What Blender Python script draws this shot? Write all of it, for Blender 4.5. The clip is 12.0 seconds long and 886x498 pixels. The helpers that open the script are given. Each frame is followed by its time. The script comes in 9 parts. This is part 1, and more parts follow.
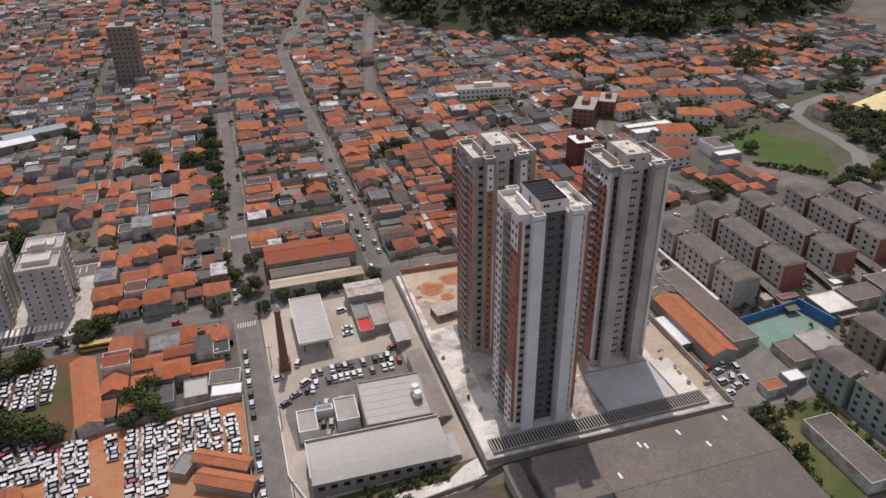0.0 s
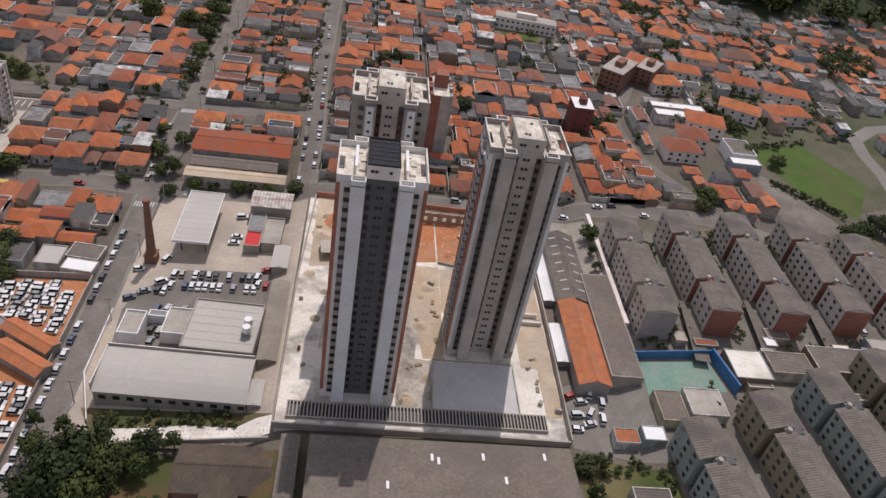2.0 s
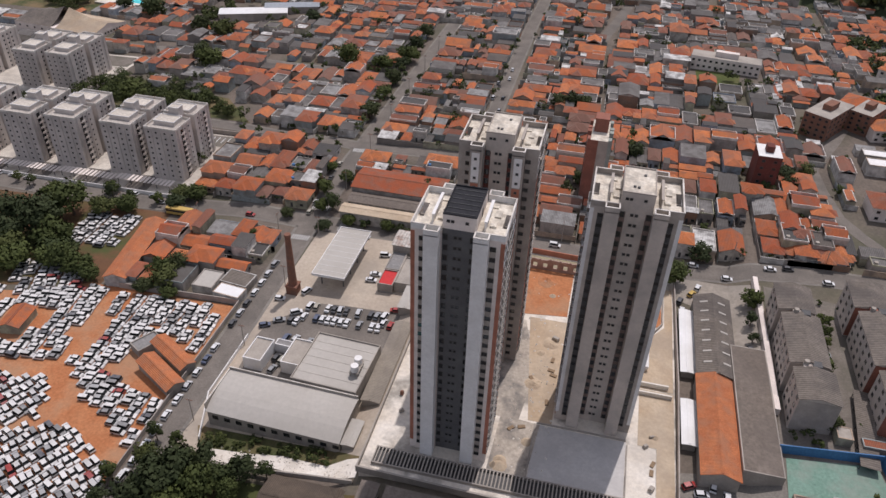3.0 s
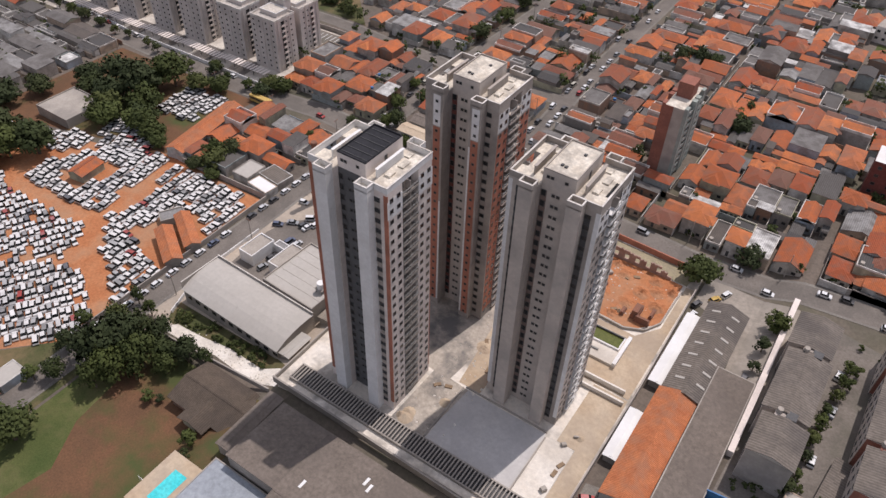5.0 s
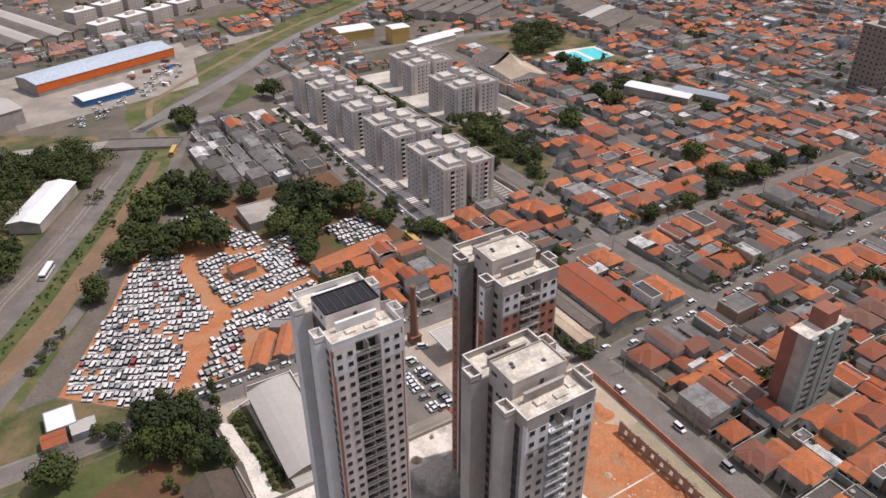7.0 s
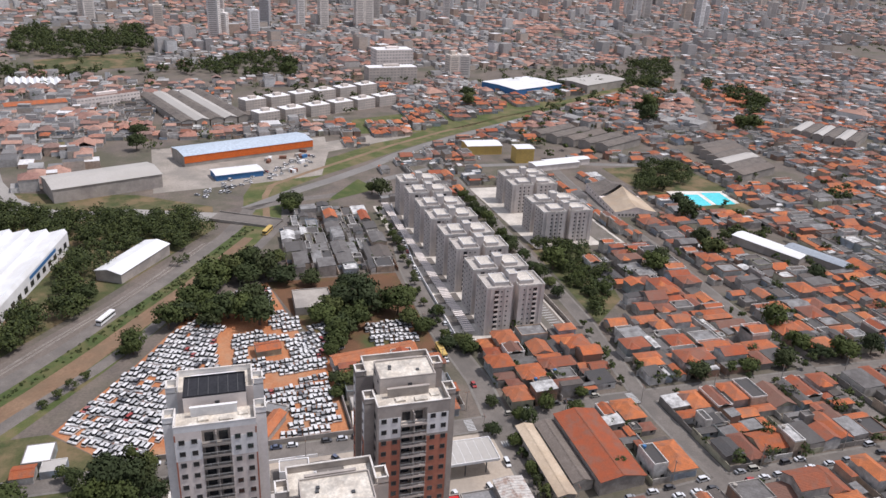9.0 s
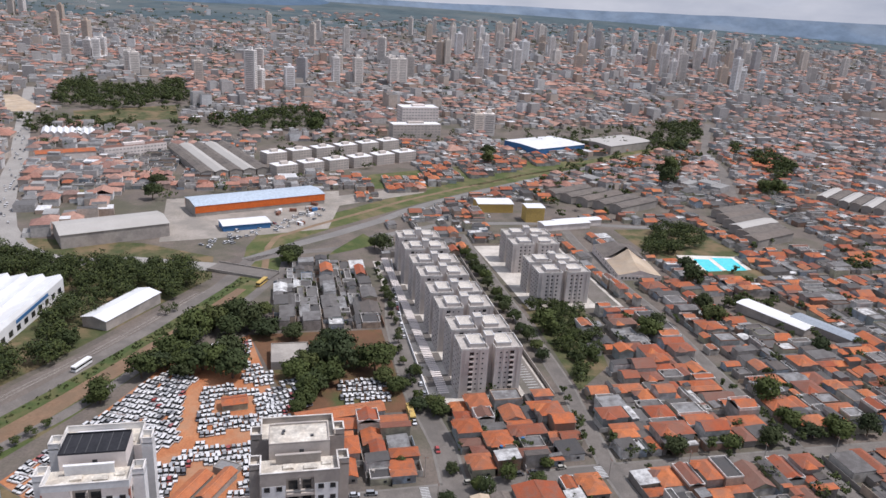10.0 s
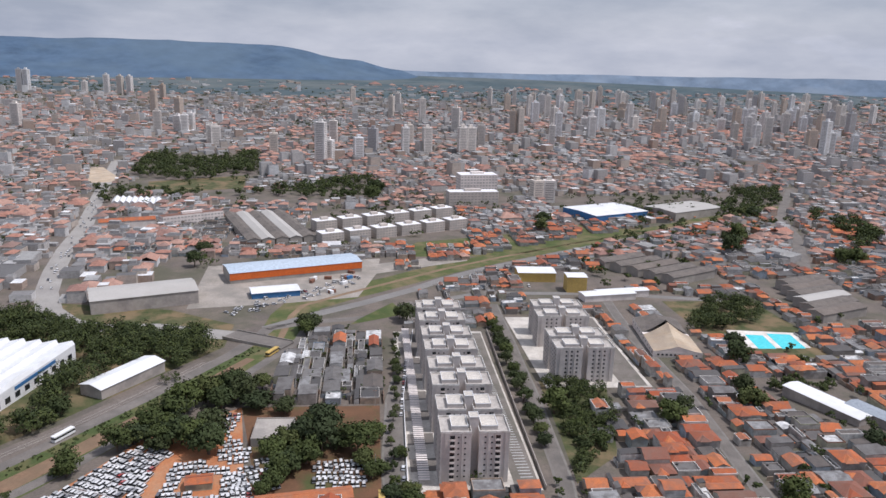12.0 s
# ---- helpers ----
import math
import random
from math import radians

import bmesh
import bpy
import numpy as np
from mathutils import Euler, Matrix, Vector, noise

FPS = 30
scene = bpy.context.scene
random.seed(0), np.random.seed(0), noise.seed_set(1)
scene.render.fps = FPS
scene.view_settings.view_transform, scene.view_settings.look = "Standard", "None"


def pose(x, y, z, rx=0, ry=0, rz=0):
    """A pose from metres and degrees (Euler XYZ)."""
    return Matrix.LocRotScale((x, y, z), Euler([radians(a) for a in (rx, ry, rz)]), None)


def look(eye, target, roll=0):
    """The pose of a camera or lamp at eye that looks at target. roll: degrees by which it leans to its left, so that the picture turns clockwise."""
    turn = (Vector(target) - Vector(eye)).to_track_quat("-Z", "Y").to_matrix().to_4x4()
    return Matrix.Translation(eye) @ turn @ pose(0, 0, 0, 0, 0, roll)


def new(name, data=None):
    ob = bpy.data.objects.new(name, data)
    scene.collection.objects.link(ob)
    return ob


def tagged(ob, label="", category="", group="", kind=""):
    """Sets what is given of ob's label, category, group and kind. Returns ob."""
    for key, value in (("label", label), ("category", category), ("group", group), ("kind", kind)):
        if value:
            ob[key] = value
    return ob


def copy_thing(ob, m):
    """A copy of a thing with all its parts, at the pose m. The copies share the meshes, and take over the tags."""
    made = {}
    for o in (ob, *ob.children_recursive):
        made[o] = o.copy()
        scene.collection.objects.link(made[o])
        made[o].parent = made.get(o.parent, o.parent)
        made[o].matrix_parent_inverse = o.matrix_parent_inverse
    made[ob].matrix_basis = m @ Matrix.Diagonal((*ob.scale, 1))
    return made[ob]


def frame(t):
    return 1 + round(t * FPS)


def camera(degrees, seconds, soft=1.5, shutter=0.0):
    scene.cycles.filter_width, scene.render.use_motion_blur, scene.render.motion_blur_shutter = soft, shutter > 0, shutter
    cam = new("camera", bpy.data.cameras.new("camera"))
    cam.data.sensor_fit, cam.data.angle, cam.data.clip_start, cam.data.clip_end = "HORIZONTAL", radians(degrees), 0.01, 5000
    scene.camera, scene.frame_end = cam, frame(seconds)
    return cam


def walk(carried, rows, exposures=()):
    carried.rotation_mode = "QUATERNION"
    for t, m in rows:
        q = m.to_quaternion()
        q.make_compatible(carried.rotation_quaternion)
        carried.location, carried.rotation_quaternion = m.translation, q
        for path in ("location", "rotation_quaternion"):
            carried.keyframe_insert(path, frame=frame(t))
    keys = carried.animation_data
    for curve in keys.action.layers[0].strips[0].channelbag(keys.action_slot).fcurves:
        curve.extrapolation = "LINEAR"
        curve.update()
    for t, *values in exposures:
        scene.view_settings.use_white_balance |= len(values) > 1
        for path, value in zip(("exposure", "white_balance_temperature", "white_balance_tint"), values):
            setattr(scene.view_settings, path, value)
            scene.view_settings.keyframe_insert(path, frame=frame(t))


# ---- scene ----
cam = camera(62.1, 12.0)
METRES, EYE, TILT, LEAN, TURN = 366.4, 155.0, 0.0, 0.0, -17.0
ROWS = [
    (0.0, 0.0, 0.0, 0.0, -0.38, -29.36, 0.68),
    (0.5, 0.044, 0.0186, 0.0039, 3.67, -32.13, -0.2),
    (1.0, 0.086, 0.0414, 0.0018, 8.5, -34.3, -2.84),
    (1.5, 0.1287, 0.0678, 0.0048, 11.62, -36.2, -5.75),
    (2.0, 0.1671, 0.0955, 0.0053, 14.1, -37.17, -8.84),
    (2.5, 0.202, 0.1243, 0.0059, 23.54, -36.14, -4.88),
    (3.0, 0.2386, 0.1535, 0.0054, 30.72, -35.75, -1.6),
    (3.5, 0.2723, 0.1863, 0.0046, 37.4, -38.09, 0.39),
    (5.5, 0.3722, 0.3278, 0.0123, 56.27, -42.2, -1.99),
    (6.0, 0.3874, 0.3659, 0.0138, 62.23, -40.89, -1.23),
    (6.5, 0.4002, 0.4041, 0.0142, 68.04, -37.86, -0.23),
    (7.0, 0.4081, 0.4426, 0.0167, 75.42, -31.59, 0.34),
    (7.5, 0.414, 0.4817, 0.0161, 80.68, -29.61, -1.38),
    (9.5, 0.4038, 0.633, 0.013, 93.46, -21.04, -2.62),
    (10.0, 0.3931, 0.6713, 0.0155, 94.77, -18.95, -3.31),
    (10.5, 0.3821, 0.6996, 0.0147, 93.46, -13.75, -4.32),
    (11.0, 0.3649, 0.7323, 0.0105, 95.37, -11.81, -3.96),
    (11.5, 0.3437, 0.7613, 0.0097, 98.69, -12.52, -2.74),
    (12.0, 0.3195, 0.7905, 0.0081, 101.77, -14.01, -1.68),
]
walk(cam, [(t, pose(0, 0, EYE, TILT, LEAN, TURN) @ pose(METRES * x, METRES * y, METRES * z, 90 + pitch, roll, yaw)) for t, x, y, z, yaw, pitch, roll in ROWS],
     exposures=[(0.0, -0.28, 6420, 18), (3.5, -0.31, 6420, 18), (6.0, -0.05, 6530, 19), (7.5, -0.04, 6480, 18), (9.5, 0.02, 6080, 16), (12.0, -0.02, 5970, 15)])

# ---- light ----
SUN_TO = Vector((0.095, 0.42, 0.895)).normalized()
sun = new("sun", bpy.data.lights.new("sun", "SUN"))
sun.data.energy, sun.data.angle, sun.data.color = 3.3, radians(0.6), (1.0, 0.955, 0.90)
sun.matrix_world = look(SUN_TO * 100, (0, 0, 0))

world = bpy.data.worlds.new("sky")
scene.world = world
world.use_nodes = True
wt = world.node_tree
wt.nodes.clear()
sky = wt.nodes.new("ShaderNodeTexSky")
sky.sky_type, sky.sun_disc = "NISHITA", False
sky.sun_elevation, sky.sun_rotation = math.asin(SUN_TO.z), math.atan2(SUN_TO.x, SUN_TO.y)
sky.air_density, sky.dust_density = 1.0, 2.0
wco = wt.nodes.new("ShaderNodeTexCoord")
wmap = wt.nodes.new("ShaderNodeMapping")
wmap.inputs["Scale"].default_value = (1.0, 1.0, 3.6)
wt.links.new(wco.outputs["Generated"], wmap.inputs["Vector"])
cl = wt.nodes.new("ShaderNodeTexNoise")
cl.inputs["Scale"].default_value, cl.inputs["Detail"].default_value, cl.inputs["Roughness"].default_value = 3.2, 8.0, 0.55
wt.links.new(wmap.outputs["Vector"], cl.inputs["Vector"])
cr = wt.nodes.new("ShaderNodeValToRGB")
cr.color_ramp.elements[0].position, cr.color_ramp.elements[1].position = 0.38, 0.66
wt.links.new(cl.outputs["Fac"], cr.inputs["Fac"])
wsep = wt.nodes.new("ShaderNodeSeparateXYZ")
wt.links.new(wco.outputs["Generated"], wsep.inputs["Vector"])
low = wt.nodes.new("ShaderNodeMapRange")
low.inputs["From Min"].default_value, low.inputs["From Max"].default_value, low.inputs["To Min"].default_value, low.inputs["To Max"].default_value = 0.03, 0.30, 0.95, 0.0
wt.links.new(wsep.outputs["Z"], low.inputs["Value"])
cover = wt.nodes.new("ShaderNodeMath")
cover.operation = "MAXIMUM"
wt.links.new(cr.outputs["Color"], cover.inputs[0])
wt.links.new(low.outputs["Result"], cover.inputs[1])
cl2 = wt.nodes.new("ShaderNodeTexNoise")
cl2.inputs["Scale"].default_value, cl2.inputs["Detail"].default_value, cl2.inputs["Roughness"].default_value = 3.6, 8.0, 0.58
wt.links.new(wmap.outputs["Vector"], cl2.inputs["Vector"])
cc = wt.nodes.new("ShaderNodeValToRGB")
cc.color_ramp.elements[0].position, cc.color_ramp.elements[0].color = 0.36, (4.7, 5.05, 5.75, 1)
cc.color_ramp.elements[1].position, cc.color_ramp.elements[1].color = 0.66, (7.6, 7.65, 7.9, 1)
wt.links.new(cl2.outputs["Fac"], cc.inputs["Fac"])
wm = wt.nodes.new("ShaderNodeMix")
wm.data_type = "RGBA"
wt.links.new(cover.outputs[0], wm.inputs["Factor"])
wt.links.new(sky.outputs["Color"], wm.inputs["A"])
# the cloud sheet is brighter overhead, towards the sun, than at the horizon
lift = wt.nodes.new("ShaderNodeMapRange")
lift.inputs["From Min"].default_value, lift.inputs["From Max"].default_value, lift.inputs["To Min"].default_value, lift.inputs["To Max"].default_value = 0.10, 0.5, 1.0, 1.8
wt.links.new(wsep.outputs["Z"], lift.inputs["Value"])
bright = wt.nodes.new("ShaderNodeVectorMath")
bright.operation = "SCALE"
wt.links.new(cc.outputs["Color"], bright.inputs["Vector"])
wt.links.new(lift.outputs["Result"], bright.inputs["Scale"])
wt.links.new(bright.outputs["Vector"], wm.inputs["B"])
bg = wt.nodes.new("ShaderNodeBackground")
bg.inputs["Strength"].default_value = 0.085
wt.links.new(wm.outputs["Result"], bg.inputs["Color"])
wo = wt.nodes.new("ShaderNodeOutputWorld")
wt.links.new(bg.outputs["Background"], wo.inputs["Surface"])


# ---- materials ----
def surf(name, a, b, scale=0.5, rough=0.9, bump=0.3, fine=None, stain=None, stain_scale=0.08, ramp=None, vary="object", metal=0.0, ridges=None, spec=0.3, stain_amount=0.6, grain=1.0):
    """Two-scale surface: a to b by fine grain, stains at a large scale; ramp: colours that replace a and b, picked by chance per object or island.
    ridges: (axis, pitch) for corrugated or tiled sheets."""
    m = bpy.data.materials.new(name)
    m.use_nodes = True
    t = m.node_tree
    p = t.nodes["Principled BSDF"]
    p.inputs["Roughness"].default_value, p.inputs["Metallic"].default_value = rough, metal
    p.inputs["Specular IOR Level"].default_value = spec
    co = t.nodes.new("ShaderNodeTexCoord")
    n1 = t.nodes.new("ShaderNodeTexNoise")
    n1.inputs["Scale"].default_value, n1.inputs["Detail"].default_value, n1.inputs["Roughness"].default_value = fine or scale * 6, 5.0, 0.65
    n2 = t.nodes.new("ShaderNodeTexNoise")
    n2.inputs["Scale"].default_value, n2.inputs["Detail"].default_value, n2.inputs["Roughness"].default_value = scale, 4.0, 0.6
    for n in (n1, n2):
        t.links.new(co.outputs["Object"], n.inputs["Vector"])

    def mix(fac, x, y, blend="MIX"):
        k = t.nodes.new("ShaderNodeMix")
        k.data_type, k.blend_type = "RGBA", blend
        for s, v in (("Factor", fac), ("A", x), ("B", y)):
            if hasattr(v, "links"):
                t.links.new(v, k.inputs[s])
            elif s == "Factor":
                k.inputs[s].default_value = v
            else:
                k.inputs[s].default_value = (*v, 1)
        return k.outputs["Result"]

    def ramped(src, stops, flat=False):
        r = t.nodes.new("ShaderNodeValToRGB")
        e = r.color_ramp.elements
        if flat:
            r.color_ramp.interpolation = "CONSTANT"
        while len(e) < len(stops):
            e.new(0.5)
        for el, (pos, col) in zip(e, stops):
            el.position, el.color = pos, (*col, 1)
        t.links.new(src, r.inputs["Fac"])
        return r.outputs["Color"]

    if ramp:
        if vary == "object":
            src = t.nodes.new("ShaderNodeObjectInfo").outputs["Random"]
        else:
            src = t.nodes.new("ShaderNodeNewGeometry").outputs["Random Per Island"]
        base = ramped(src, ramp, True)
        dark = mix(0.55, base, tuple(v * 0.62 for v in b), "MIX")
        lo = ramped(n2.outputs["Fac"], [(0.38, (0, 0, 0)), (0.68, (0.75, 0.75, 0.75))])
        col = mix(lo, base, dark)
    else:
        f2 = ramped(n2.outputs["Fac"], [(0.35, (0, 0, 0)), (0.65, (1, 1, 1))])
        col = mix(f2, a, b)
    g = ramped(n1.outputs["Fac"], [(0.3, (1 - 0.28 * grain,) * 3), (0.7, (1 + 0.12 * grain,) * 3)])
    col = mix(1.0, col, g, "MULTIPLY")
    if stain:
        n3 = t.nodes.new("ShaderNodeTexNoise")
        n3.inputs["Scale"].default_value, n3.inputs["Detail"].default_value, n3.inputs["Roughness"].default_value = stain_scale, 6.0, 0.62
        t.links.new(co.outputs["Object"], n3.inputs["Vector"])
        sf = ramped(n3.outputs["Fac"], [(0.46, (0, 0, 0)), (0.62, (stain_amount,) * 3)])
        col = mix(sf, col, stain)
    t.links.new(col, p.inputs["Base Color"])
    h = n1.outputs["Fac"]
    if ridges:
        w = t.nodes.new("ShaderNodeTexWave")
        w.bands_direction = ridges[0]
        w.inputs["Scale"].default_value = 0.314 / ridges[1]
        w.inputs["Distortion"].default_value = 0.15
        t.links.new(co.outputs["Object"], w.inputs["Vector"])
        mm = t.nodes.new("ShaderNodeMath")
        mm.operation = "MULTIPLY_ADD"
        mm.inputs[1].default_value = 2.5
        t.links.new(w.outputs["Fac"], mm.inputs[0])
        t.links.new(n1.outputs["Fac"], mm.inputs[2])
        h = mm.outputs[0]
        wr = ramped(w.outputs["Fac"], [(0.0, (0.72, 0.72, 0.72)), (0.5, (1, 1, 1))])
        t.links.new(mix(1.0, col, wr, "MULTIPLY"), p.inputs["Base Color"])
    bu = t.nodes.new("ShaderNodeBump")
    bu.inputs["Strength"].default_value, bu.inputs["Distance"].default_value = bump, 0.06
    t.links.new(h, bu.inputs["Height"])
    t.links.new(bu.outputs["Normal"], p.inputs["Normal"])
    return m


TERRA = [(0.0, (0.43, 0.12, 0.045)), (0.14, (0.52, 0.15, 0.055)), (0.3, (0.33, 0.105, 0.055)), (0.42, (0.58, 0.19, 0.07)), (0.56, (0.26, 0.105, 0.07)),
         (0.68, (0.48, 0.16, 0.07)), (0.8, (0.38, 0.095, 0.04)), (0.9, (0.22, 0.115, 0.085))]
GREYS = [(0.0, (0.12, 0.113, 0.106)), (0.2, (0.17, 0.16, 0.15)), (0.4, (0.085, 0.082, 0.08)), (0.55, (0.21, 0.20, 0.19)), (0.7, (0.14, 0.12, 0.105)), (0.8, (0.30, 0.295, 0.285)),
         (0.9, (0.68, 0.67, 0.64))]
PLASTER = [(0.0, (0.42, 0.38, 0.34)), (0.16, (0.56, 0.52, 0.46)), (0.32, (0.26, 0.235, 0.21)), (0.44, (0.50, 0.38, 0.28)), (0.54, (0.30, 0.17, 0.11)), (0.62, (0.66, 0.64, 0.60)),
           (0.78, (0.33, 0.37, 0.36)), (0.86, (0.46, 0.44, 0.31)), (0.93, (0.36, 0.42, 0.48))]
CARS = [(0.0, (0.72, 0.73, 0.73)), (0.40, (0.55, 0.56, 0.57)), (0.62, (0.30, 0.31, 0.32)), (0.76, (0.06, 0.06, 0.065)), (0.87, (0.38, 0.03, 0.025)), (0.93, (0.08, 0.10, 0.16)),
        (0.97, (0.42, 0.40, 0.33))]
LOTCARS = [(0.0, (0.78, 0.765, 0.74)), (0.56, (0.60, 0.59, 0.57)), (0.80, (0.40, 0.40, 0.395)), (0.88, (0.25, 0.245, 0.24)), (0.94, (0.10, 0.10, 0.11)), (0.975, (0.35, 0.05, 0.04))]

M = {}
M["ground"] = surf("town_ground", (0.135, 0.114, 0.096), (0.19, 0.155, 0.125), 0.05, 0.95, 0.3, 0.9, (0.075, 0.08, 0.045), 0.02)
M["asphalt"] = surf("asphalt", (0.165, 0.146, 0.127), (0.215, 0.19, 0.165), 0.12, 0.9, 0.15, 2.0, (0.115, 0.104, 0.092), 0.07)
M["pave"] = surf("pavement", (0.19, 0.175, 0.155), (0.25, 0.23, 0.20), 0.2, 0.92, 0.2, 2.0, (0.17, 0.15, 0.13), 0.08)
M["paint"] = surf("road_paint", (0.6, 0.6, 0.58), (0.5, 0.5, 0.48), 0.5, 0.8, 0.1)
M["ochre"] = surf("ochre_earth", (0.44, 0.25, 0.13), (0.38, 0.20, 0.10), 0.15, 0.96, 0.5, 1.2, (0.50, 0.38, 0.26), 0.1)
M["redearth"] = surf("red_earth", (0.43, 0.165, 0.07), (0.50, 0.225, 0.105), 0.10, 0.97, 0.5, 1.2, (0.34, 0.22, 0.14), 0.05)
M["sand"] = surf("pale_sandy_yard", (0.55, 0.45, 0.33), (0.45, 0.34, 0.23), 0.08, 0.95, 0.3, 1.0, (0.33, 0.27, 0.21), 0.06, grain=0.6)
# far woodland, its base colour greyed towards blue to paint in haze
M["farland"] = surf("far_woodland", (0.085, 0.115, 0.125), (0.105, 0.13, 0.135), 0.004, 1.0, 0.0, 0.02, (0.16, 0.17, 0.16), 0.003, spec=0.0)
M["dusty"] = surf("dusty_market_yard", (0.31, 0.275, 0.23), (0.39, 0.345, 0.295), 0.06, 0.95, 0.2, 0.8, (0.20, 0.185, 0.16), 0.05)
M["lawn"] = surf("bright_grass", (0.055, 0.105, 0.018), (0.078, 0.125, 0.026), 0.08, 0.97, 0.6, 2.5, (0.10, 0.085, 0.04), 0.06, stain_amount=0.6)
M["estate"] = surf("estate_yard", (0.165, 0.145, 0.124), (0.225, 0.198, 0.17), 0.12, 0.92, 0.2, 1.6, (0.11, 0.105, 0.08), 0.07)
M["concrete"] = surf("concrete", (0.42, 0.38, 0.33), (0.335, 0.30, 0.26), 0.12, 0.88, 0.2, 1.6, (0.24, 0.22, 0.20), 0.09, grain=0.6)
M["rowyard"] = surf("cream_paving", (0.66, 0.61, 0.53), (0.54, 0.49, 0.42), 0.12, 0.88, 0.2, 1.2, (0.33, 0.30, 0.26), 0.09)
M["palecon"] = surf("pale_concrete", (0.78, 0.74, 0.67), (0.68, 0.62, 0.53), 0.12, 0.85, 0.2, 1.2, (0.40, 0.36, 0.31), 0.07, grain=0.6)
M["darkcon"] = surf("grey_screed", (0.23, 0.225, 0.22), (0.28, 0.27, 0.26), 0.15, 0.8, 0.15, 1.2, (0.17, 0.165, 0.16), 0.10)
# slab concrete with some of the tower's shadow put into its grey
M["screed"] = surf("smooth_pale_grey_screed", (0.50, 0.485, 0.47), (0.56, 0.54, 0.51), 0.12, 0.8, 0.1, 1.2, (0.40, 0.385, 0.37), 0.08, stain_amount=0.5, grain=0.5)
M["grass"] = surf("grass", (0.064, 0.089, 0.025), (0.102, 0.115, 0.038), 0.10, 0.97, 0.6, 2.5, (0.21, 0.16, 0.085), 0.04)
M["darkroof"] = surf("dark_brown_tile_roof", (0.105, 0.082, 0.063), (0.135, 0.105, 0.08), 0.3, 0.95, 0.4, 2.0, (0.075, 0.06, 0.05), 0.12, ridges=("X", 0.5))
M["field"] = surf("worn_field", (0.176, 0.090, 0.048), (0.133, 0.074, 0.041), 0.10, 0.97, 0.5, 2.0, (0.065, 0.085, 0.028), 0.04, stain_amount=0.9)
M["redroof"] = surf("dull_red_sheet_roof", (0.30, 0.12, 0.09), (0.25, 0.105, 0.08), 0.2, 0.9, 0.2)
M["greenbank"] = surf("dense_bank_grass", (0.055, 0.08, 0.024), (0.085, 0.108, 0.034), 0.25, 0.97, 0.8, 2.0, (0.13, 0.115, 0.05), 0.12, stain_amount=0.7)
M["dryearth"] = surf("dry_brown_earth", (0.27, 0.185, 0.115), (0.22, 0.15, 0.095), 0.15, 0.97, 0.4, 1.5, (0.16, 0.13, 0.07), 0.08)
M["bank"] = surf("green_river_bank", (0.075, 0.098, 0.03), (0.12, 0.125, 0.045), 0.10, 0.97, 0.7, 1.5, (0.20, 0.145, 0.085), 0.05)
M["slope"] = surf("weedy_slope", (0.10, 0.10, 0.06), (0.15, 0.13, 0.09), 0.06, 0.97, 0.6, 1.5, (0.055, 0.07, 0.03), 0.03, stain_amount=0.9)
M["endbrick"] = surf("brick_red_end_wall", (0.34, 0.14, 0.10), (0.29, 0.12, 0.085), 0.4, 0.92, 0.2, 2.0, (0.20, 0.09, 0.07), 0.15)
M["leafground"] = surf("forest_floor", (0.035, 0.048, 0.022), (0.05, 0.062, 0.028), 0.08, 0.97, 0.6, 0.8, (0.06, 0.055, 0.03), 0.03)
M["avenue"] = surf("pale_worn_concrete_road", (0.32, 0.30, 0.27), (0.38, 0.355, 0.32), 0.1, 0.9, 0.15, 1.5, (0.24, 0.22, 0.20), 0.05)
M["westroad"] = surf("dusty_asphalt", (0.21, 0.197, 0.18), (0.26, 0.243, 0.22), 0.1, 0.9, 0.15, 1.5, (0.15, 0.14, 0.125), 0.05)
M["sitecon"] = surf("dusty_site_slab", (0.78, 0.73, 0.65), (0.68, 0.61, 0.51), 0.12, 0.88, 0.2, 1.0, (0.26, 0.24, 0.21), 0.11, stain_amount=0.85, grain=0.6)
M["brownwall"] = surf("brown_grey_render", (0.27, 0.23, 0.19), (0.23, 0.195, 0.165), 0.3, 0.92, 0.1, 1.5, (0.17, 0.15, 0.13), 0.1, grain=0.5)
M["scrub"] = surf("scrub", (0.057, 0.074, 0.025), (0.115, 0.107, 0.049), 0.12, 0.97, 0.7, 1.5, (0.26, 0.17, 0.10), 0.05)
M["river"] = surf("muddy_river", (0.215, 0.135, 0.082), (0.26, 0.17, 0.105), 0.06, 0.6, 0.1, 0.8, (0.17, 0.12, 0.075), 0.1, spec=0.15)
M["pool"] = surf("pool_water", (0.05, 0.62, 0.66), (0.10, 0.68, 0.70), 0.3, 0.15, 0.05, 1.5)
M["greenpool"] = surf("green_pool_water", (0.10, 0.12, 0.03), (0.13, 0.14, 0.04), 0.3, 0.2, 0.05)
M["terra"] = surf("clay_tile_roof", (0.5, 0.16, 0.06), (0.30, 0.16, 0.11), 0.35, 0.92, 0.5, 2.6, (0.20, 0.13, 0.10), 0.16, TERRA, "island", stain_amount=0.5)
M["rusttile"] = surf("rusty_orange_tiles", (0.56, 0.20, 0.085), (0.45, 0.15, 0.065), 0.35, 0.92, 0.4, 2.0, (0.36, 0.17, 0.10), 0.25, ridges=("Y", 0.45), stain_amount=0.7)
M["terra_ob"] = surf("clay_tiles", (0.5, 0.16, 0.06), (0.30, 0.16, 0.11), 0.35, 0.92, 0.4, 2.6, (0.20, 0.13, 0.10), 0.2, TERRA, "object", ridges=("X", 0.45), stain_amount=0.5)
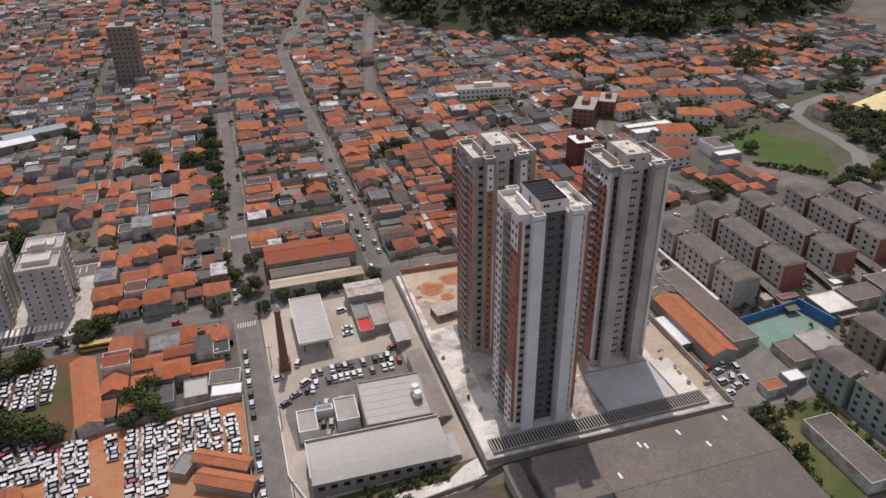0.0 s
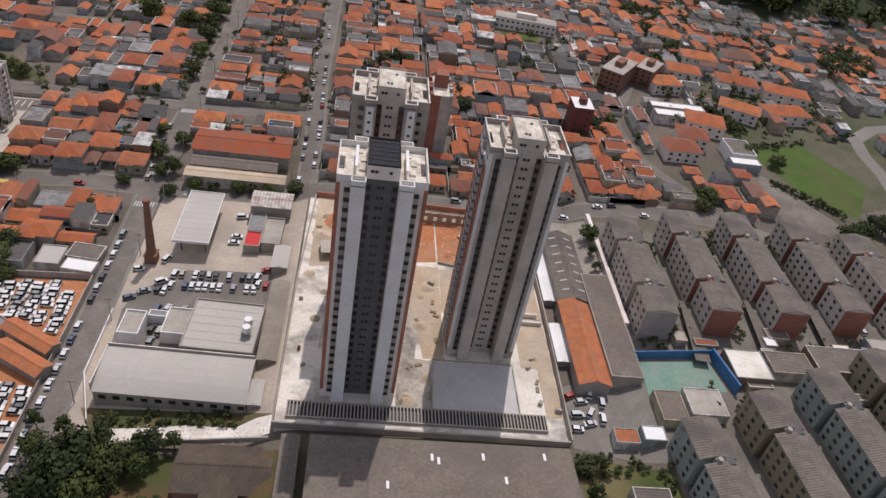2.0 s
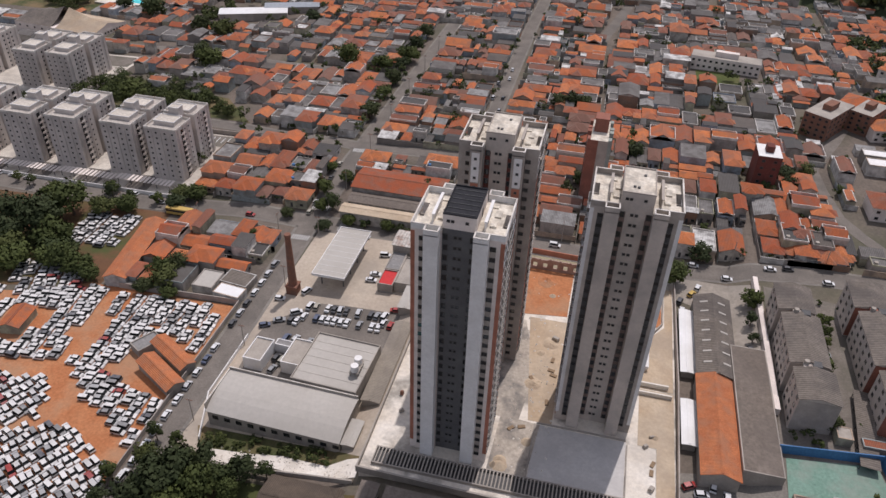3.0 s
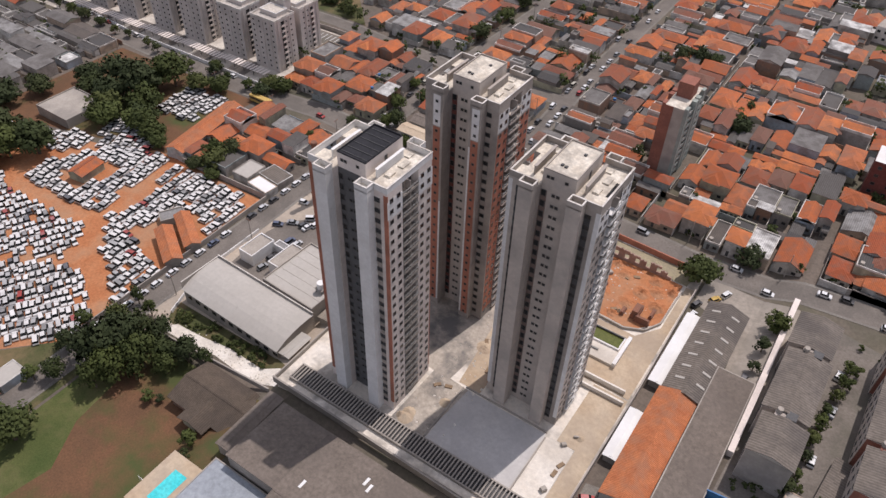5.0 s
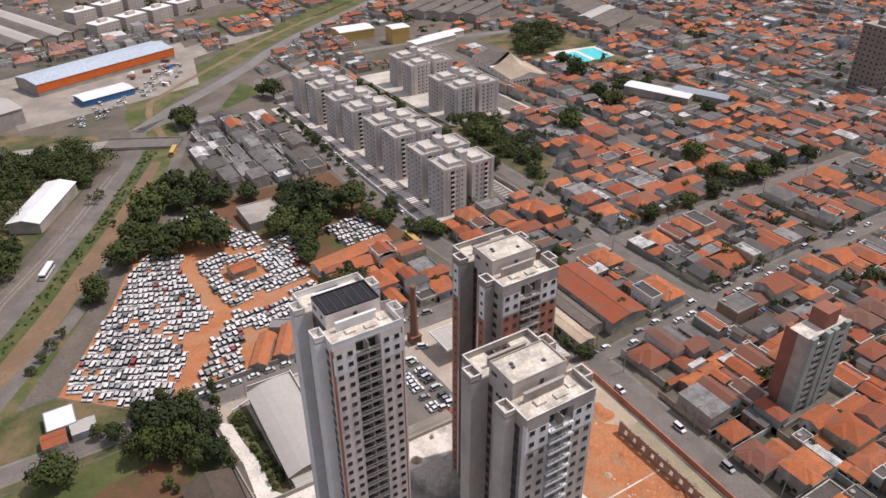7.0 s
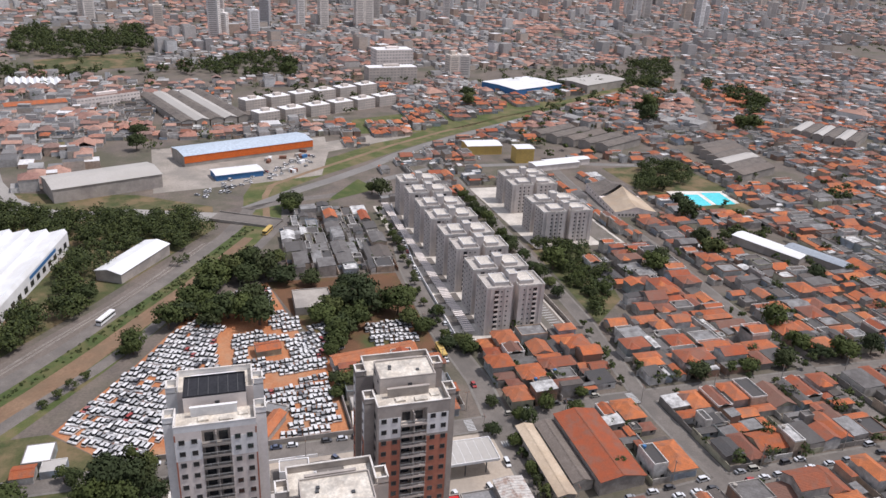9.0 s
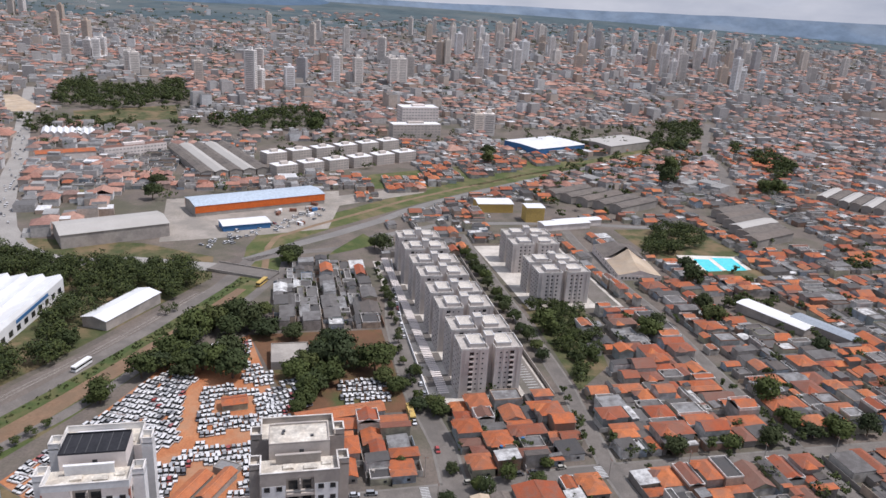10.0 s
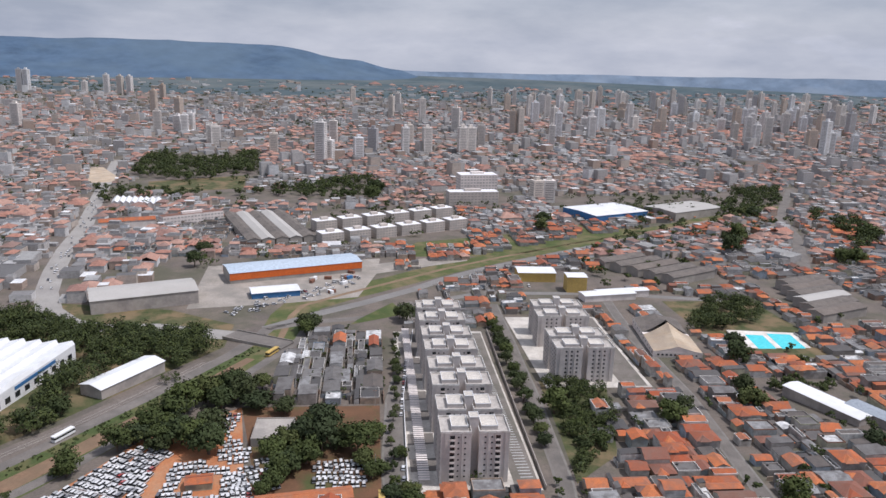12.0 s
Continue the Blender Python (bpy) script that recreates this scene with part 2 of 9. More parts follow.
M["grey"] = surf("fibre_cement_roof", (0.2, 0.2, 0.2), (0.17, 0.15, 0.13), 0.3, 0.92, 0.4, 2.2, (0.09, 0.08, 0.075), 0.15, GREYS, "island")
M["grey_ob"] = surf("fibre_cement_sheets", (0.2, 0.2, 0.2), (0.17, 0.15, 0.13), 0.3, 0.92, 0.4, 2.2, (0.09, 0.08, 0.075), 0.15, GREYS, "object", ridges=("X", 0.6))
M["wall"] = surf("house_plaster", (0.4, 0.4, 0.4), (0.30, 0.27, 0.24), 0.4, 0.92, 0.2, 2.0, (0.17, 0.15, 0.13), 0.25, PLASTER, "island")
M["wall_ob"] = surf("plaster", (0.4, 0.4, 0.4), (0.30, 0.27, 0.24), 0.4, 0.92, 0.2, 2.0, (0.17, 0.15, 0.13), 0.25, PLASTER, "object")
M["pale_rim"] = surf("whitewashed_parapet", (0.74, 0.71, 0.66), (0.60, 0.56, 0.50), 0.4, 0.9, 0.1, 2.0, (0.38, 0.34, 0.30), 0.2, grain=0.35)
M["glass"] = surf("dark_glass", (0.020, 0.022, 0.025), (0.035, 0.037, 0.04), 0.8, 0.12, 0.0, spec=0.6)
M["rail"] = surf("aluminium_rail", (0.35, 0.35, 0.34), (0.30, 0.30, 0.29), 2.0, 0.5, 0.05)
M["frame"] = surf("dark_window_frame", (0.11, 0.105, 0.10), (0.09, 0.088, 0.085), 2.0, 0.5, 0.05)
M["white"] = surf("white_paint", (0.80, 0.79, 0.77), (0.74, 0.73, 0.71), 0.2, 0.8, 0.1, 1.5, (0.58, 0.55, 0.51), 0.10, stain_amount=0.25, grain=0.35)
M["offwhite"] = surf("offwhite_plaster", (0.80, 0.72, 0.66), (0.74, 0.66, 0.60), 0.3, 0.88, 0.1, 1.5, (0.55, 0.49, 0.45), 0.12, grain=0.35)
M["charcoal"] = surf("charcoal_plaster", (0.12, 0.12, 0.122), (0.15, 0.15, 0.15), 0.3, 0.85, 0.1, 1.5, grain=0.35)
M["brickred"] = surf("brick_red_plaster", (0.47, 0.19, 0.125), (0.42, 0.165, 0.11), 0.3, 0.9, 0.1, 1.5, (0.26, 0.12, 0.08), 0.15, grain=0.35)
M["beige"] = surf("beige_plaster", (0.59, 0.52, 0.455), (0.53, 0.465, 0.41), 0.25, 0.9, 0.1, 1.5, (0.34, 0.31, 0.28), 0.1, grain=0.35)
M["warmgrey"] = surf("grey_render", (0.44, 0.39, 0.345), (0.365, 0.325, 0.285), 0.25, 0.9, 0.15, 1.5, (0.22, 0.20, 0.185), 0.1, grain=0.35)
M["dullmaroon"] = surf("dull_maroon_grey_render", (0.23, 0.165, 0.14), (0.19, 0.14, 0.12), 0.3, 0.9, 0.1, 1.5, grain=0.35)
M["maroon"] = surf("maroon_plaster", (0.17, 0.055, 0.045), (0.14, 0.05, 0.04), 0.3, 0.9, 0.1, 1.5)
M["blackroof"] = surf("dark_sheet_roof", (0.035, 0.036, 0.04), (0.045, 0.045, 0.05), 0.3, 0.95, 0.3, 1.5, spec=0.05)
M["roofcon"] = surf("roof_screed", (0.78, 0.73, 0.63), (0.62, 0.55, 0.45), 0.35, 0.88, 0.3, 1.8, (0.30, 0.27, 0.23), 0.3, stain_amount=0.7)
M["metalroof"] = surf("pale_metal_roof", (0.45, 0.425, 0.385), (0.42, 0.395, 0.355), 0.06, 0.75, 0.15, 0.8, (0.38, 0.355, 0.315), 0.05, stain_amount=0.45, grain=0.35)
M["yardpave"] = surf("dusty_yard_paving", (0.44, 0.37, 0.295), (0.50, 0.43, 0.345), 0.06, 0.95, 0.2, 0.9, (0.29, 0.255, 0.215), 0.05, grain=0.6)
M["whitemetal"] = surf("white_metal_roof", (0.80, 0.80, 0.79), (0.72, 0.72, 0.70), 0.1, 0.5, 0.1, 0.8, (0.6, 0.58, 0.54), 0.05, stain_amount=0.4, grain=0.35)
M["brownroof"] = surf("weathered_brown_roof", (0.165, 0.138, 0.115), (0.205, 0.172, 0.145), 0.15, 0.95, 0.4, 1.2, (0.13, 0.11, 0.095), 0.06)
M["oldbrick"] = surf("old_brick", (0.28, 0.13, 0.085), (0.22, 0.11, 0.075), 0.8, 0.93, 0.4, 3.0, (0.15, 0.10, 0.08), 0.3)
M["steel"] = surf("dark_steel", (0.07, 0.07, 0.072), (0.09, 0.09, 0.09), 1.0, 0.6, 0.05)
M["carpaint"] = surf("car_paint", (0.7, 0.7, 0.7), (0.55, 0.55, 0.55), 0.2, 0.3, 0.0, 0.4, ramp=CARS, vary="object", spec=0.5, grain=0.35)
M["carpaint_i"] = surf("faded_car_paint", (0.7, 0.7, 0.7), (0.55, 0.55, 0.55), 0.2, 0.35, 0.0, 0.4, ramp=LOTCARS, vary="island", spec=0.5)
M["lotpaint"] = surf("dusty_car_paint", (0.7, 0.7, 0.7), (0.55, 0.55, 0.55), 0.2, 0.35, 0.0, 0.4, ramp=LOTCARS, vary="object", spec=0.5)
M["carglass"] = surf("dark_car_glass", (0.012, 0.013, 0.014), (0.02, 0.021, 0.022), 0.8, 0.45, 0.0, spec=0.12)
M["tyre"] = surf("rubber", (0.025, 0.025, 0.025), (0.035, 0.034, 0.033), 3.0, 0.9, 0.1)
M["bark"] = surf("bark", (0.12, 0.09, 0.065), (0.16, 0.12, 0.09), 1.0, 0.95, 0.6)
LEAF = [(0.0, (0.050, 0.064, 0.022)), (0.2, (0.066, 0.082, 0.024)), (0.4, (0.042, 0.054, 0.022)), (0.55, (0.080, 0.098, 0.027)), (0.7, (0.056, 0.066, 0.025)), (0.88, (0.090, 0.102, 0.032))]
M["leaf"] = surf("foliage", (0.06, 0.09, 0.03), (0.05, 0.08, 0.03), 0.6, 0.8, 0.0, 3.0, ramp=LEAF, vary="object", spec=0.2)
M["leaf_i"] = surf("woodland", (0.06, 0.09, 0.03), (0.05, 0.08, 0.03), 0.1, 0.85, 0.0, 3.0, ramp=LEAF, vary="island", spec=0.2)
M["orange"] = surf("orange_cladding", (0.72, 0.16, 0.03), (0.66, 0.14, 0.03), 0.2, 0.6, 0.1)
M["blue"] = surf("blue_cladding", (0.05, 0.16, 0.34), (0.06, 0.18, 0.38), 0.2, 0.6, 0.1)
M["red"] = surf("red_panel", (0.60, 0.03, 0.03), (0.52, 0.03, 0.03), 0.3, 0.6, 0.1)
M["yellow"] = surf("ochre_plaster", (0.58, 0.40, 0.12), (0.52, 0.36, 0.12), 0.3, 0.85, 0.1)
M["court"] = surf("green_court", (0.16, 0.28, 0.22), (0.19, 0.31, 0.25), 0.2, 0.85, 0.1, stain=(0.25, 0.28, 0.24), stain_scale=0.12)
# wall colours of the far houses, lightened to paint in distance haze
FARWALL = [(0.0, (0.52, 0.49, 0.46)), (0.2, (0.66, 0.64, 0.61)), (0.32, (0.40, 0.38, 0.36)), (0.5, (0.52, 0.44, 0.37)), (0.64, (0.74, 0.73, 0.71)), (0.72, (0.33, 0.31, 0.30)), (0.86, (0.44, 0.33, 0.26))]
HIGHWALL = [(0.0, (0.78, 0.72, 0.65)), (0.25, (0.84, 0.80, 0.75)), (0.45, (0.64, 0.58, 0.52)), (0.55, (0.70, 0.62, 0.53)), (0.66, (0.84, 0.83, 0.81)), (0.84, (0.46, 0.45, 0.45)), (0.92, (0.58, 0.46, 0.36))]
M["bluegrey"] = surf("blue_grey_sheet_roof", (0.33, 0.36, 0.39), (0.29, 0.32, 0.35), 0.1, 0.6, 0.1, 0.8)
M["bluesheet"] = surf("pale_blue_roof", (0.50, 0.57, 0.63), (0.45, 0.52, 0.58), 0.05, 0.6, 0.1, 0.5)
M["oldplank"] = surf("old_planks", (0.30, 0.21, 0.13), (0.24, 0.17, 0.11), 0.8, 0.9, 0.3)
# far roofs are paled and less saturated: haze put into their colours
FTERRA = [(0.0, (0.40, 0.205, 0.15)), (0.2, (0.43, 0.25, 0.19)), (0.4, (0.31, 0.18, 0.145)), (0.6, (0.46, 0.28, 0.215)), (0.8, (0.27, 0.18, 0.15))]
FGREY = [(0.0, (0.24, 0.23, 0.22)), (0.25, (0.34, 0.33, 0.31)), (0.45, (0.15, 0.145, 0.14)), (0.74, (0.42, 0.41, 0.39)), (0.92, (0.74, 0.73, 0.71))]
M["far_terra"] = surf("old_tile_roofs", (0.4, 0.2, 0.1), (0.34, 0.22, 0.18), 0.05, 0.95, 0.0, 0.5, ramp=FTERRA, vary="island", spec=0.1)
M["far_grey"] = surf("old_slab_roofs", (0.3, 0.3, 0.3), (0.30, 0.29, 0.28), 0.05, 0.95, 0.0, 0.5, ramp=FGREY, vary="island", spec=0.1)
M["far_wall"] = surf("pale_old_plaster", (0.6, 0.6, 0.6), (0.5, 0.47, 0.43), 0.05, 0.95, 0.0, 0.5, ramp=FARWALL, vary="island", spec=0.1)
M["dirtycon"] = surf("dirty_site_concrete", (0.42, 0.37, 0.31), (0.52, 0.46, 0.38), 0.12, 0.92, 0.3, 0.9, (0.13, 0.125, 0.12), 0.09, stain_amount=0.95)
M["rowroof"] = surf("weathered_roof_screed", (0.44, 0.40, 0.355), (0.52, 0.48, 0.43), 0.2, 0.92, 0.2, 1.2, (0.27, 0.245, 0.22), 0.12)
M["rowwall"] = surf("pinkish_beige_render", (0.60, 0.545, 0.505), (0.545, 0.495, 0.46), 0.2, 0.9, 0.1, 1.2, (0.40, 0.37, 0.345), 0.08, grain=0.35)
M["highrise"] = surf("highrise_plaster", (0.5, 0.5, 0.5), (0.5, 0.46, 0.42), 0.05, 0.9, 0.0, 0.3, ramp=HIGHWALL, vary="object")


# ---- mesh helpers ----
class Soup:
    """Plain vertex and face lists with material slots."""

    def __init__(self):
        self.v, self.f, self.m, self.n = [], [], [], []

    def quad(self, pts, m=0):
        n = len(self.v)
        self.v += pts
        self.f.append(tuple(range(n, n + len(pts))))
        self.m.append(m)

    def shell(self, pts, faces, m=0):
        n = len(self.v)
        self.v += pts
        for k, f in enumerate(faces):
            self.f.append(tuple(n + i for i in f))
            self.m.append(m[k] if isinstance(m, (list, tuple)) else m)

    def box(self, x0, x1, y0, y1, z0, z1, m=0, top=None):
        t = m if top is None else top
        self.shell([(x0, y0, z0), (x1, y0, z0), (x1, y1, z0), (x0, y1, z0), (x0, y0, z1), (x1, y0, z1), (x1, y1, z1), (x0, y1, z1)],
                   [(3, 2, 1, 0), (4, 5, 6, 7), (0, 1, 5, 4), (1, 2, 6, 5), (2, 3, 7, 6), (3, 0, 4, 7)], [m, t, m, m, m, m])

    def tube(self, r0, r1, z0, z1, n=12, m=0, x=0.0, y=0.0):
        a = [(2 * math.pi * k / n) for k in range(n)]
        self.shell([(x + r0 * math.cos(k), y + r0 * math.sin(k), z0) for k in a] + [(x + r1 * math.cos(k), y + r1 * math.sin(k), z1) for k in a],
                   [(k, (k + 1) % n, n + (k + 1) % n, n + k) for k in range(n)] + [tuple(range(2 * n - 1, n - 1, -1))[::-1], tuple(range(n))[::-1]], m)

    def prism(self, outline, z0, z1, m=0, top=None):
        n = len(outline)
        t = m if top is None else top
        self.shell([(x, y, z0) for x, y in outline] + [(x, y, z1) for x, y in outline],
                   [(k, (k + 1) % n, n + (k + 1) % n, n + k) for k in range(n)] + [tuple(range(n, 2 * n)), tuple(range(n))[::-1]], [m] * n + [t, m])

    def gable(self, x0, x1, y0, y1, z, rise, along="x", eave=0.35, m=0, thick=0.14):
        """A two-pitch roof of sheet thickness with its ridge along one axis."""
        if along == "x":
            a0, a1, b0, b1 = x0 - eave, x1 + eave, y0 - eave, y1 + eave
            P = lambda a, b, c: (a, b, c)
        else:
            a0, a1, b0, b1 = y0 - eave, y1 + eave, x0 - eave, x1 + eave
            P = lambda a, b, c: (b, a, c)
        mid, zt = (b0 + b1) / 2, z + rise
        pts = [P(a0, b0, z), P(a1, b0, z), P(a1, mid, zt), P(a0, mid, zt), P(a1, b1, z), P(a0, b1, z)]
        pts += [(p[0], p[1], p[2] + thick) for p in pts]
        f = [(6, 7, 8, 9), (9, 8, 10, 11), (0, 3, 2, 1), (3, 5, 4, 2), (0, 1, 7, 6), (5, 11, 10, 4), (0, 6, 9, 3), (3, 9, 11, 5), (1, 2, 8, 7), (2, 4, 10, 8)]
        if along != "x":
            f = [k[::-1] for k in f]
        self.shell(pts, f, m)

    def hip(self, x0, x1, y0, y1, z, rise, eave=0.4, m=0):
        x0, x1, y0, y1 = x0 - eave, x1 + eave, y0 - eave, y1 + eave
        w, d = x1 - x0, y1 - y0
        if w >= d:
            r0, r1 = (x0 + d / 2, (y0 + y1) / 2), (x1 - d / 2, (y0 + y1) / 2)
            f = [(0, 1, 5, 4), (1, 2, 5), (2, 3, 4, 5), (3, 0, 4)]
        else:
            r0, r1 = ((x0 + x1) / 2, y0 + w / 2), ((x0 + x1) / 2, y1 - w / 2)
            f = [(0, 1, 4), (1, 2, 5, 4), (2, 3, 5), (3, 0, 4, 5)]
        self.shell([(x0, y0, z), (x1, y0, z), (x1, y1, z), (x0, y1, z), (*r0, z + rise), (*r1, z + rise)], f + [(3, 2, 1, 0)], m)

    def gable_ends(self, x0, x1, y0, y1, z, rise, along="x", m=0):
        if along == "x":
            mid = (y0 + y1) / 2
            self.shell([(x0, y0, z), (x0, y1, z), (x0, mid, z + rise), (x1, y0, z), (x1, y1, z), (x1, mid, z + rise)], [(0, 2, 1), (3, 4, 5)], m)
        else:
            mid = (x0 + x1) / 2
            self.shell([(x0, y0, z), (x1, y0, z), (mid, y0, z + rise), (x0, y1, z), (x1, y1, z), (mid, y1, z + rise)], [(0, 1, 2), (3, 5, 4)], m)

    def mesh(self, name, mats):
        me = bpy.data.meshes.new(name)
        me.from_pydata(self.v, [], self.f)
        for k in (mats if isinstance(mats, (list, tuple)) else [mats]):
            me.materials.append(k)
        me.polygons.foreach_set("material_index", self.m)
        me.update()
        if self.n:
            me.polygons.foreach_set("use_smooth", [True] * len(me.polygons))
            me.normals_split_custom_set_from_vertices(self.n)
        return me


def thing(name, label, category, at=(0, 0, 0), turn=0.0, group="", kind=""):
    ob = new(name)
    ob.empty_display_size = 0.5
    ob.matrix_world = pose(*at, 0, 0, turn)
    return tagged(ob, label, category, group, kind)


def part(name, soup, mats, parent, label="", at=None):
    """One mesh under a thing or a part; soup may be a mesh that is shared."""
    me = soup if isinstance(soup, bpy.types.Mesh) else soup.mesh(name, mats)
    ob = new(name, me)
    ob.parent = parent
    if at is not None:
        ob.location = at
    return tagged(ob, label)


def solid(name, soup, mats, label, category, kind="", at=None, group=""):
    ob = new(name, soup.mesh(name, mats))
    if at is not None:
        ob.matrix_world = pose(*at)
    return tagged(ob, label, category, group, kind)


# ---- terrain ----
TX = (-5000, -2500, -1100, -600, -300, -200, -94, -45, -15, 10, 45, 53.5, 60, 132, 152, 160, 200, 5000)
TY = (-5000, 255, 300, 420, 5000)
WEST = (110, 38, -14, -20, -17, -13.2)
TZ = ((*WEST, -10.0, -8.3, -7.3, -6.7, -5.4, -1.6, 0.0, 1.4, 2.2, 5.0, 7.0, 9.0), (*WEST, -10.0, -8.3, -7.3, -6.7, -5.4, -1.6, 0.0, 1.4, 2.2, 5.0, 7.0, 9.0),
      (*WEST, -8.0, -6.2, -3.4, -2.8, -0.8, 0.3, 0.5, 2.5, 4.5, 5.5, 7.0, 9.0), (*WEST, -8.0, -5.0, -2.4, -1.4, 0.7, 1.4, 1.8, 5.5, 6.3, 6.5, 7.2, 9.0),
      (*WEST, -8.0, -5.0, -2.4, -1.4, 0.7, 1.4, 1.8, 5.5, 6.3, 6.5, 7.2, 9.0))


def gz(x, y):
    """The ground's height; each cell of the terrain is two flat triangles."""
    i = max(0, min(len(TX) - 2, sum(1 for q in TX[1:-1] if x >= q)))
    j = max(0, min(len(TY) - 2, sum(1 for q in TY[1:-1] if y >= q)))
    u, v = (x - TX[i]) / (TX[i + 1] - TX[i]), (y - TY[j]) / (TY[j + 1] - TY[j])
    a, b, c, d = TZ[j][i], TZ[j][i + 1], TZ[j + 1][i], TZ[j + 1][i + 1]
    return a + (b - a) * u + (d - b) * v if u >= v else a + (c - a) * v + (d - c) * u


def clip_by(poly, p, q, r):
    """The part of an outline where p * x + q * y >= r."""
    out = []
    for (ax, ay), (bx, by) in zip(poly, poly[1:] + poly[:1]):
        da, db = p * ax + q * ay - r, p * bx + q * by - r
        if da >= 0:
            out.append((ax, ay))
        if (da > 0 > db) or (da < 0 < db):
            k = da / (da - db)
            out.append((ax + k * (bx - ax), ay + k * (by - ay)))
    return out


def drape(soup, poly, dz, m=0):
    """Lays a flat outline on the terrain, dz above it, cut where the slope changes."""
    area = sum(a[0] * b[1] - b[0] * a[1] for a, b in zip(poly, poly[1:] + poly[:1]))
    rest = list(poly) if area > 0 else list(poly)[::-1]
    lo, hi, bot, top = min(p[0] for p in rest), max(p[0] for p in rest), min(p[1] for p in rest), max(p[1] for p in rest)
    for xa, xb in zip(TX, TX[1:]):
        if xb <= lo or xa >= hi:
            continue
        col = clip_by(clip_by(rest, 1, 0, xa), -1, 0, -xb)
        for ya, yb in zip(TY, TY[1:]):
            if yb <= bot or ya >= top or len(col) < 3:
                continue
            cell = clip_by(clip_by(col, 0, 1, ya), 0, -1, -yb)
            w, h = xb - xa, yb - ya
            for sgn in (1, -1):
                tri = clip_by(cell, sgn / w, -sgn / h, sgn * (xa / w - ya / h)) if len(cell) > 2 else []
                if len(tri) > 2:
                    soup.quad([(x, y, gz(x, y) + dz) for x, y in tri], m)


def sheet(name, poly, dz, material, label, category="ground", kind="structure"):
    s = Soup()
    drape(s, poly, dz)
    return solid(name, s, material, label, category, kind)


def strip(soup, line, width, dz, m=0):
    """A road ribbon along a line, mitred at the bends."""
    L = [Vector((*p, 0)) for p in line]
    left, right = [], []
    for k, p in enumerate(L):
        d0 = (p - L[k - 1]).normalized() if k else (L[1] - p).normalized()
        d1 = (L[k + 1] - p).normalized() if k < len(L) - 1 else d0
        n = Vector((-(d0 + d1).y, (d0 + d1).x, 0)).normalized()
        w = width / 2 / max(0.4, n.dot(Vector((-d0.y, d0.x, 0))))
        left.append((p.x + n.x * w, p.y + n.y * w))
        right.append((p.x - n.x * w, p.y - n.y * w))
    for k in range(len(L) - 1):
        drape(soup, [right[k], right[k + 1], left[k + 1], left[k]], dz, m)


g = Soup()
for xa, xb in zip(TX, TX[1:]):
    for ya, yb in zip(TY, TY[1:]):
        drape(g, [(xa, ya), (xb, ya), (xb, yb), (xa, yb)], 0.0)
solid("ground", g, M["ground"], "sloping town ground of earth, dust and rough paving", "ground", "structure")

# ---- roads, river, open ground ----
# the streets: a line and a width each
ROADS = [
    ([(-3.2, 70), (-3.4, 195), (-4.6, 250), (-2.8, 308), (-1.4, 360), (0, 460), (2, 620), (12, 900)], 7.2),
    ([(-330, 275), (-235, 266), (-156, 255), (-84, 252), (-33, 256), (-4, 254), (56, 254), (132, 249), (181, 252), (212, 250), (240, 236), (276, 216), (340, 180)], 8.2),
    ([(52, 252), (52, 300), (50, 350), (50, 490), (53, 612), (80, 725), (105, 828), (140, 980)], 6.4),
    ([(95, 470), (109, 545), (133, 646), (167, 786), (190, 900)], 6.5),
]
ROADS += [
    ([(-330, 334), (-252, 332), (-159, 328), (-67, 322), (-4, 313), (51, 313)], 5.8),
    ([(-358, 428), (-251, 417), (-157, 413), (-63, 401), (-4, 394), (50, 392)], 5.6),
    ([(220, 247), (211, 266), (201, 281), (195, 293), (192, 313), (191, 331), (205, 360), (230, 420)], 5.2),
    ([(-50, 58), (-74, 76), (-93, 90), (-113, 101), (-137, 114), (-163, 129), (-187, 141), (-226, 159), (-252, 168), (-276, 174), (-290, 200), (-300, 240), (-335, 275)], 9.0),
]
ROADS += [
    ([(-22, 68), (-47, 85), (-74, 105), (-98, 120), (-123, 132), (-136, 139), (-192, 172), (-250, 196), (-290, 200)], 6.0),
    ([(-276, 172), (-308, 203), (-334, 236), (-369, 275), (-400, 303), (-429, 336), (-462, 381), (-512, 451), (-590, 560), (-660, 660)], 10.0),
    ([(-256, 172), (-269, 129), (-279, 98), (-278, 66), (-290, 40), (-317, 17), (-358, -2), (-422, -22), (-503, -43), (-605, -64), (-762, -105), (-1100, -190)], 17.0),
    ([(-431, 645), (-579, 723), (-688, 764), (-900, 900)], 12.0),
]
ROADS += [
    ([(-330, 275), (-360, 330), (-358, 428), (-340, 520)], 8.0),
    ([(276, 216), (300, 262), (314, 280), (319, 302), (320, 323), (324, 340), (341, 354), (368, 363), (440, 385)], 7.5),
]
KERB = [0, 1, 2, 4, 5]
for k, (line, w) in enumerate(ROADS):
    if k in KERB:
        s = Soup()
        strip(s, line, w + 2.2, 0.10)
        solid(f"pavement_{k + 1}", s, M["pave"], "worn pale concrete pavement along the street", "pavement", "structure")
    s = Soup()
    strip(s, line, w, 0.06 if k not in KERB else 0.13 + 0.006 * k)
    solid(f"road_{k + 1}", s, M["avenue"] if k == 10 else M["westroad"] if k in (9, 12, 13) else M["asphalt"], "pale concrete avenue" if k == 10 else "worn grey asphalt road with patches", "road", "structure")

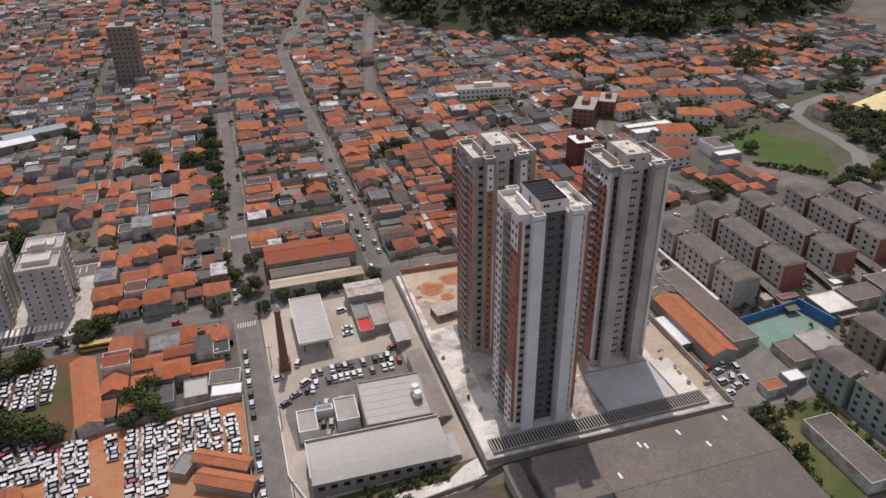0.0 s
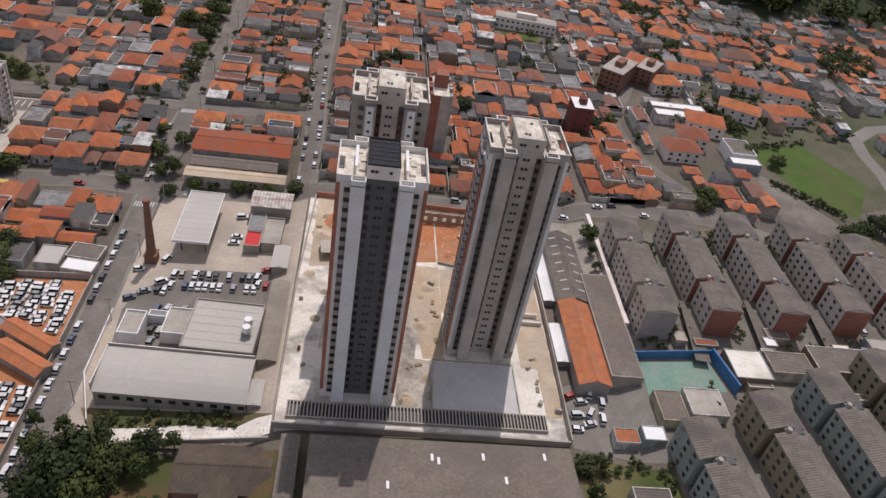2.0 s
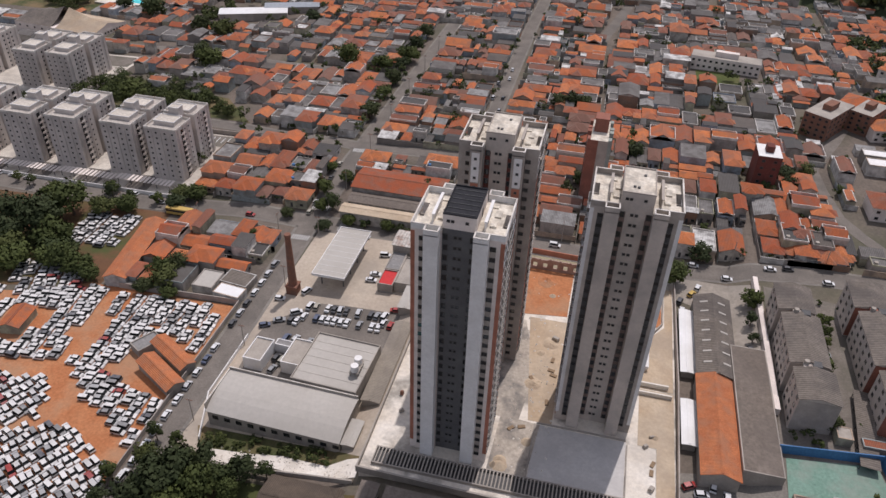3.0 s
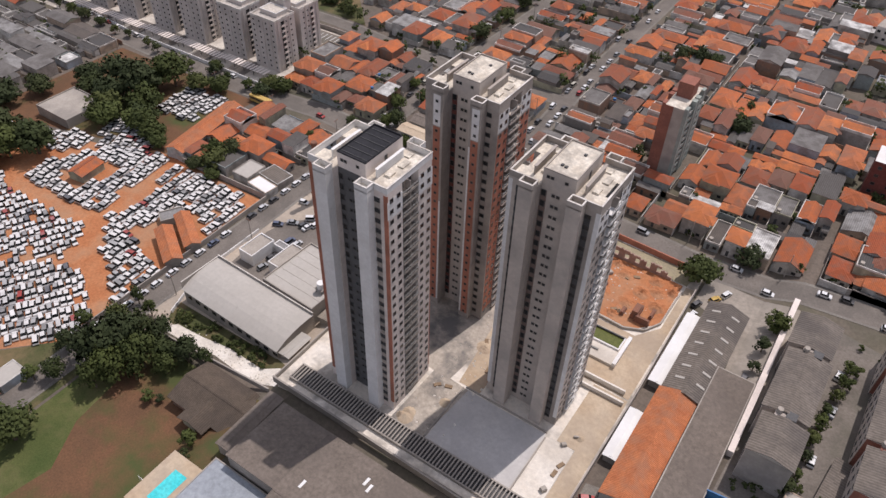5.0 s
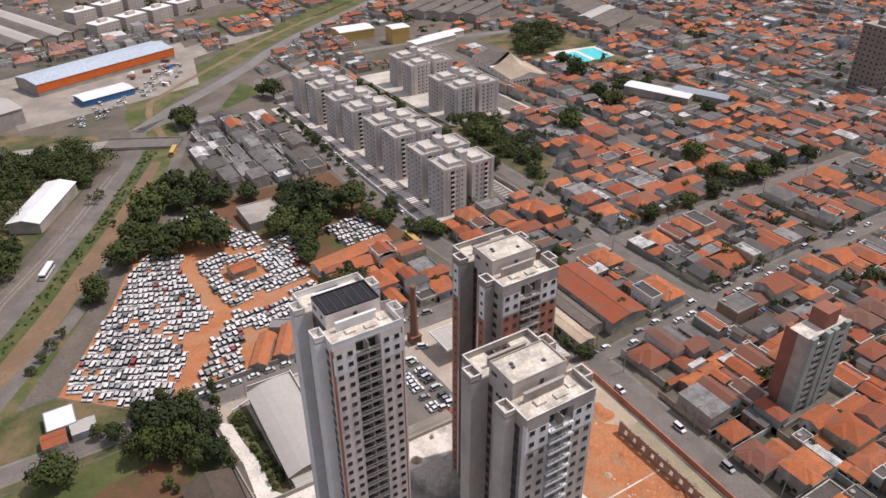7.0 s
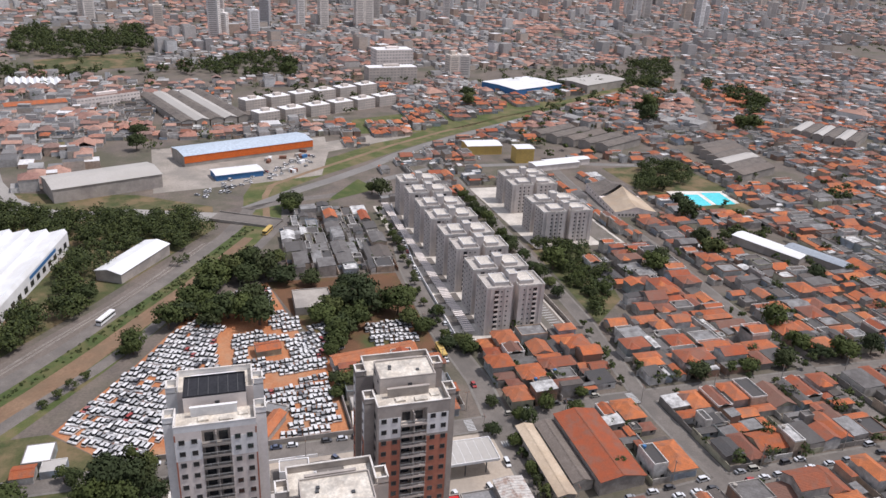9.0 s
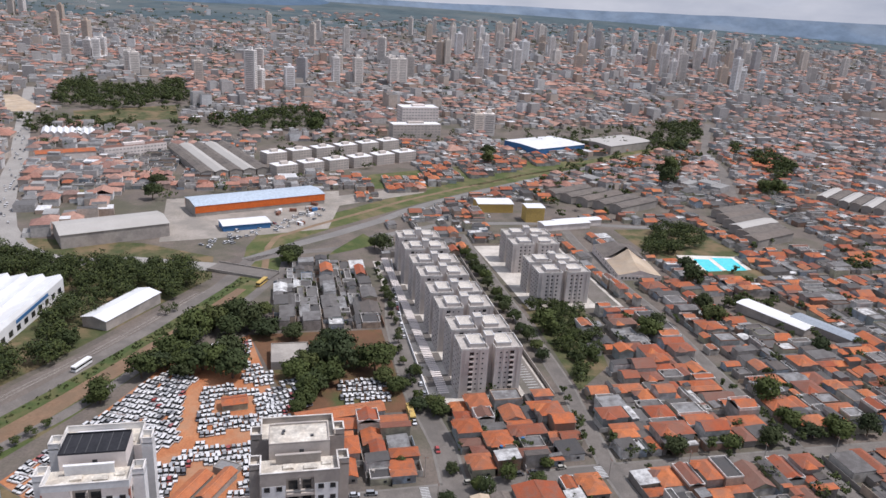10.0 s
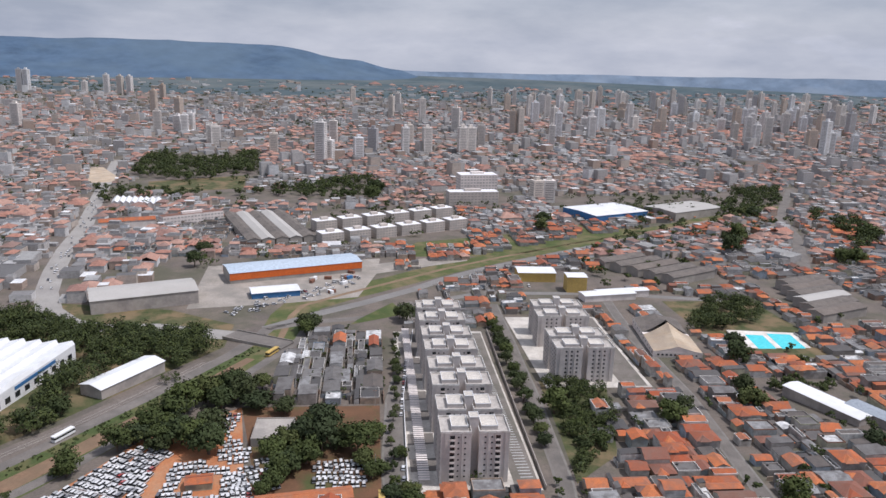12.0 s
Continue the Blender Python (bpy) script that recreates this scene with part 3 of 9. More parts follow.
# zebra crossings at the street corners
for cx, cy, along in ((-4.4, 264, "x"), (-4.6, 243, "x"), (-2.6, 309, "x"), (9, 254, "y")):
    z = Soup()
    for k in range(8):
        o = -3.2 + k * 0.9
        if along == "x":
            drape(z, [(cx + o, cy - 1.6), (cx + o + 0.45, cy - 1.6), (cx + o + 0.45, cy + 1.6), (cx + o, cy + 1.6)], 0.185)
        else:
            drape(z, [(cx - 1.6, cy + o), (cx + 1.6, cy + o), (cx + 1.6, cy + o + 0.45), (cx - 1.6, cy + o + 0.45)], 0.185)
    solid("zebra_crossing", z, M["paint"], "worn white zebra crossing painted on asphalt", "road marking", "structure")

RIVER = [(-20, 62), (-53, 82), (-81, 99), (-106, 113), (-134, 129), (-166, 145), (-220, 169), (-250, 184), (-304, 186), (-328, 192), (-357, 221), (-393, 262), (-433, 306), (-479, 367), (-540, 455), (-620, 590), (-760, 800)]
s = Soup()
strip(s, RIVER[:8], 26, 0.025)
strip(s, RIVER[7:], 30, 0.03)
solid("river_bank", s, M["bank"], "rough grassy banks along the channel", "bank", "structure")
s = Soup()
strip(s, RIVER[:7], 11.0, 0.05)
solid("water_1", s, M["river"], "muddy brown water in a straight channel", "river", "structure")
s = Soup()
strip(s, RIVER[7:], 4.5, 0.05)
solid("water_2", s, M["dryearth"], "dry earth channel bed", "river", "structure")
BANK = [(-30, 54), (-63, 78), (-97, 99), (-126, 115), (-157, 133), (-177, 143), (-215, 162), (-240, 174)]
s = Soup()
strip(s, BANK, 7.5, 0.08)
solid("river_bank", s, M["greenbank"], "strip of dense green grass between road and channel", "bank", "structure")
RAIL = [(-20, 32), (-60, 57), (-83, 72), (-103, 84), (-120, 95), (-137, 106), (-165, 122), (-215, 148)]
s = Soup()
strip(s, RAIL, 11, 0.05)
solid("rail_bed", s, M["brownroof"], "gravel railway bed beside the road", "railway", "structure")
for o in (-3.4, -1.9, 1.5, 3.0):
    s = Soup()
    strip(s, [(x - 0.5 * o, y + 0.85 * o) for x, y in RAIL], 0.24, 0.16)
    solid("rail", s, M["concrete"], "worn steel railway rail on the gravel bed", "railway", "structure")

sheet("car_lot_ground", [(-9, 199), (-66, 199), (-84, 190), (-150, 178), (-118, 140), (-76, 121), (-32, 97), (-9, 120)], 0.04, M["redearth"], "red earth yard of the car pound")
# darker brown ground colour painted in for the shadows among the trees
sheet("car_lot_north_ground", [(-62, 247), (-150, 247), (-150, 178), (-62, 199)], 0.036, M["field"], "earth and leaf litter under the trees")
sheet("field", [(5, 60), (60, 60), (60, 134), (20, 134), (5, 125)], 0.05, M["field"], "worn grass field with bare red earth")
sheet("field_green", [(5, 60), (25, 60), (21, 78), (24, 92), (17, 104), (15, 117), (8, 123), (5, 122)], 0.07, M["grass"], "green weedy edge of the field")
sheet("verge_ground", [(-30, 40), (4, 40), (4, 138), (-9, 120), (-32, 96)], 0.03, M["scrub"], "scrubby verge")
sheet("dealer_yard", [(1, 140), (54, 140), (54, 249), (1, 249)], 0.07, M["yardpave"], "pale sandy paved yard of the car dealer")
sheet("dealer_parking", [(5, 170), (27, 168), (27, 186), (47, 186), (46.5, 208), (27, 208), (16, 207), (12.6, 202), (5, 194.5), (3.6, 187)], 0.11, M["asphalt"], "grey asphalt parking bay")
sheet("white_slope", [(8, 138), (12, 142), (22, 142.6), (32, 144), (44, 143.6), (50, 145.6), (54, 145.6), (54.2, 139.4), (47, 138.6), (30, 139.8), (18, 138.4)], 0.12, M["palecon"], "white dusty slope of rubble")
sheet("scrub_slope", [(4, 148.6), (46, 148.6), (54, 146), (44, 142.4), (21, 140), (8, 141.5)], 0.1, M["scrub"], "green strip of bushes below the warehouse")
sheet("green_field", [(253, 313), (286, 326), (304, 292), (284, 262), (266, 279)], 0.06, M["lawn"], "bright green grass plot")
sheet("school_lawn", [(147, 433), (170, 431), (168, 414), (147, 415)], 0.06, M["grass"], "small green lawn")
sheet("forecourt", [(236, 292), (252, 290), (274, 252), (262, 246), (240, 262)], 0.09, M["estate"], "grey asphalt forecourt beside the road")
sheet("bare_slope", [(332, 516), (378, 509), (361, 458), (336, 458)], 0.08, M["sand"], "bare ochre earth cut on the slope")
sheet("far_meadow", [(-477, 257), (-539, 289), (-585, 400), (-644, 505), (-620, 560), (-544, 532), (-500, 415), (-480, 345)], 0.05, M["grass"], "long strip of grass along the channel")
sheet("car_park", [(-383, 292), (-458, 380), (-378, 374), (-352, 330)], 0.08, M["estate"], "asphalt car park beside the road")
sheet("pale_strip", [(-444, 235), (-493, 335), (-463, 331), (-416, 245)], 0.07, M["dusty"], "pale dusty strip along the channel")
sheet("pool_green", [(-338, 470), (-338, 545), (-212, 545), (-212, 470)], 0.03, M["scrub"], "shaded green round the public pool")
sheet("junction_green", [(-296, 233), (-335, 258), (-309, 268), (-284, 228)], 0.07, M["grass"], "grass triangle at the junction")
sheet("park_lawn", [(-888, -78), (-956, 47), (-845, 64), (-794, -53)], 0.07, M["scrub"], "rough open ground beside the park wood")
sheet("bare_earth_far", [(-1010, -207), (-1016, -185), (-881, -109), (-871, -156)], 0.07, M["sand"], "bare ochre earth beside the avenue")
sheet("oval_green", [(-483, 5), (-497, 41), (-465, 47), (-453, 14)], 0.07, M["grass"], "worn oval green beside the avenue")
sheet("market_yard", [(-320, 110), (-334, 180), (-349, 232), (-415, 246), (-470, 250), (-440, 100)], 0.04, M["dusty"], "dusty concrete yard")
sheet("scrub_lot", [(-180, 336), (-170, 372), (-90, 352), (-66, 327), (-110, 331)], 0.05, M["scrub"], "overgrown lot with bare earth")
sheet("lane_yard", [(135, 245), (162, 243), (162, 196), (152, 196), (150, 226), (135, 232)], 0.08, M["dusty"], "sandy lane between the sheds")
sheet("east_yard", [(135, 160), (160, 165), (160, 132), (135, 138)], 0.07, M["pave"], "paved yard with parked cars")
sheet("lawn_east", [(135, 136), (160, 130), (160, 95), (135, 100)], 0.06, M["grass"], "green grass patch")
sheet("blocks_yard", [(163, 243), (262, 220), (262, 100), (160, 100), (160, 168)], 0.05, M["estate"], "grey yard between apartment blocks")
sheet("row_yard", [(-268, 257), (-268, 316), (-62, 312), (-62, 256)], 0.07, M["rowyard"], "pale concrete yard of the apartment row")
for x in (-88, -112, -137, -161, -187, -213, -240):
    sheet("parking_bay", [(x - 5, 259.5), (x + 6, 259.5), (x + 6, 271.5), (x - 5, 271.5)], 0.12, M["asphalt"], "grey asphalt parking bay of the apartment row")
sheet("row_parking", [(-264, 301), (-264, 315), (-63, 311), (-63, 301)], 0.11, M["estate"], "grey parking strip behind the apartment row")
s = Soup()
for k in range(74):
    x = -261 + k * 2.65
    drape(s, [(x, 304.5), (x + 0.5, 304.5), (x + 0.5, 309.8), (x, 309.8)], 0.15)
solid("bay_lines", s, M["paint"], "white painted lines between parking bays", "road marking", "structure")
sheet("second_row_parking", [(-298, 382), (-298, 402), (-170, 396), (-170, 382)], 0.11, M["estate"], "grey asphalt parking strip")
sheet("second_row_yard", [(-300, 338), (-300, 404), (-168, 398), (-168, 338)], 0.07, M["rowyard"], "pale concrete yard")
sheet("wood_floor", [(-70, 52), (-92, 66), (-140, 96), (-240, 152), (-285, 150), (-318, 100), (-335, 10), (-300, -40), (-120, 20)], 0.02, M["scrub"], "shaded weedy floor of the wood")
sheet("rise_ground", [(276, 262), (315, 278), (470, 480), (420, 540), (250, 520), (230, 440), (250, 330)], 0.02, M["slope"], "weedy slopes between the villas")
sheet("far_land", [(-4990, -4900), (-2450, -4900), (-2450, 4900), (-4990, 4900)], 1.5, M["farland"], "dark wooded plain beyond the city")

# ---- the building site with three towers ----
SITE_Z = 2.0
OCC = []          # rectangles that house filling keeps free: x0, x1, y0, y1


def keep(x0, x1, y0, y1):
    OCC.append((x0, x1, y0, y1))


keep(1, 163, 60, 246)
s = Soup()
s.box(55, 134, 140, 245, -2.5, SITE_Z)
solid("site_slab", s, M["sitecon"], "pale dusty concrete ground of the building site", "ground", "structure")
for layer, (nm, poly, mt, lb) in enumerate((
        # greyer patch painted where the tower's shadow lies
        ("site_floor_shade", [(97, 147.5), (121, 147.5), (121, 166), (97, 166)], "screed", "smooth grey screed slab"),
        ("site_floor_north", [(64, 168), (92, 166), (94, 186), (88, 208), (66, 206)], "dirtycon", "stained grey concrete between the towers"),
        ("site_sand", [(94.5, 167), (101, 167), (101, 210), (89, 210)], "sand", "sandy trampled ground"),
        ("site_sand_pool", [(101.2, 187.5), (133.5, 187.5), (133.5, 236), (131, 236), (131, 216), (126, 209), (101.2, 209)], "sand", "sandy ground round the pool terrace"),
        ("site_pale_square", [(121.5, 148), (128.8, 148), (128.8, 165.5), (121.5, 165.5)], "palecon", "bright pale concrete slab"),
        ("site_sand_east", [(129, 147.8), (133.6, 147.8), (133.6, 187), (124, 187), (124, 166), (129, 166)], "sand", "sandy ground along the wall"),
        ("site_earth_north", [(58, 205), (100, 214), (100, 240), (70, 246), (58, 246)], "sand", "ochre earth with heaps"),
        ("site_red_earth", [(101, 212), (124, 210.5), (130, 217), (130, 236), (101, 237)], "redearth", "freshly dug red earth"),
        ("site_red_patch", [(79, 210), (100.5, 213), (100.5, 236), (84, 240), (77, 232)], "redearth", "red earth trodden round the ruin"),
        ("site_mid", [(86.5, 147.5), (96.5, 147.5), (98, 166), (87, 167)], "dirtycon", "grey concrete strip between slabs"))):
    s = Soup()
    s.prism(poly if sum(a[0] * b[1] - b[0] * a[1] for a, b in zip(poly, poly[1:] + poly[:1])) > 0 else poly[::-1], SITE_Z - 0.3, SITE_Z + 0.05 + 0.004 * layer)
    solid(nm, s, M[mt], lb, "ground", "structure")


def wall_run(name, pts, h, t, mat, label, z=None):
    s = Soup()
    for (ax, ay), (bx, by) in zip(pts, pts[1:]):
        d = Vector((bx - ax, by - ay, 0))
        n = Vector((-d.y, d.x, 0)).normalized() * t / 2
        za, zb = (z, z) if z is not None else (gz(ax, ay), gz(bx, by))
        P = [(ax - n.x, ay - n.y), (bx - n.x, by - n.y), (bx + n.x, by + n.y), (ax + n.x, ay + n.y)]
        Z = (za, zb, zb, za)
        s.shell([(p[0], p[1], q - 0.6) for p, q in zip(P, Z)] + [(p[0], p[1], q + h) for p, q in zip(P, Z)],
                [(3, 2, 1, 0), (4, 5, 6, 7), (0, 1, 5, 4), (1, 2, 6, 5), (2, 3, 7, 6), (3, 0, 4, 7)])
    return solid(name, s, mat, label, "wall", "structure")


wall_run("wall_site_south", [(54.5, 139.5), (134, 138.5)], 1.6, 0.5, M["concrete"], "stained concrete retaining wall", SITE_Z)
wall_run("wall_site_west", [(54.7, 139.7), (55, 200), (57, 246)], 1.3, 0.35, M["concrete"], "grey concrete boundary wall", SITE_Z)
wall_run("wall_site_east", [(134, 138.5), (134.6, 190), (134, 238)], 2.4, 0.35, M["warmgrey"], "grey block boundary wall", SITE_Z)
wall_run("wall_site_north", [(57, 246), (132, 243.5)], 2.2, 0.35, M["brickred"], "old reddish street wall", SITE_Z)


def pergola():
    t = thing("louvre_pergola", "long row of pale concrete louvres over a dark pit", "pergola", (0, 0, SITE_Z))
    x0, x1, y0, y1 = 58.0, 128.0, 142.4, 147.2
    # thin dark sheet put in for the shaded void under the slats
    s = Soup()
    s.box(x0, x1, y0, y1, 0.06, 0.10)
    part("pit", s, M["steel"], t, "dark opening below the louvres")
    for a, b, c, d in ((x0 - 0.3, x1 + 0.3, y0 - 0.35, y0), (x0 - 0.3, x1 + 0.3, y1, y1 + 0.35), (x0 - 0.3, x0, y0, y1), (x1, x1 + 0.3, y0, y1)):
        s = Soup()
        s.box(a, b, c, d, 0.0, 1.0)
        part("beam", s, M["concrete"], t)
    sl = Soup()
    sl.box(-0.17, 0.17, y0, y1, 0.55, 0.97)
    me = sl.mesh("slat", M["concrete"])
    n = 74
    for k in range(n):
        part("slat", me, None, t, at=(x0 + 0.5 + (x1 - x0 - 1.0) * k / (n - 1), 0, 0))
    return t


pergola()


def window_mesh(name, w, h, axis="x", divided=True):
    """A framed window facing +x (or +y), its back on the wall."""
    s = Soup()
    f = 0.09

    def bx(u0, u1, v0, v1, d0, d1, m):
        if axis == "x":
            s.box(d0, d1, u0, u1, v0, v1, m)
        else:
            s.box(u0, u1, d0, d1, v0, v1, m)
    bx(-w / 2 + f, w / 2 - f, f, h - f, -0.02, 0.03, 1)
    bx(-w / 2, w / 2, 0, f, -0.02, 0.10, 0)
    bx(-w / 2, w / 2, h - f, h, -0.02, 0.07, 0)
    bx(-w / 2, -w / 2 + f, f, h - f, -0.02, 0.07, 0)
    bx(w / 2 - f, w / 2, f, h - f, -0.02, 0.07, 0)
    return s.mesh(name, [M["frame"], M["glass"]])


WIN_BIG = window_mesh("window", 1.35, 1.15)
WIN_FACE = window_mesh("window", 1.1, 1.1)
WIN_SMALL = window_mesh("window", 0.75, 0.7)
WIN_TALL = window_mesh("window", 1.1, 1.5)


def put_window(me, parent, x, y, z, facing):
    """facing in degrees: 0 looks to +x, 90 to +y."""
    ob = new("window", me)
    ob.parent = parent
    ob.matrix_local = pose(x, y, z, 0, 0, facing)
    return ob


FLOORS, STOREY, Z0, ROOF = 25, 2.68, 4.1, 71.2


def tower(label, cx, cy, pal):
    t = thing("apartment_tower", label, "tower", (cx, cy, SITE_Z))
    bx_, by_ = 10.0, 7.6

    def bodybox(name, x0, x1, y0, y1, z0, z1, mat, lb="", top=None, under=None):
        s = Soup()
        s.box(x0, x1, y0, y1, z0, z1, 0, 1 if top else None)
        return part(name, s, [mat, top] if top else mat, under or t, lb)
    R = ROOF - SITE_Z
    # middle core and the four corner bodies, with the balcony bays between
    bodybox("shaft", -3.6, 3.6, -5.9, 6.1, 0, R, pal["core"])
    core = bodybox("core", -3.6, 3.6, -5.9, 6.1, R, R + 3.4, pal["head"], "stair and lift core above the roof", pal["coretop"])
    for sx in (-1, 1):
        a, b = (3.6, bx_) if sx > 0 else (-bx_, -3.6)
        for y0, y1 in ((-by_, -2.7), (2.7, by_)):
            bodybox("flat_body", a, b, y0, y1, 0, R, pal["e" if sx > 0 else "w"], "", M["roofcon"])
        a, b = (3.6, bx_ - 1.5) if sx > 0 else (-bx_ + 1.5, -3.6)
        bodybox("bay_wall", a, b, -2.7, 2.7, 0, R, pal["bay"], "", M["roofcon"])
        for sy in (-1, 1):
            x0, x1 = (3.65, 6.8) if sx > 0 else (-6.8, -3.65)
            y0, y1 = (-9.7, -by_) if sy < 0 else (by_, 9.7)
            wing = bodybox("wing", x0, x1, y0, y1, 0, R + 0.2, pal["wing"], "", M["roofcon"])
            if pal["wingpanel"] and sy < 0:
                c0, c1 = (4.3, 6.3) if sx > 0 else (-6.3, -4.3)
                bodybox("wing_panel", c0, c1, -9.74, -9.6, 2.0, 60.0, M["brickred"], "brick-red panel", under=wing)
                bodybox("wing_panel", c0, c1, -9.74, -9.6, 60.3, R - 0.6, M["white"], "white panel", under=wing)
                e0, e1 = (3.75, 4.2) if sx > 0 else (-4.2, -3.75)
                bodybox("white_edge", e0, e1, -9.76, -9.6, 2.0, 58.0 if sx > 0 else 38.0, M["white"], "white vertical edge strip", under=wing)
                for k in range(FLOORS):
                    put_window(WIN_SMALL, wing, (c0 + c1) / 2, -9.74, Z0 - SITE_Z + k * STOREY + 0.2, -90)
            # corner cladding strips on the narrow face beside the wing
            x0, x1 = (9.1, bx_ + 0.03) if sx > 0 else (-bx_ - 0.03, -9.1)
            y0, y1 = (-by_ - 0.03, -by_ + 0.25) if sy < 0 else (by_ - 0.25, by_ + 0.03)
            bodybox("corner_strip", x0, x1, y0, y1, 3.0, R - 0.5, pal["strip"])
            x0, x1 = (6.9, 8.2) if sx > 0 else (-8.2, -6.9)
            bodybox("dark_strip", x0, x1, y0, y1, 3.0, R - 2.5, pal["slot"])
    # coloured panels on the long faces
    for sx, panels in ((1, pal["pe"]), (-1, pal["pw"])):
        for y0, y1, z0, z1, mat in panels:
            x0, x1 = (bx_ - 0.2, bx_ + 0.035) if sx > 0 else (-bx_ - 0.035, -bx_ + 0.2)
            bodybox("facade_panel", x0, x1, y0, y1, z0, z1, mat)
    # recess strips beside the core
    for sy in (-1, 1):
        for x0, x1 in ((-3.6, -2.2), (2.2, 3.6)):
            y0, y1 = (-5.95, -5.7) if sy < 0 else (5.9, 6.15)
            bodybox("recess_strip", x0, x1, y0, y1, 2.0, R - 1.5, pal["recess"])
    # parapets and roof walls
    for sx in (-1, 1):
        for (x0, x1, y0, y1) in ((bx_ - 0.25, bx_, -by_, by_), (3.7, bx_ - 0.25, -by_, -by_ + 0.22), (3.7, bx_ - 0.25, by_ - 0.22, by_),
                                 (3.65, 6.8, -9.7, -9.48), (3.65, 6.8, 9.48, 9.7), (3.65, 3.87, -9.48, -7.8), (6.58, 6.8, -9.48, -7.6), (3.65, 3.87, 7.8, 9.48), (6.58, 6.8, 7.6, 9.48)):
            a, b = (x0, x1) if sx > 0 else (-x1, -x0)
            s = Soup()
            s.box(a, b, y0, y1, R, R + 1.35, 0)
            s.box(a - 0.05, b + 0.05, y0 - 0.05, y1 + 0.05, R + 1.35, R + 1.47, 1)
            part("parapet", s, [pal["wing"] if abs(y0) > 7.7 else pal["par"], M["pale_rim"]], t)
        # raised service wall along the outer roof terrace
        a, b = (5.0, 6.2) if sx > 0 else (-6.2, -5.0)
        s = Soup()
        s.box(a, a + 0.25 if sx > 0 else a + 0.25, -4.6, 4.2, R, R + 2.1)
        s.box(a - 0.1, a + 0.55, -4.7, 4.3, R + 2.1, R + 2.28)
        part("roof_wall", s, pal["par"], t)
        for q0, q1, q2, q3, q4 in ((0.9, 2.3, -3.2, -1.2, 0.5), (1.2, 2.6, 0.8, 3.4, 0.35), (0.2, 1.5, 4.4, 6.2, 0.3)):
            s = Soup()
            s.box(a + q0, a + q1, q2, q3, R, R + q4)
            part("roof_rubble", s, M["roofcon"], t)
    # core roof rim and kit
    s = Soup()
    for x0, x1, y0, y1 in ((-3.6, 3.6, -5.9, -5.7), (-3.6, 3.6, 5.9, 6.1), (-3.6, -3.4, -5.7, 5.9), (3.4, 3.6, -5.7, 5.9)):
        s.box(x0, x1, y0, y1, R + 3.4, R + 3.75)
    part("core_rim", s, pal["coretop_rim"], core)
    if pal["ribs"]:
        for k in range(6):
            s = Soup()
            s.box(-3.2, 3.2, -5.0 + k * 1.9, -4.85 + k * 1.9, R + 3.4, R + 3.55)
            part("roof_rib", s, M["steel"], core)
    else:
        for x, y in ((-1.4, -3.2), (-0.5, -3.4), (0.8, 2.4)):
            s = Soup()
            s.box(x, x + 0.6, y, y + 0.6, R + 3.4, R + 3.7)
            part("roof_hatch", s, M["steel"], core)
    s = Soup()
    s.box(-0.45, 0.45, -0.04, 0.04, 0, 2.0)
    door = s.mesh("roof_door", M["steel"])
    for x, rz in ((3.62, 90), (-3.62, 90)):
        ob = part("roof_door", door, None, core)
        ob.matrix_local = pose(x, 0.5, R + 0.1, 0, 0, rz)
    for x in (-2.4, -1.5, 1.6):
        put_window(WIN_SMALL, core, x, -5.9, R + 1.6, -90)
    # windows, storey by storey; the south and east sides one by one
    rest = Soup()
    for k in range(FLOORS):
        z = Z0 - SITE_Z + k * STOREY
        # dark frames and panes stand in for the shade of unglazed openings
        for y in (-6.3, -4.0, 4.0, 6.3):
            put_window(WIN_FACE, t, bx_ + 0.035, y, z, 0)
        for x in (-0.75, 0.25):
            put_window(WIN_SMALL, t, x, -5.95, z + 0.4, -90)
        for x in (-2.9, 2.9):
            put_window(WIN_TALL, t, x, -5.95, z - 0.1, -90)
        for x in (-7.55, 7.55):
            put_window(WIN_BIG, t, x, -by_ - 0.03, z, -90)
        for y in (-6.3, -4.0, 4.0, 6.3):
            rest.box(-bx_ - 0.07, -bx_ + 0.05, y - 0.6, y + 0.6, z, z + 1.1)
        for x in (-7.55, 7.55, -2.9, 2.9, -0.6, 0.4):
            yy = 6.15 if abs(x) < 3.6 else by_ + 0.03
            rest.box(x - 0.45, x + 0.45, yy - 0.1, yy + 0.04, z, z + 1.1)
    tagged(part("glazing", rest, M["glass"], t), kind="stuff")
    # balconies
    for sx in (-1, 1):
        b = Soup()
        a0, a1 = (bx_ - 1.5, bx_ + pal["deep"]) if sx > 0 else (-bx_ - pal["deep"], -bx_ + 1.5)
        o0, o1 = (a1 - 0.1, a1) if sx > 0 else (a0, a0 + 0.1)
        b.box(a0, a1, -2.7, 2.7, -0.16, 0.0, 0)
        b.box(o0, o1, -2.7, 2.7, 0.0, 0.38, 0)
        b.box(o0, o1, -2.7, 2.7, 0.98, 1.06, 1)
        for q in (-2.6, -1.3, 0.0, 1.3, 2.6):
            b.box(o0, o1, q - 0.03, q + 0.03, 0.38, 0.98, 1)
        b.box(a0 + 0.1, a1 - 0.1, -0.12, 0.12, 0.0, STOREY - 0.16, 2)
        me = b.mesh("balcony", [pal["slab"], M["rail"], M["warmgrey"]])
        d = Soup()
        xx = bx_ - 1.5 if sx > 0 else -bx_ + 1.5
        d.box(xx - 0.04, xx + 0.04, -2.2, -0.5, 0.05, 2.1)
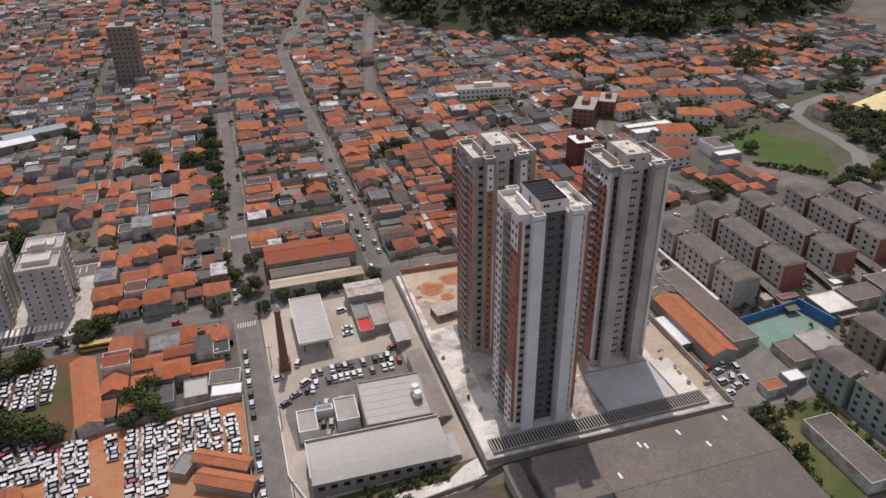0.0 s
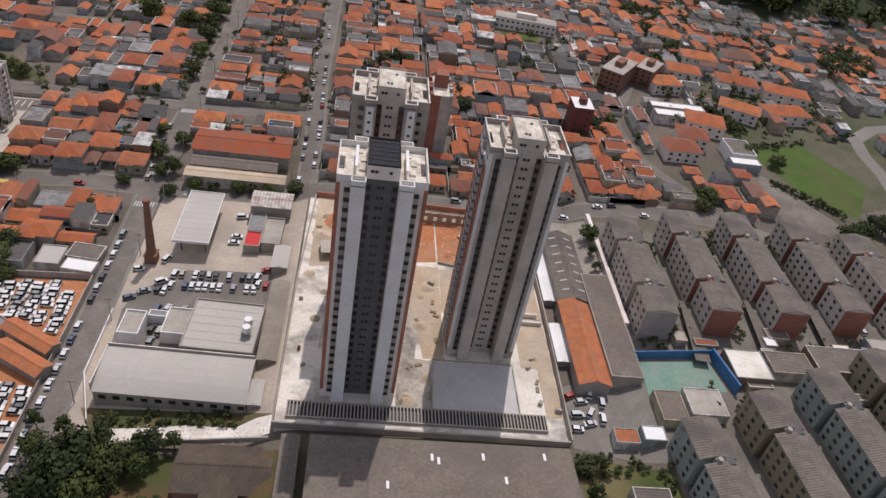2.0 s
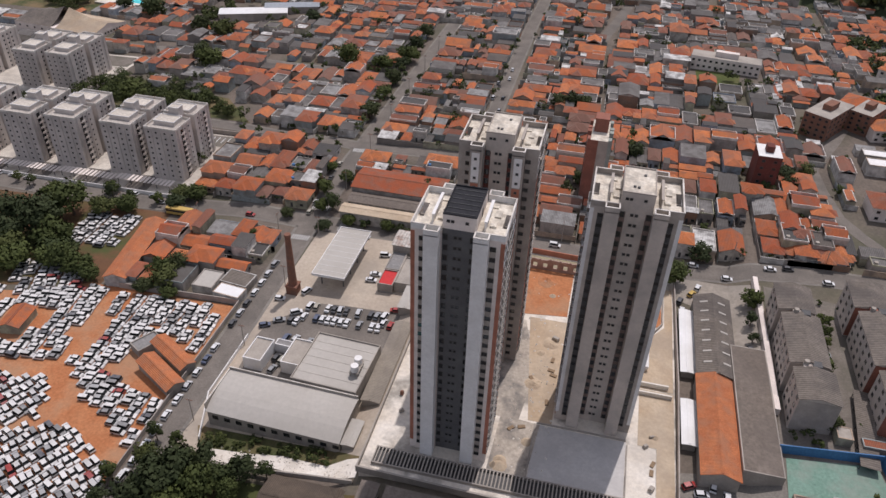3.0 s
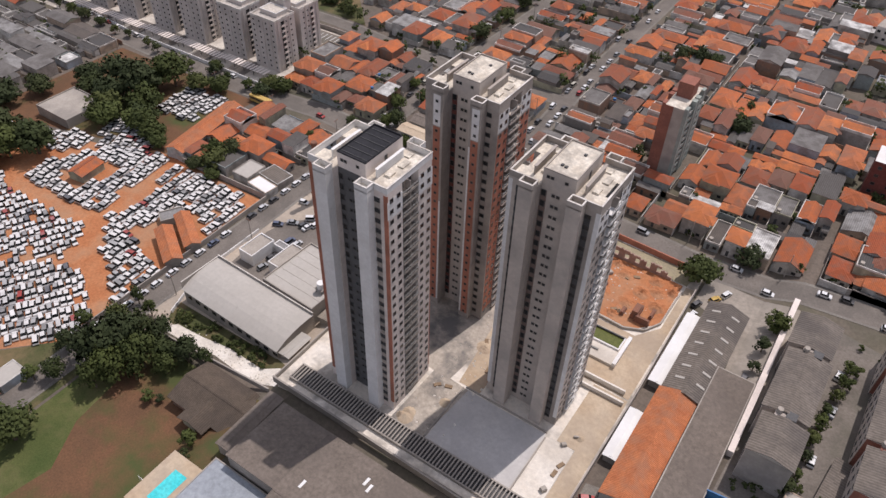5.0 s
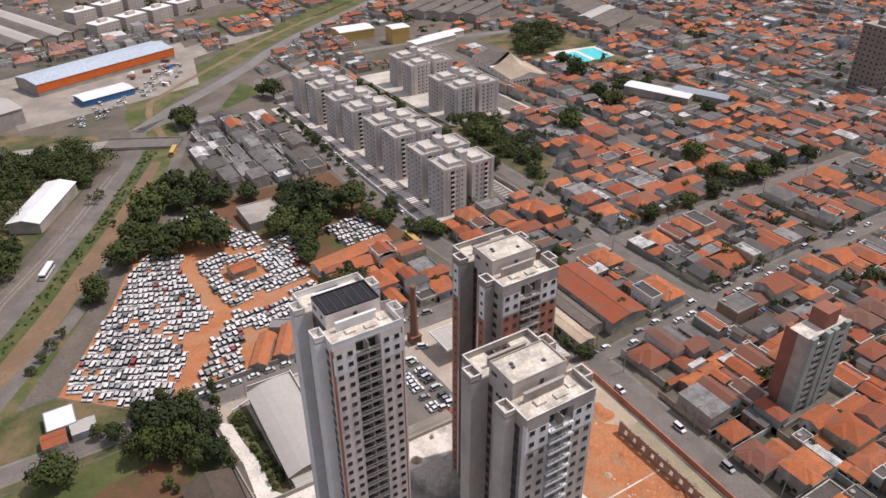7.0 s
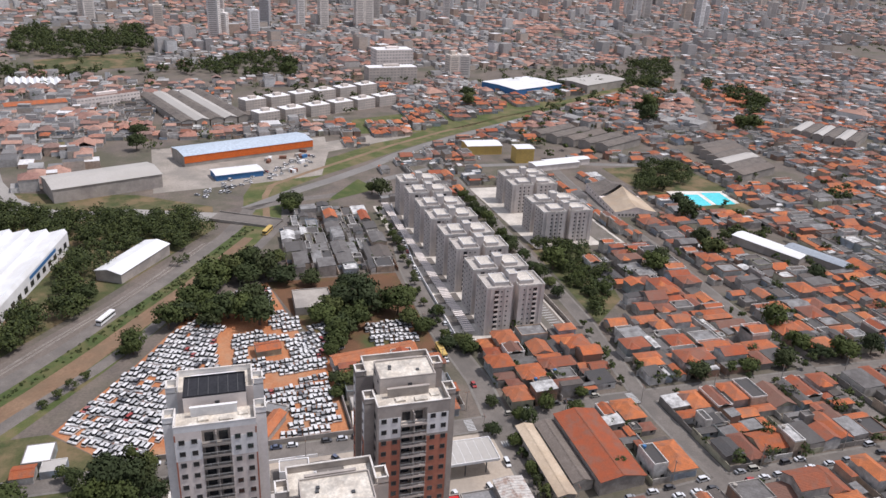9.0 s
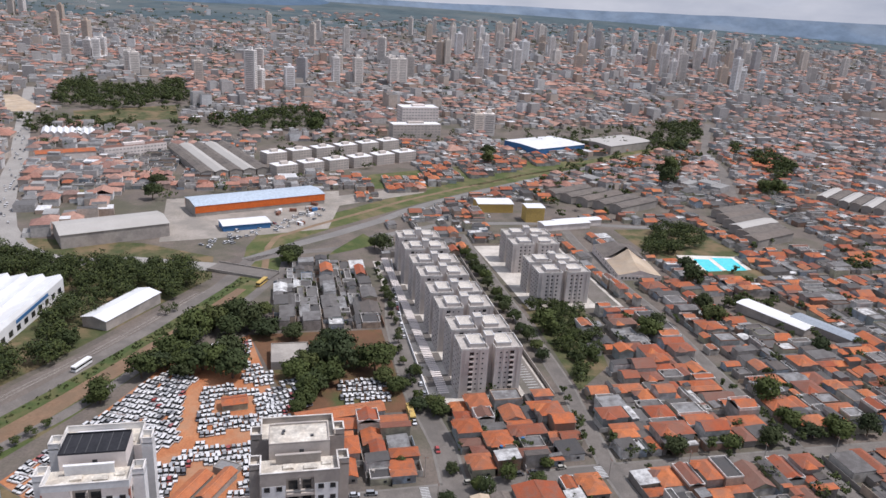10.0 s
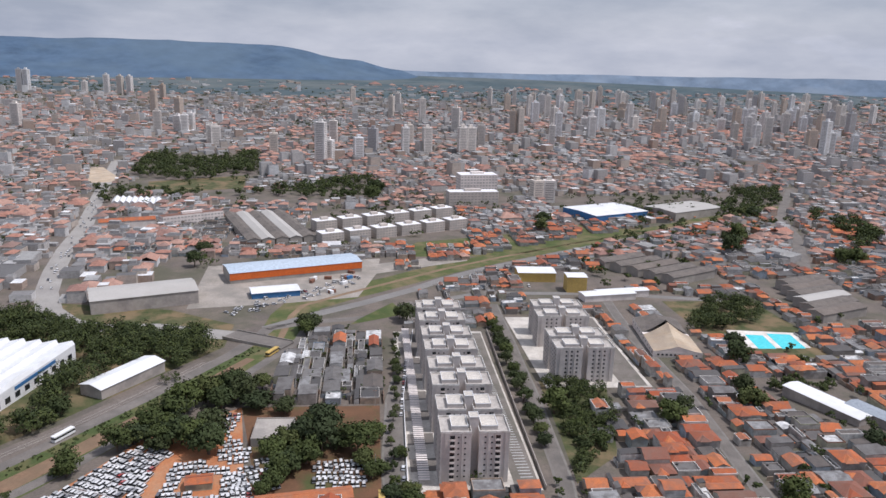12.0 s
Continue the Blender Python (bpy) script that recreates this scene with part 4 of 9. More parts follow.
        d.box(xx - 0.04, xx + 0.04, 0.5, 2.2, 0.05, 2.1)
        dm = d.mesh("balcony_door", M["glass"])
        for k in range(FLOORS):
            z = Z0 - SITE_Z + k * STOREY - 0.9
            bal = part("balcony", me, None, t, at=(0, 0, z))
            if sx > 0:
                part("balcony_door", dm, None, bal)
    return t


R_ = ROOF - SITE_Z
base_pal = dict(head=M["beige"], wingpanel=False, par=M["warmgrey"], coretop_rim=M["warmgrey"], slab=M["concrete"], deep=0.15)
tower("white and charcoal high-rise under construction with brick-red corner stripes", 75.8, 157.8, dict(
    base_pal, core=M["charcoal"], head=M["offwhite"], coretop=M["blackroof"], coretop_rim=M["blackroof"], ribs=True, e=M["offwhite"], w=M["offwhite"], bay=M["warmgrey"], wing=M["white"],
    strip=M["brickred"], slot=M["warmgrey"], recess=M["charcoal"], par=M["white"],
    pe=[(-7.6, -2.7, 62.6, R_ - 2.0, M["white"]), (2.7, 7.6, 62.6, R_ - 2.0, M["white"])],
    pw=[(-7.6, -2.7, 18.0, 60.0, M["brickred"]), (-7.6, -2.7, 60.0, R_ - 1.5, M["white"])]))
tower("grey-beige high-rise under construction with brick-red sides", 111.4, 177.2, dict(
    base_pal, core=M["beige"], coretop=M["roofcon"], ribs=False, e=M["warmgrey"], w=M["beige"], bay=M["charcoal"], wing=M["beige"],
    strip=M["white"], slot=M["steel"], recess=M["dullmaroon"], slab=M["white"], deep=0.7,
    pe=[(-7.6, -2.7, 62.6, R_ - 1.6, M["white"]), (2.7, 7.6, 62.6, R_ - 1.6, M["white"]), (-7.6, -2.7, 2.0, 62.0, M["beige"]), (2.7, 7.6, 2.0, 62.0, M["beige"])],
    pw=[(-7.6, -2.7, 64.0, R_ - 1.5, M["white"]), (2.7, 7.6, 64.0, R_ - 1.5, M["white"]), (-7.6, -2.7, 2.0, 64.0, M["brickred"]), (2.7, 7.6, 2.0, 64.0, M["brickred"])]))
tower("brick-red and grey high-rise under construction with unfinished concrete edges", 77.4, 196.6, dict(
    base_pal, wingpanel=True, core=M["beige"], coretop=M["roofcon"], ribs=False, e=M["warmgrey"], w=M["warmgrey"], bay=M["warmgrey"], wing=M["warmgrey"],
    strip=M["warmgrey"], slot=M["warmgrey"], recess=M["maroon"], slab=M["beige"], deep=0.5,
    pe=[(-7.3, -2.8, 3.0, 62.0, M["brickred"]), (2.8, 7.3, 3.0, 62.0, M["brickred"]), (-7.3, -2.8, 62.6, R_ - 1.6, M["white"]), (2.8, 7.3, 62.6, R_ - 1.6, M["white"])],
    pw=[(-7.3, -2.8, 3.0, 62.0, M["brickred"]), (2.8, 7.3, 3.0, 62.0, M["brickred"])]))

# ---- apartment rows, sheds and other large buildings ----
def rims(s, x0, x1, y0, y1, z, h, m):
    """A parapet round a roof as one closed ring."""
    o, i_ = [(x0, y0), (x1, y0), (x1, y1), (x0, y1)], [(x0 + 0.22, y0 + 0.22), (x1 - 0.22, y0 + 0.22), (x1 - 0.22, y1 - 0.22), (x0 + 0.22, y1 - 0.22)]
    s.shell([(x, y, z) for x, y in o] + [(x, y, z + h) for x, y in o] + [(x, y, z + h) for x, y in i_] + [(x, y, z) for x, y in i_],
            [(k, (k + 1) % 4, 4 + (k + 1) % 4, 4 + k) for k in range(4)] + [(4 + k, 4 + (k + 1) % 4, 8 + (k + 1) % 4, 8 + k) for k in range(4)] + [(8 + k, 8 + (k + 1) % 4, 12 + (k + 1) % 4, 12 + k) for k in range(4)], m)


def row_block(cx, cy, floors, wx, wy, turn=0.0, wallmat="rowwall", h=2.7, single=True):
    """A mid-rise block of two wings and a stair core, long side along y."""
    t = thing("apartment_block", f"pale beige {floors}-storey apartment block with white roof slabs", "apartment block", (cx, cy, gz(cx, cy)), turn, "apartment blocks in a row")
    H = floors * h + 0.6
    for sy in (-1, 1):
        y0, y1 = (-wy / 2, -1.6) if sy < 0 else (1.6, wy / 2)
        s = Soup()
        s.box(-wx / 2, wx / 2, y0, y1, -2, H, 0, 1)
        wing = part("wing", s, [M[wallmat], M["rowroof"]], t)
        s = Soup()
        rims(s, -wx / 2 - 0.05, wx / 2 + 0.05, y0 - 0.05, y1 + 0.05, H, 0.95, 0)
        part("parapet", s, M["pale_rim"], wing)
        m = (y0 + y1) / 2 - sy * wy * 0.06
        s = Soup()
        s.box(-wx * 0.36, wx * 0.30, m - wy * 0.12, m + wy * 0.12, H, H + 1.7, 0, 2)
        rims(s, -wx * 0.36 - 0.1, wx * 0.30 + 0.1, m - wy * 0.12 - 0.1, m + wy * 0.12 + 0.1, H + 1.7, 0.35, 1)
        part("roof_slab", s, [M[wallmat], M["white"], M["rowyard"]], wing)
        # shallow ribs that divide the end facades
        for q in (0.30, 0.52, 0.86):
            y = sy * (1.6 + (wy / 2 - 1.6) * q)
            s = Soup()
            s.box(wx / 2, wx / 2 + 0.28, y - 0.16, y + 0.16, -1, H + 0.4)
            part("facade_rib", s, M[wallmat], wing)
        for q in (-0.28, 0.0, 0.28):
            s = Soup()
            s.box(wx * q - 0.2, wx * q + 0.2, (y0 - 0.25) if sy < 0 else y1, y0 if sy < 0 else (y1 + 0.25), -1, H + 0.4)
            part("facade_rib", s, M[wallmat], wing)
    s = Soup()
    s.box(-2.4, 2.4, -1.9, 1.9, -2, H + 4.6, 0, 2)
    rims(s, -2.5, 2.5, -2.0, 2.0, H + 4.6, 0.3, 1)
    part("stair_core", s, [M[wallmat], M["white"], M["rowyard"]], t)
    b = Soup()
    b.box(-0.02, 0.06, -0.95, 0.95, 0.0, 2.1, 1)
    b.box(0.06, 0.75, -1.05, 1.05, -0.12, 0.0, 0)
    b.box(0.65, 0.75, -1.05, 1.05, 0.0, 0.85, 0)
    bal = b.mesh("balcony", [M["offwhite"], M["glass"]])
    far = Soup()
    for k in range(floors):
        z = 1.0 + k * h
        for sy in (-1, 1):
            for q, small in ((0.62, False), (0.42, True), (0.20, True)):
                y = sy * (1.6 + (wy / 2 - 1.6) * q)
                if single and small:
                    put_window(WIN_SMALL, t, wx / 2, y, z + 0.2, 0)
                elif single:
                    part("balcony", bal, None, t, at=(wx / 2, y, z - 0.8))
                else:
                    far.box(wx / 2 - 0.05, wx / 2 + 0.05, y - 0.5, y + 0.5, z, z + 1.0)
                far.box(-wx / 2 - 0.05, -wx / 2 + 0.05, y - 0.5, y + 0.5, z, z + 1.0)
            for x in (-wx * 0.38, -wx * 0.14, wx * 0.14, wx * 0.38):
                far.box(x - 0.4, x + 0.4, sy * wy / 2 - 0.05, sy * wy / 2 + 0.05, z + 0.2, z + 1.0)
    tagged(part("glazing", far, M["glass"], t), kind="stuff")
    return t


first = row_block(-76.5, 284.5, 9, 14.5, 28, h=2.5)
for x in (-98, -125, -147, -175, -199, -227, -253):
    copy_thing(first, pose(x, 285, gz(x, 285)))
second = row_block(-183, 361, 8, 13, 33, h=2.45, single=False)
for x, y in ((-204, 362), (-243, 364), (-266, 366)):
    copy_thing(second, pose(x, y, gz(x, y)))
keep(-272, -62, 254, 318)
keep(-305, -165, 336, 402)


def slab_block(cx, cy, wx, wy, floors, endmat, sidemat="warmgrey", turn=-1.0):
    """A low apartment slab in three stepped wings with stair cores between, corrugated roofs."""
    t = thing("apartment_slab", "grey four-storey apartment slab with corrugated roofs", "apartment block", (cx, cy, gz(cx, cy)), turn, "apartment slabs in the estate")
    H = floors * 2.65 + 0.5
    cuts = ((0.0, 0.25, -0.7), (0.29, 0.72, 0.0), (0.76, 1.0, 0.7))
    far = Soup()
    for a, b, off in cuts:
        y1_, y0_ = wy / 2 - a * wy, wy / 2 - b * wy
        s = Soup()
        s.box(-wx / 2 + off, wx / 2 + off, y0_, y1_, -2, H)
        s.gable_ends(-wx / 2 + off, wx / 2 + off, y0_, y1_, H, 1.25, "y")
        part("wing", s, M[sidemat], t)
        s = Soup()
        s.box(-wx / 2 + 0.1 + off, wx / 2 - 0.1 + off, y0_ - 0.05, y0_ + 0.05, 0, H - 0.05)
        part("end_wall", s, M[endmat], t)
        s = Soup()
        s.gable(-wx / 2 + off, wx / 2 + off, y0_, y1_, H, 1.3, "y", 0.3)
        part("roof", s, M["slabroof"], t, "corrugated grey roof sheets")
        n = max(2, int((y1_ - y0_) / 3.4))
        for k in range(floors):
            z = 1.1 + k * 2.65
            for q in range(n):
                y = y0_ + (y1_ - y0_) * (q + 0.5) / n
                put_window(WIN_BIG, t, -wx / 2 + off, y, z, 180)
                far.box(wx / 2 + off - 0.05, wx / 2 + off + 0.05, y - 0.6, y + 0.6, z, z + 1.1)
    for a, b in ((0.25, 0.31), (0.70, 0.76)):
        y1_, y0_ = wy / 2 - a * wy, wy / 2 - b * wy
        s = Soup()
        s.box(-wx / 2 + 3.0, wx / 2 - 3.0, y0_, y1_, -2, H + 0.9)
        part("stair_core", s, M[endmat], t)
        s = Soup()
        s.tube(0.75, 0.7, H + 0.9, H + 2.0, 12, 0, -1.4, (y0_ + y1_) / 2)
        part("water_tank", s, M["concrete"], t)
        s = Soup()
        s.box(0.2, 2.6, y0_ + 0.3, y1_ - 0.3, H + 0.9, H + 1.3)
        part("hatch", s, M["steel"], t)
    tagged(part("glazing", far, M["glass"], t), kind="stuff")
    return t


M["slabroof"] = surf("grey_corrugated_roof", (0.17, 0.146, 0.123), (0.22, 0.19, 0.162), 0.2, 0.93, 0.5, 1.2, (0.09, 0.08, 0.075), 0.08, ridges=("Y", 0.75))
M["mint"] = surf("pale_green_plaster", (0.36, 0.40, 0.36), (0.31, 0.35, 0.32), 0.3, 0.9, 0.1, stain=(0.24, 0.26, 0.24), stain_scale=0.12)
M["ochre"] = surf("dull_ochre_plaster", (0.36, 0.31, 0.20), (0.31, 0.27, 0.18), 0.3, 0.9, 0.1, stain=(0.24, 0.21, 0.16), stain_scale=0.12)
for cx, cy, wx, wy, em, sm, *tn in ((167.4, 204.5, 10.4, 50, "warmgrey", "beige"), (189.3, 208.8, 10.0, 54, "endbrick", "beige"), (212.6, 210, 10.0, 55, "endbrick", "beige"), (236.5, 212, 10.0, 52, "endbrick", "beige"),
                           (167.5, 113.5, 10, 49, "mint", "mint", 4), (190, 123.5, 10, 49, "ochre", "ochre", 4), (212, 133, 10, 50, "mint", "mint", 4), (234, 143, 10, 50, "ochre", "ochre", 4), (259, 208, 12.5, 46, "endbrick", "beige")):
    slab_block(cx, cy, wx, wy, 4, em, sm, *tn)
keep(152, 272, 84, 240)


def shed(name, label, x0, x1, y0, y1, h, rise, roofmat, wallmat, along="x", eave=0.4, z=None, turn=0.0):
    cx, cy = (x0 + x1) / 2, (y0 + y1) / 2
    t = thing(name, label, "shed", (cx, cy, gz(cx, cy) if z is None else z), turn)
    a, b, c, d = x0 - cx, x1 - cx, y0 - cy, y1 - cy
    s = Soup()
    s.box(a, b, c, d, -1.5, h)
    s.gable_ends(a, b, c, d, h, rise, along)
    part("wall", s, wallmat, t)
    s = Soup()
    s.gable(a, b, c, d, h, rise, along, eave)
    rf = part("roof", s, roofmat, t)
    s = Soup()
    if along == "x":
        s.gable(a, b, (c + d) / 2 - 0.45, (c + d) / 2 + 0.45, h + rise * (1 - 0.9 / (d - c + 2 * eave)) + 0.1, rise * 0.9 / (d - c + 2 * eave), "x", 0.0)
    else:
        s.gable((a + b) / 2 - 0.45, (a + b) / 2 + 0.45, c, d, h + rise * (1 - 0.9 / (b - a + 2 * eave)) + 0.1, rise * 0.9 / (b - a + 2 * eave), "y", 0.0)
    part("ridge_cap", s, roofmat, rf)
    keep(x0, x1, y0, y1)
    return t


def flat_shed(name, label, x0, x1, y0, y1, h, roofmat, wallmat, z=None, rim=0.5, turn=0.0):
    cx, cy = (x0 + x1) / 2, (y0 + y1) / 2
    t = thing(name, label, "building", (cx, cy, gz(cx, cy) if z is None else z), turn)
    a, b, c, d = x0 - cx, x1 - cx, y0 - cy, y1 - cy
    s = Soup()
    s.box(a, b, c, d, -1.5, h, 0, 1)
    part("wall", s, [wallmat, roofmat], t)
    s = Soup()
    for p, q, r_, u in ((a, b, c, c + 0.3), (a, b, d - 0.3, d), (a, a + 0.3, c + 0.3, d - 0.3), (b - 0.3, b, c + 0.3, d - 0.3)):
        s.box(p, q, r_, u, h, h + rim)
    part("parapet", s, wallmat, t)
    keep(x0, x1, y0, y1)
    return t




def vault_warehouse():
    """Its roof falls to the south in a shallow curve, behind a white north parapet."""
    t = thing("warehouse", "large pale metal-roofed warehouse with a shallow curved roof", "warehouse", (27, 156.4, -5.8), -1.8)
    prof = [(-7.3, 5.0), (-5.6, 5.75), (-3.6, 6.45), (-1.2, 6.95), (1.6, 7.2), (4.4, 7.2), (7.0, 7.0)]
    x0, x1 = -19.6, 19.8
    s = Soup()
    for x in (x0, x1):
        outline = [(x, y, z) for y, z in prof] + [(x, 7.0, -1.5), (x, -7.3, -1.5)]
        s.quad(outline if x < 0 else outline[::-1])
    s.quad([(x0, -7.3, -1.5), (x1, -7.3, -1.5), (x1, -7.3, 5.0), (x0, -7.3, 5.0)])
    s.quad([(x1, 7.0, -1.5), (x0, 7.0, -1.5), (x0, 7.0, 7.0), (x1, 7.0, 7.0)])
    part("wall", s, M["concrete"], t)
    n = 8
    for k in range(n):
        a, b = x0 - 0.3 + (x1 - x0 + 0.6) * k / n, x0 - 0.3 + (x1 - x0 + 0.6) * (k + 1) / n - 0.015
        s = Soup()
        line = [(prof[0][0] - 0.5, prof[0][1] - 0.15)] + prof[1:]
        m = len(line)
        s.shell([(x, y, z + o) for o in (0.05, 0.15) for x in (a, b) for y, z in line],
                [(i, m + i, m + i + 1, i + 1)[::-1] for i in range(m - 1)] + [(2 * m + i, 3 * m + i, 3 * m + i + 1, 2 * m + i + 1) for i in range(m - 1)]
                + [(0, m, 3 * m, 2 * m), tuple(range(m)) + tuple(range(3 * m - 1, 2 * m - 1, -1)), (tuple(range(m, 2 * m)) + tuple(range(4 * m - 1, 3 * m - 1, -1)))[::-1]])
        part("roof_sheet", s, M["metalroof"], t)
    s = Soup()
    s.box(x0 - 0.4, x1 + 0.1, 7.0, 7.3, -1.5, 8.0, 0, 1)
    part("parapet", s, [M["concrete"], M["pale_rim"]], t, "north parapet with a pale rim")
    s = Soup()
    s.box(x0 - 0.4, x0 - 0.1, -7.3, 7.0, 4.6, 7.6, 0, 1)
    part("parapet", s, [M["concrete"], M["pale_rim"]], t, "west parapet with a pale rim")
    for k in range(11):
        s = Soup()
        s.box(x0 + 1.4 + k * 3.6, x0 + 3.2 + k * 3.6, -7.38, -7.2, 2.0, 3.4)
        part("window", s, M["glass"], t)
    keep(6, 48, 147, 165)


vault_warehouse()
M["striperoof"] = surf("rust_streaked_white_sheets", (0.60, 0.57, 0.52), (0.50, 0.46, 0.41), 0.5, 0.75, 0.3, 1.5, (0.27, 0.15, 0.10), 0.35, ridges=("X", 1.2), stain_amount=0.7)
M["dustroof"] = surf("dusty_beige_sheet_roof", (0.34, 0.30, 0.245), (0.29, 0.255, 0.21), 0.2, 0.9, 0.25, 1.4, (0.22, 0.19, 0.16), 0.12, ridges=("Y", 0.6), grain=0.6)
wb = flat_shed("warehouse", "pale flat-roofed warehouse beside the parking bay", 26.4, 46.6, 164, 184.4, 7.3, M["metalroof"], M["concrete"], z=-5.2, turn=-2.5)
for k in range(6):
    s = Soup()
    s.box(-9.7, 9.7, -9.8 + k * 3.27, -9.72 + k * 3.27, 7.3, 7.36)
    part("roof_seam", s, M["concrete"], wb)
shed("long_shed", "long narrow beige-roofed shed along the boundary wall", 47.3, 52.4, 165, 199.5, 3.2, 0.5, M["dustroof"], M["concrete"], "y", z=-4.4)
shed("side_shed", "small pale-roofed shed beside the boundary wall", 45.8, 50.6, 206.5, 217.8, 3.0, 0.35, M["metalroof"], M["concrete"], "y")
shed("side_shed", "low grey lean-to beside the warehouse", 47.0, 50.2, 149, 157.6, 2.6, 0.3, M["metalroof"], M["concrete"], "y", z=-4.4)
flat_shed("yard_workshop", "grey flat-roofed workshop with a white roof rim", 6.6, 12.6, 172.6, 182.4, 4.2, M["concrete"], M["white"], rim=0.5, turn=-2)
flat_shed("yard_workshop", "grey flat-roofed workshop beside the car court", 18.6, 25.6, 173.4, 184.4, 4.2, M["concrete"], M["white"], rim=0.45, turn=-2)
flat_shed("yard_workshop", "low dark-roofed lean-to across the car court", 12.9, 18.3, 181.6, 184.2, 3.2, M["darkcon"], M["white"], rim=0.2, turn=-2)
t = thing("carport", "white flat filling-station canopy on steel posts", "canopy", (18.3, 229, gz(18.3, 229)))
s = Soup()
s.box(-5.9, 5.9, -14.9, 14.9, 6.0, 6.75, 0, 1)
part("roof", s, [M["whitemetal"], M["metalroof"]], t)
s = Soup()
rims(s, -6.0, 6.0, -15.0, 15.0, 6.7, 0.35, 0)
part("fascia", s, M["white"], t, "white edge of the canopy")
for k in range(9):
    s = Soup()
    s.box(-5.7, 5.7, -12.0 + k * 3.0, -11.9 + k * 3.0, 6.75, 6.8)
    part("roof_seam", s, M["whitemetal"], t)
for x in (-4, 4):
    for y in (-11, -3.6, 3.6, 11):
        s = Soup()
        s.tube(0.22, 0.22, -0.5, 6.0, 10, 0, x, y)
        part("post", s, M["steel"], t)
shed("workshop_hall", "grey corrugated-roofed hall with rust streaks", 34.4, 48.4, 238, 247.4, 6.2, 0.7, M["striperoof"], M["concrete"], "x")
flat_shed("red_fronted_shop", "grey shop with a red fascia roof", 34.8, 40.2, 218, 226.5, 3.3, M["red"], M["concrete"])
flat_shed("grey_shop", "grey flat-roofed annex beside the shop", 40.4, 47, 219.4, 234.8, 3.6, M["concrete"], M["concrete"])
flat_shed("grey_shop", "grey flat link roof behind the red shop", 34.8, 40.2, 226.8, 237.8, 3.4, M["darkcon"], M["concrete"])


def chimney():
    t = thing("brick_chimney", "tall old brick factory chimney on a square base", "chimney", (6.4, 211.2, gz(6.4, 211.2)))
    s = Soup()
    s.box(-1.9, 1.9, -1.9, 1.9, -1, 3.2)
    s.box(-2.1, 2.1, -2.1, 2.1, 3.2, 3.6)
    part("base", s, M["oldbrick"], t)
    s = Soup()
    s.tube(1.55, 0.95, 3.6, 23.4, 16)
    part("shaft", s, M["oldbrick"], t)
    s = Soup()
    s.tube(1.1, 1.2, 23.4, 23.8, 16)
    s.tube(1.2, 1.05, 23.8, 24.5, 16)
    part("crown", s, M["oldbrick"], t)


chimney()
# sheds in the pound and round it
shed("tile_shed", "long shed with an orange clay tile roof", -62.2, -54.4, 199, 235.5, 4.2, 1.6, M["rusttile"], M["wall_ob"], "y", turn=9)
flat_shed("lot_house", "low house with a patched bright white sheet roof", -18.6, -8.6, 200.4, 206.0, 3.0, M["whitemetal"], M["wall_ob"], rim=0.12, turn=-6)
flat_shed("lot_house", "flat grey house beside the white-roofed one", -27, -19.4, 201.6, 211, 4.0, M["metalroof"], M["wall_ob"], rim=0.3)
flat_shed("lot_house", "long flat grey-roofed house behind the pound wall", -19, -8.6, 206.6, 214, 3.0, M["slabroof"], M["wall_ob"], rim=0.2, turn=-6)
# foreground
shed("factory_hall", "large weathered brown-roofed factory hall", 80, 131, 96, 133, 7.0, 1.6, M["brownroof"], M["concrete"], "x", z=0.0)
t = thing("factory_wing", "brown lean-to wing of the factory hall", "hall", (72.5, 123.7, 0))
s = Soup()
s.shell([(-7.4, -9.2, -1), (7.4, -9.2, -1), (7.4, 9.2, -1), (-7.4, 9.2, -1), (-7.4, -9.2, 8.4), (7.4, -9.2, 8.4), (7.4, 9.2, 6.9), (-7.4, 9.2, 6.9)], [(0, 1, 5, 4), (1, 2, 6, 5), (2, 3, 7, 6), (3, 0, 4, 7), (4, 5, 6, 7)])
part("wall", s, M["concrete"], t)
s = Soup()
s.shell([(-7.8, -9.4, 8.5), (7.4, -9.4, 8.5), (7.4, 9.7, 6.95), (-7.8, 9.7, 6.95), (-7.8, -9.4, 8.66), (7.4, -9.4, 8.66), (7.4, 9.7, 7.11), (-7.8, 9.7, 7.11)], [(3, 2, 1, 0), (4, 5, 6, 7), (0, 1, 5, 4), (1, 2, 6, 5), (2, 3, 7, 6), (3, 0, 4, 7)])
part("roof", s, M["brownroof"], t)
keep(65, 80, 114, 133)
# tile and grey halls east of the site
shed("tile_hall", "long hall with a rusty orange tile roof", 139.2, 148.6, 157, 192.6, 4.6, 1.9, M["rusttile"], M["concrete"], "y")
shed("grey_hall", "long grey corrugated hall with small rooflights", 139.6, 150.4, 192.9, 229.5, 4.6, 2.0, M["slabroof"], M["concrete"], "y")
flat_shed("flat_hall", "long dark grey flat-roofed hall", 149.2, 159.2, 160, 207, 4.6, M["brownroof"], M["concrete"], rim=0.06)
shed("white_shed", "white metal lean-to shed", 135.6, 139.2, 195.5, 224, 2.4, 0.3, M["whitemetal"], M["concrete"], "y")
shed("white_shed", "short white metal shed", 135.4, 138.8, 168, 184, 2.4, 0.3, M["whitemetal"], M["concrete"], "y")
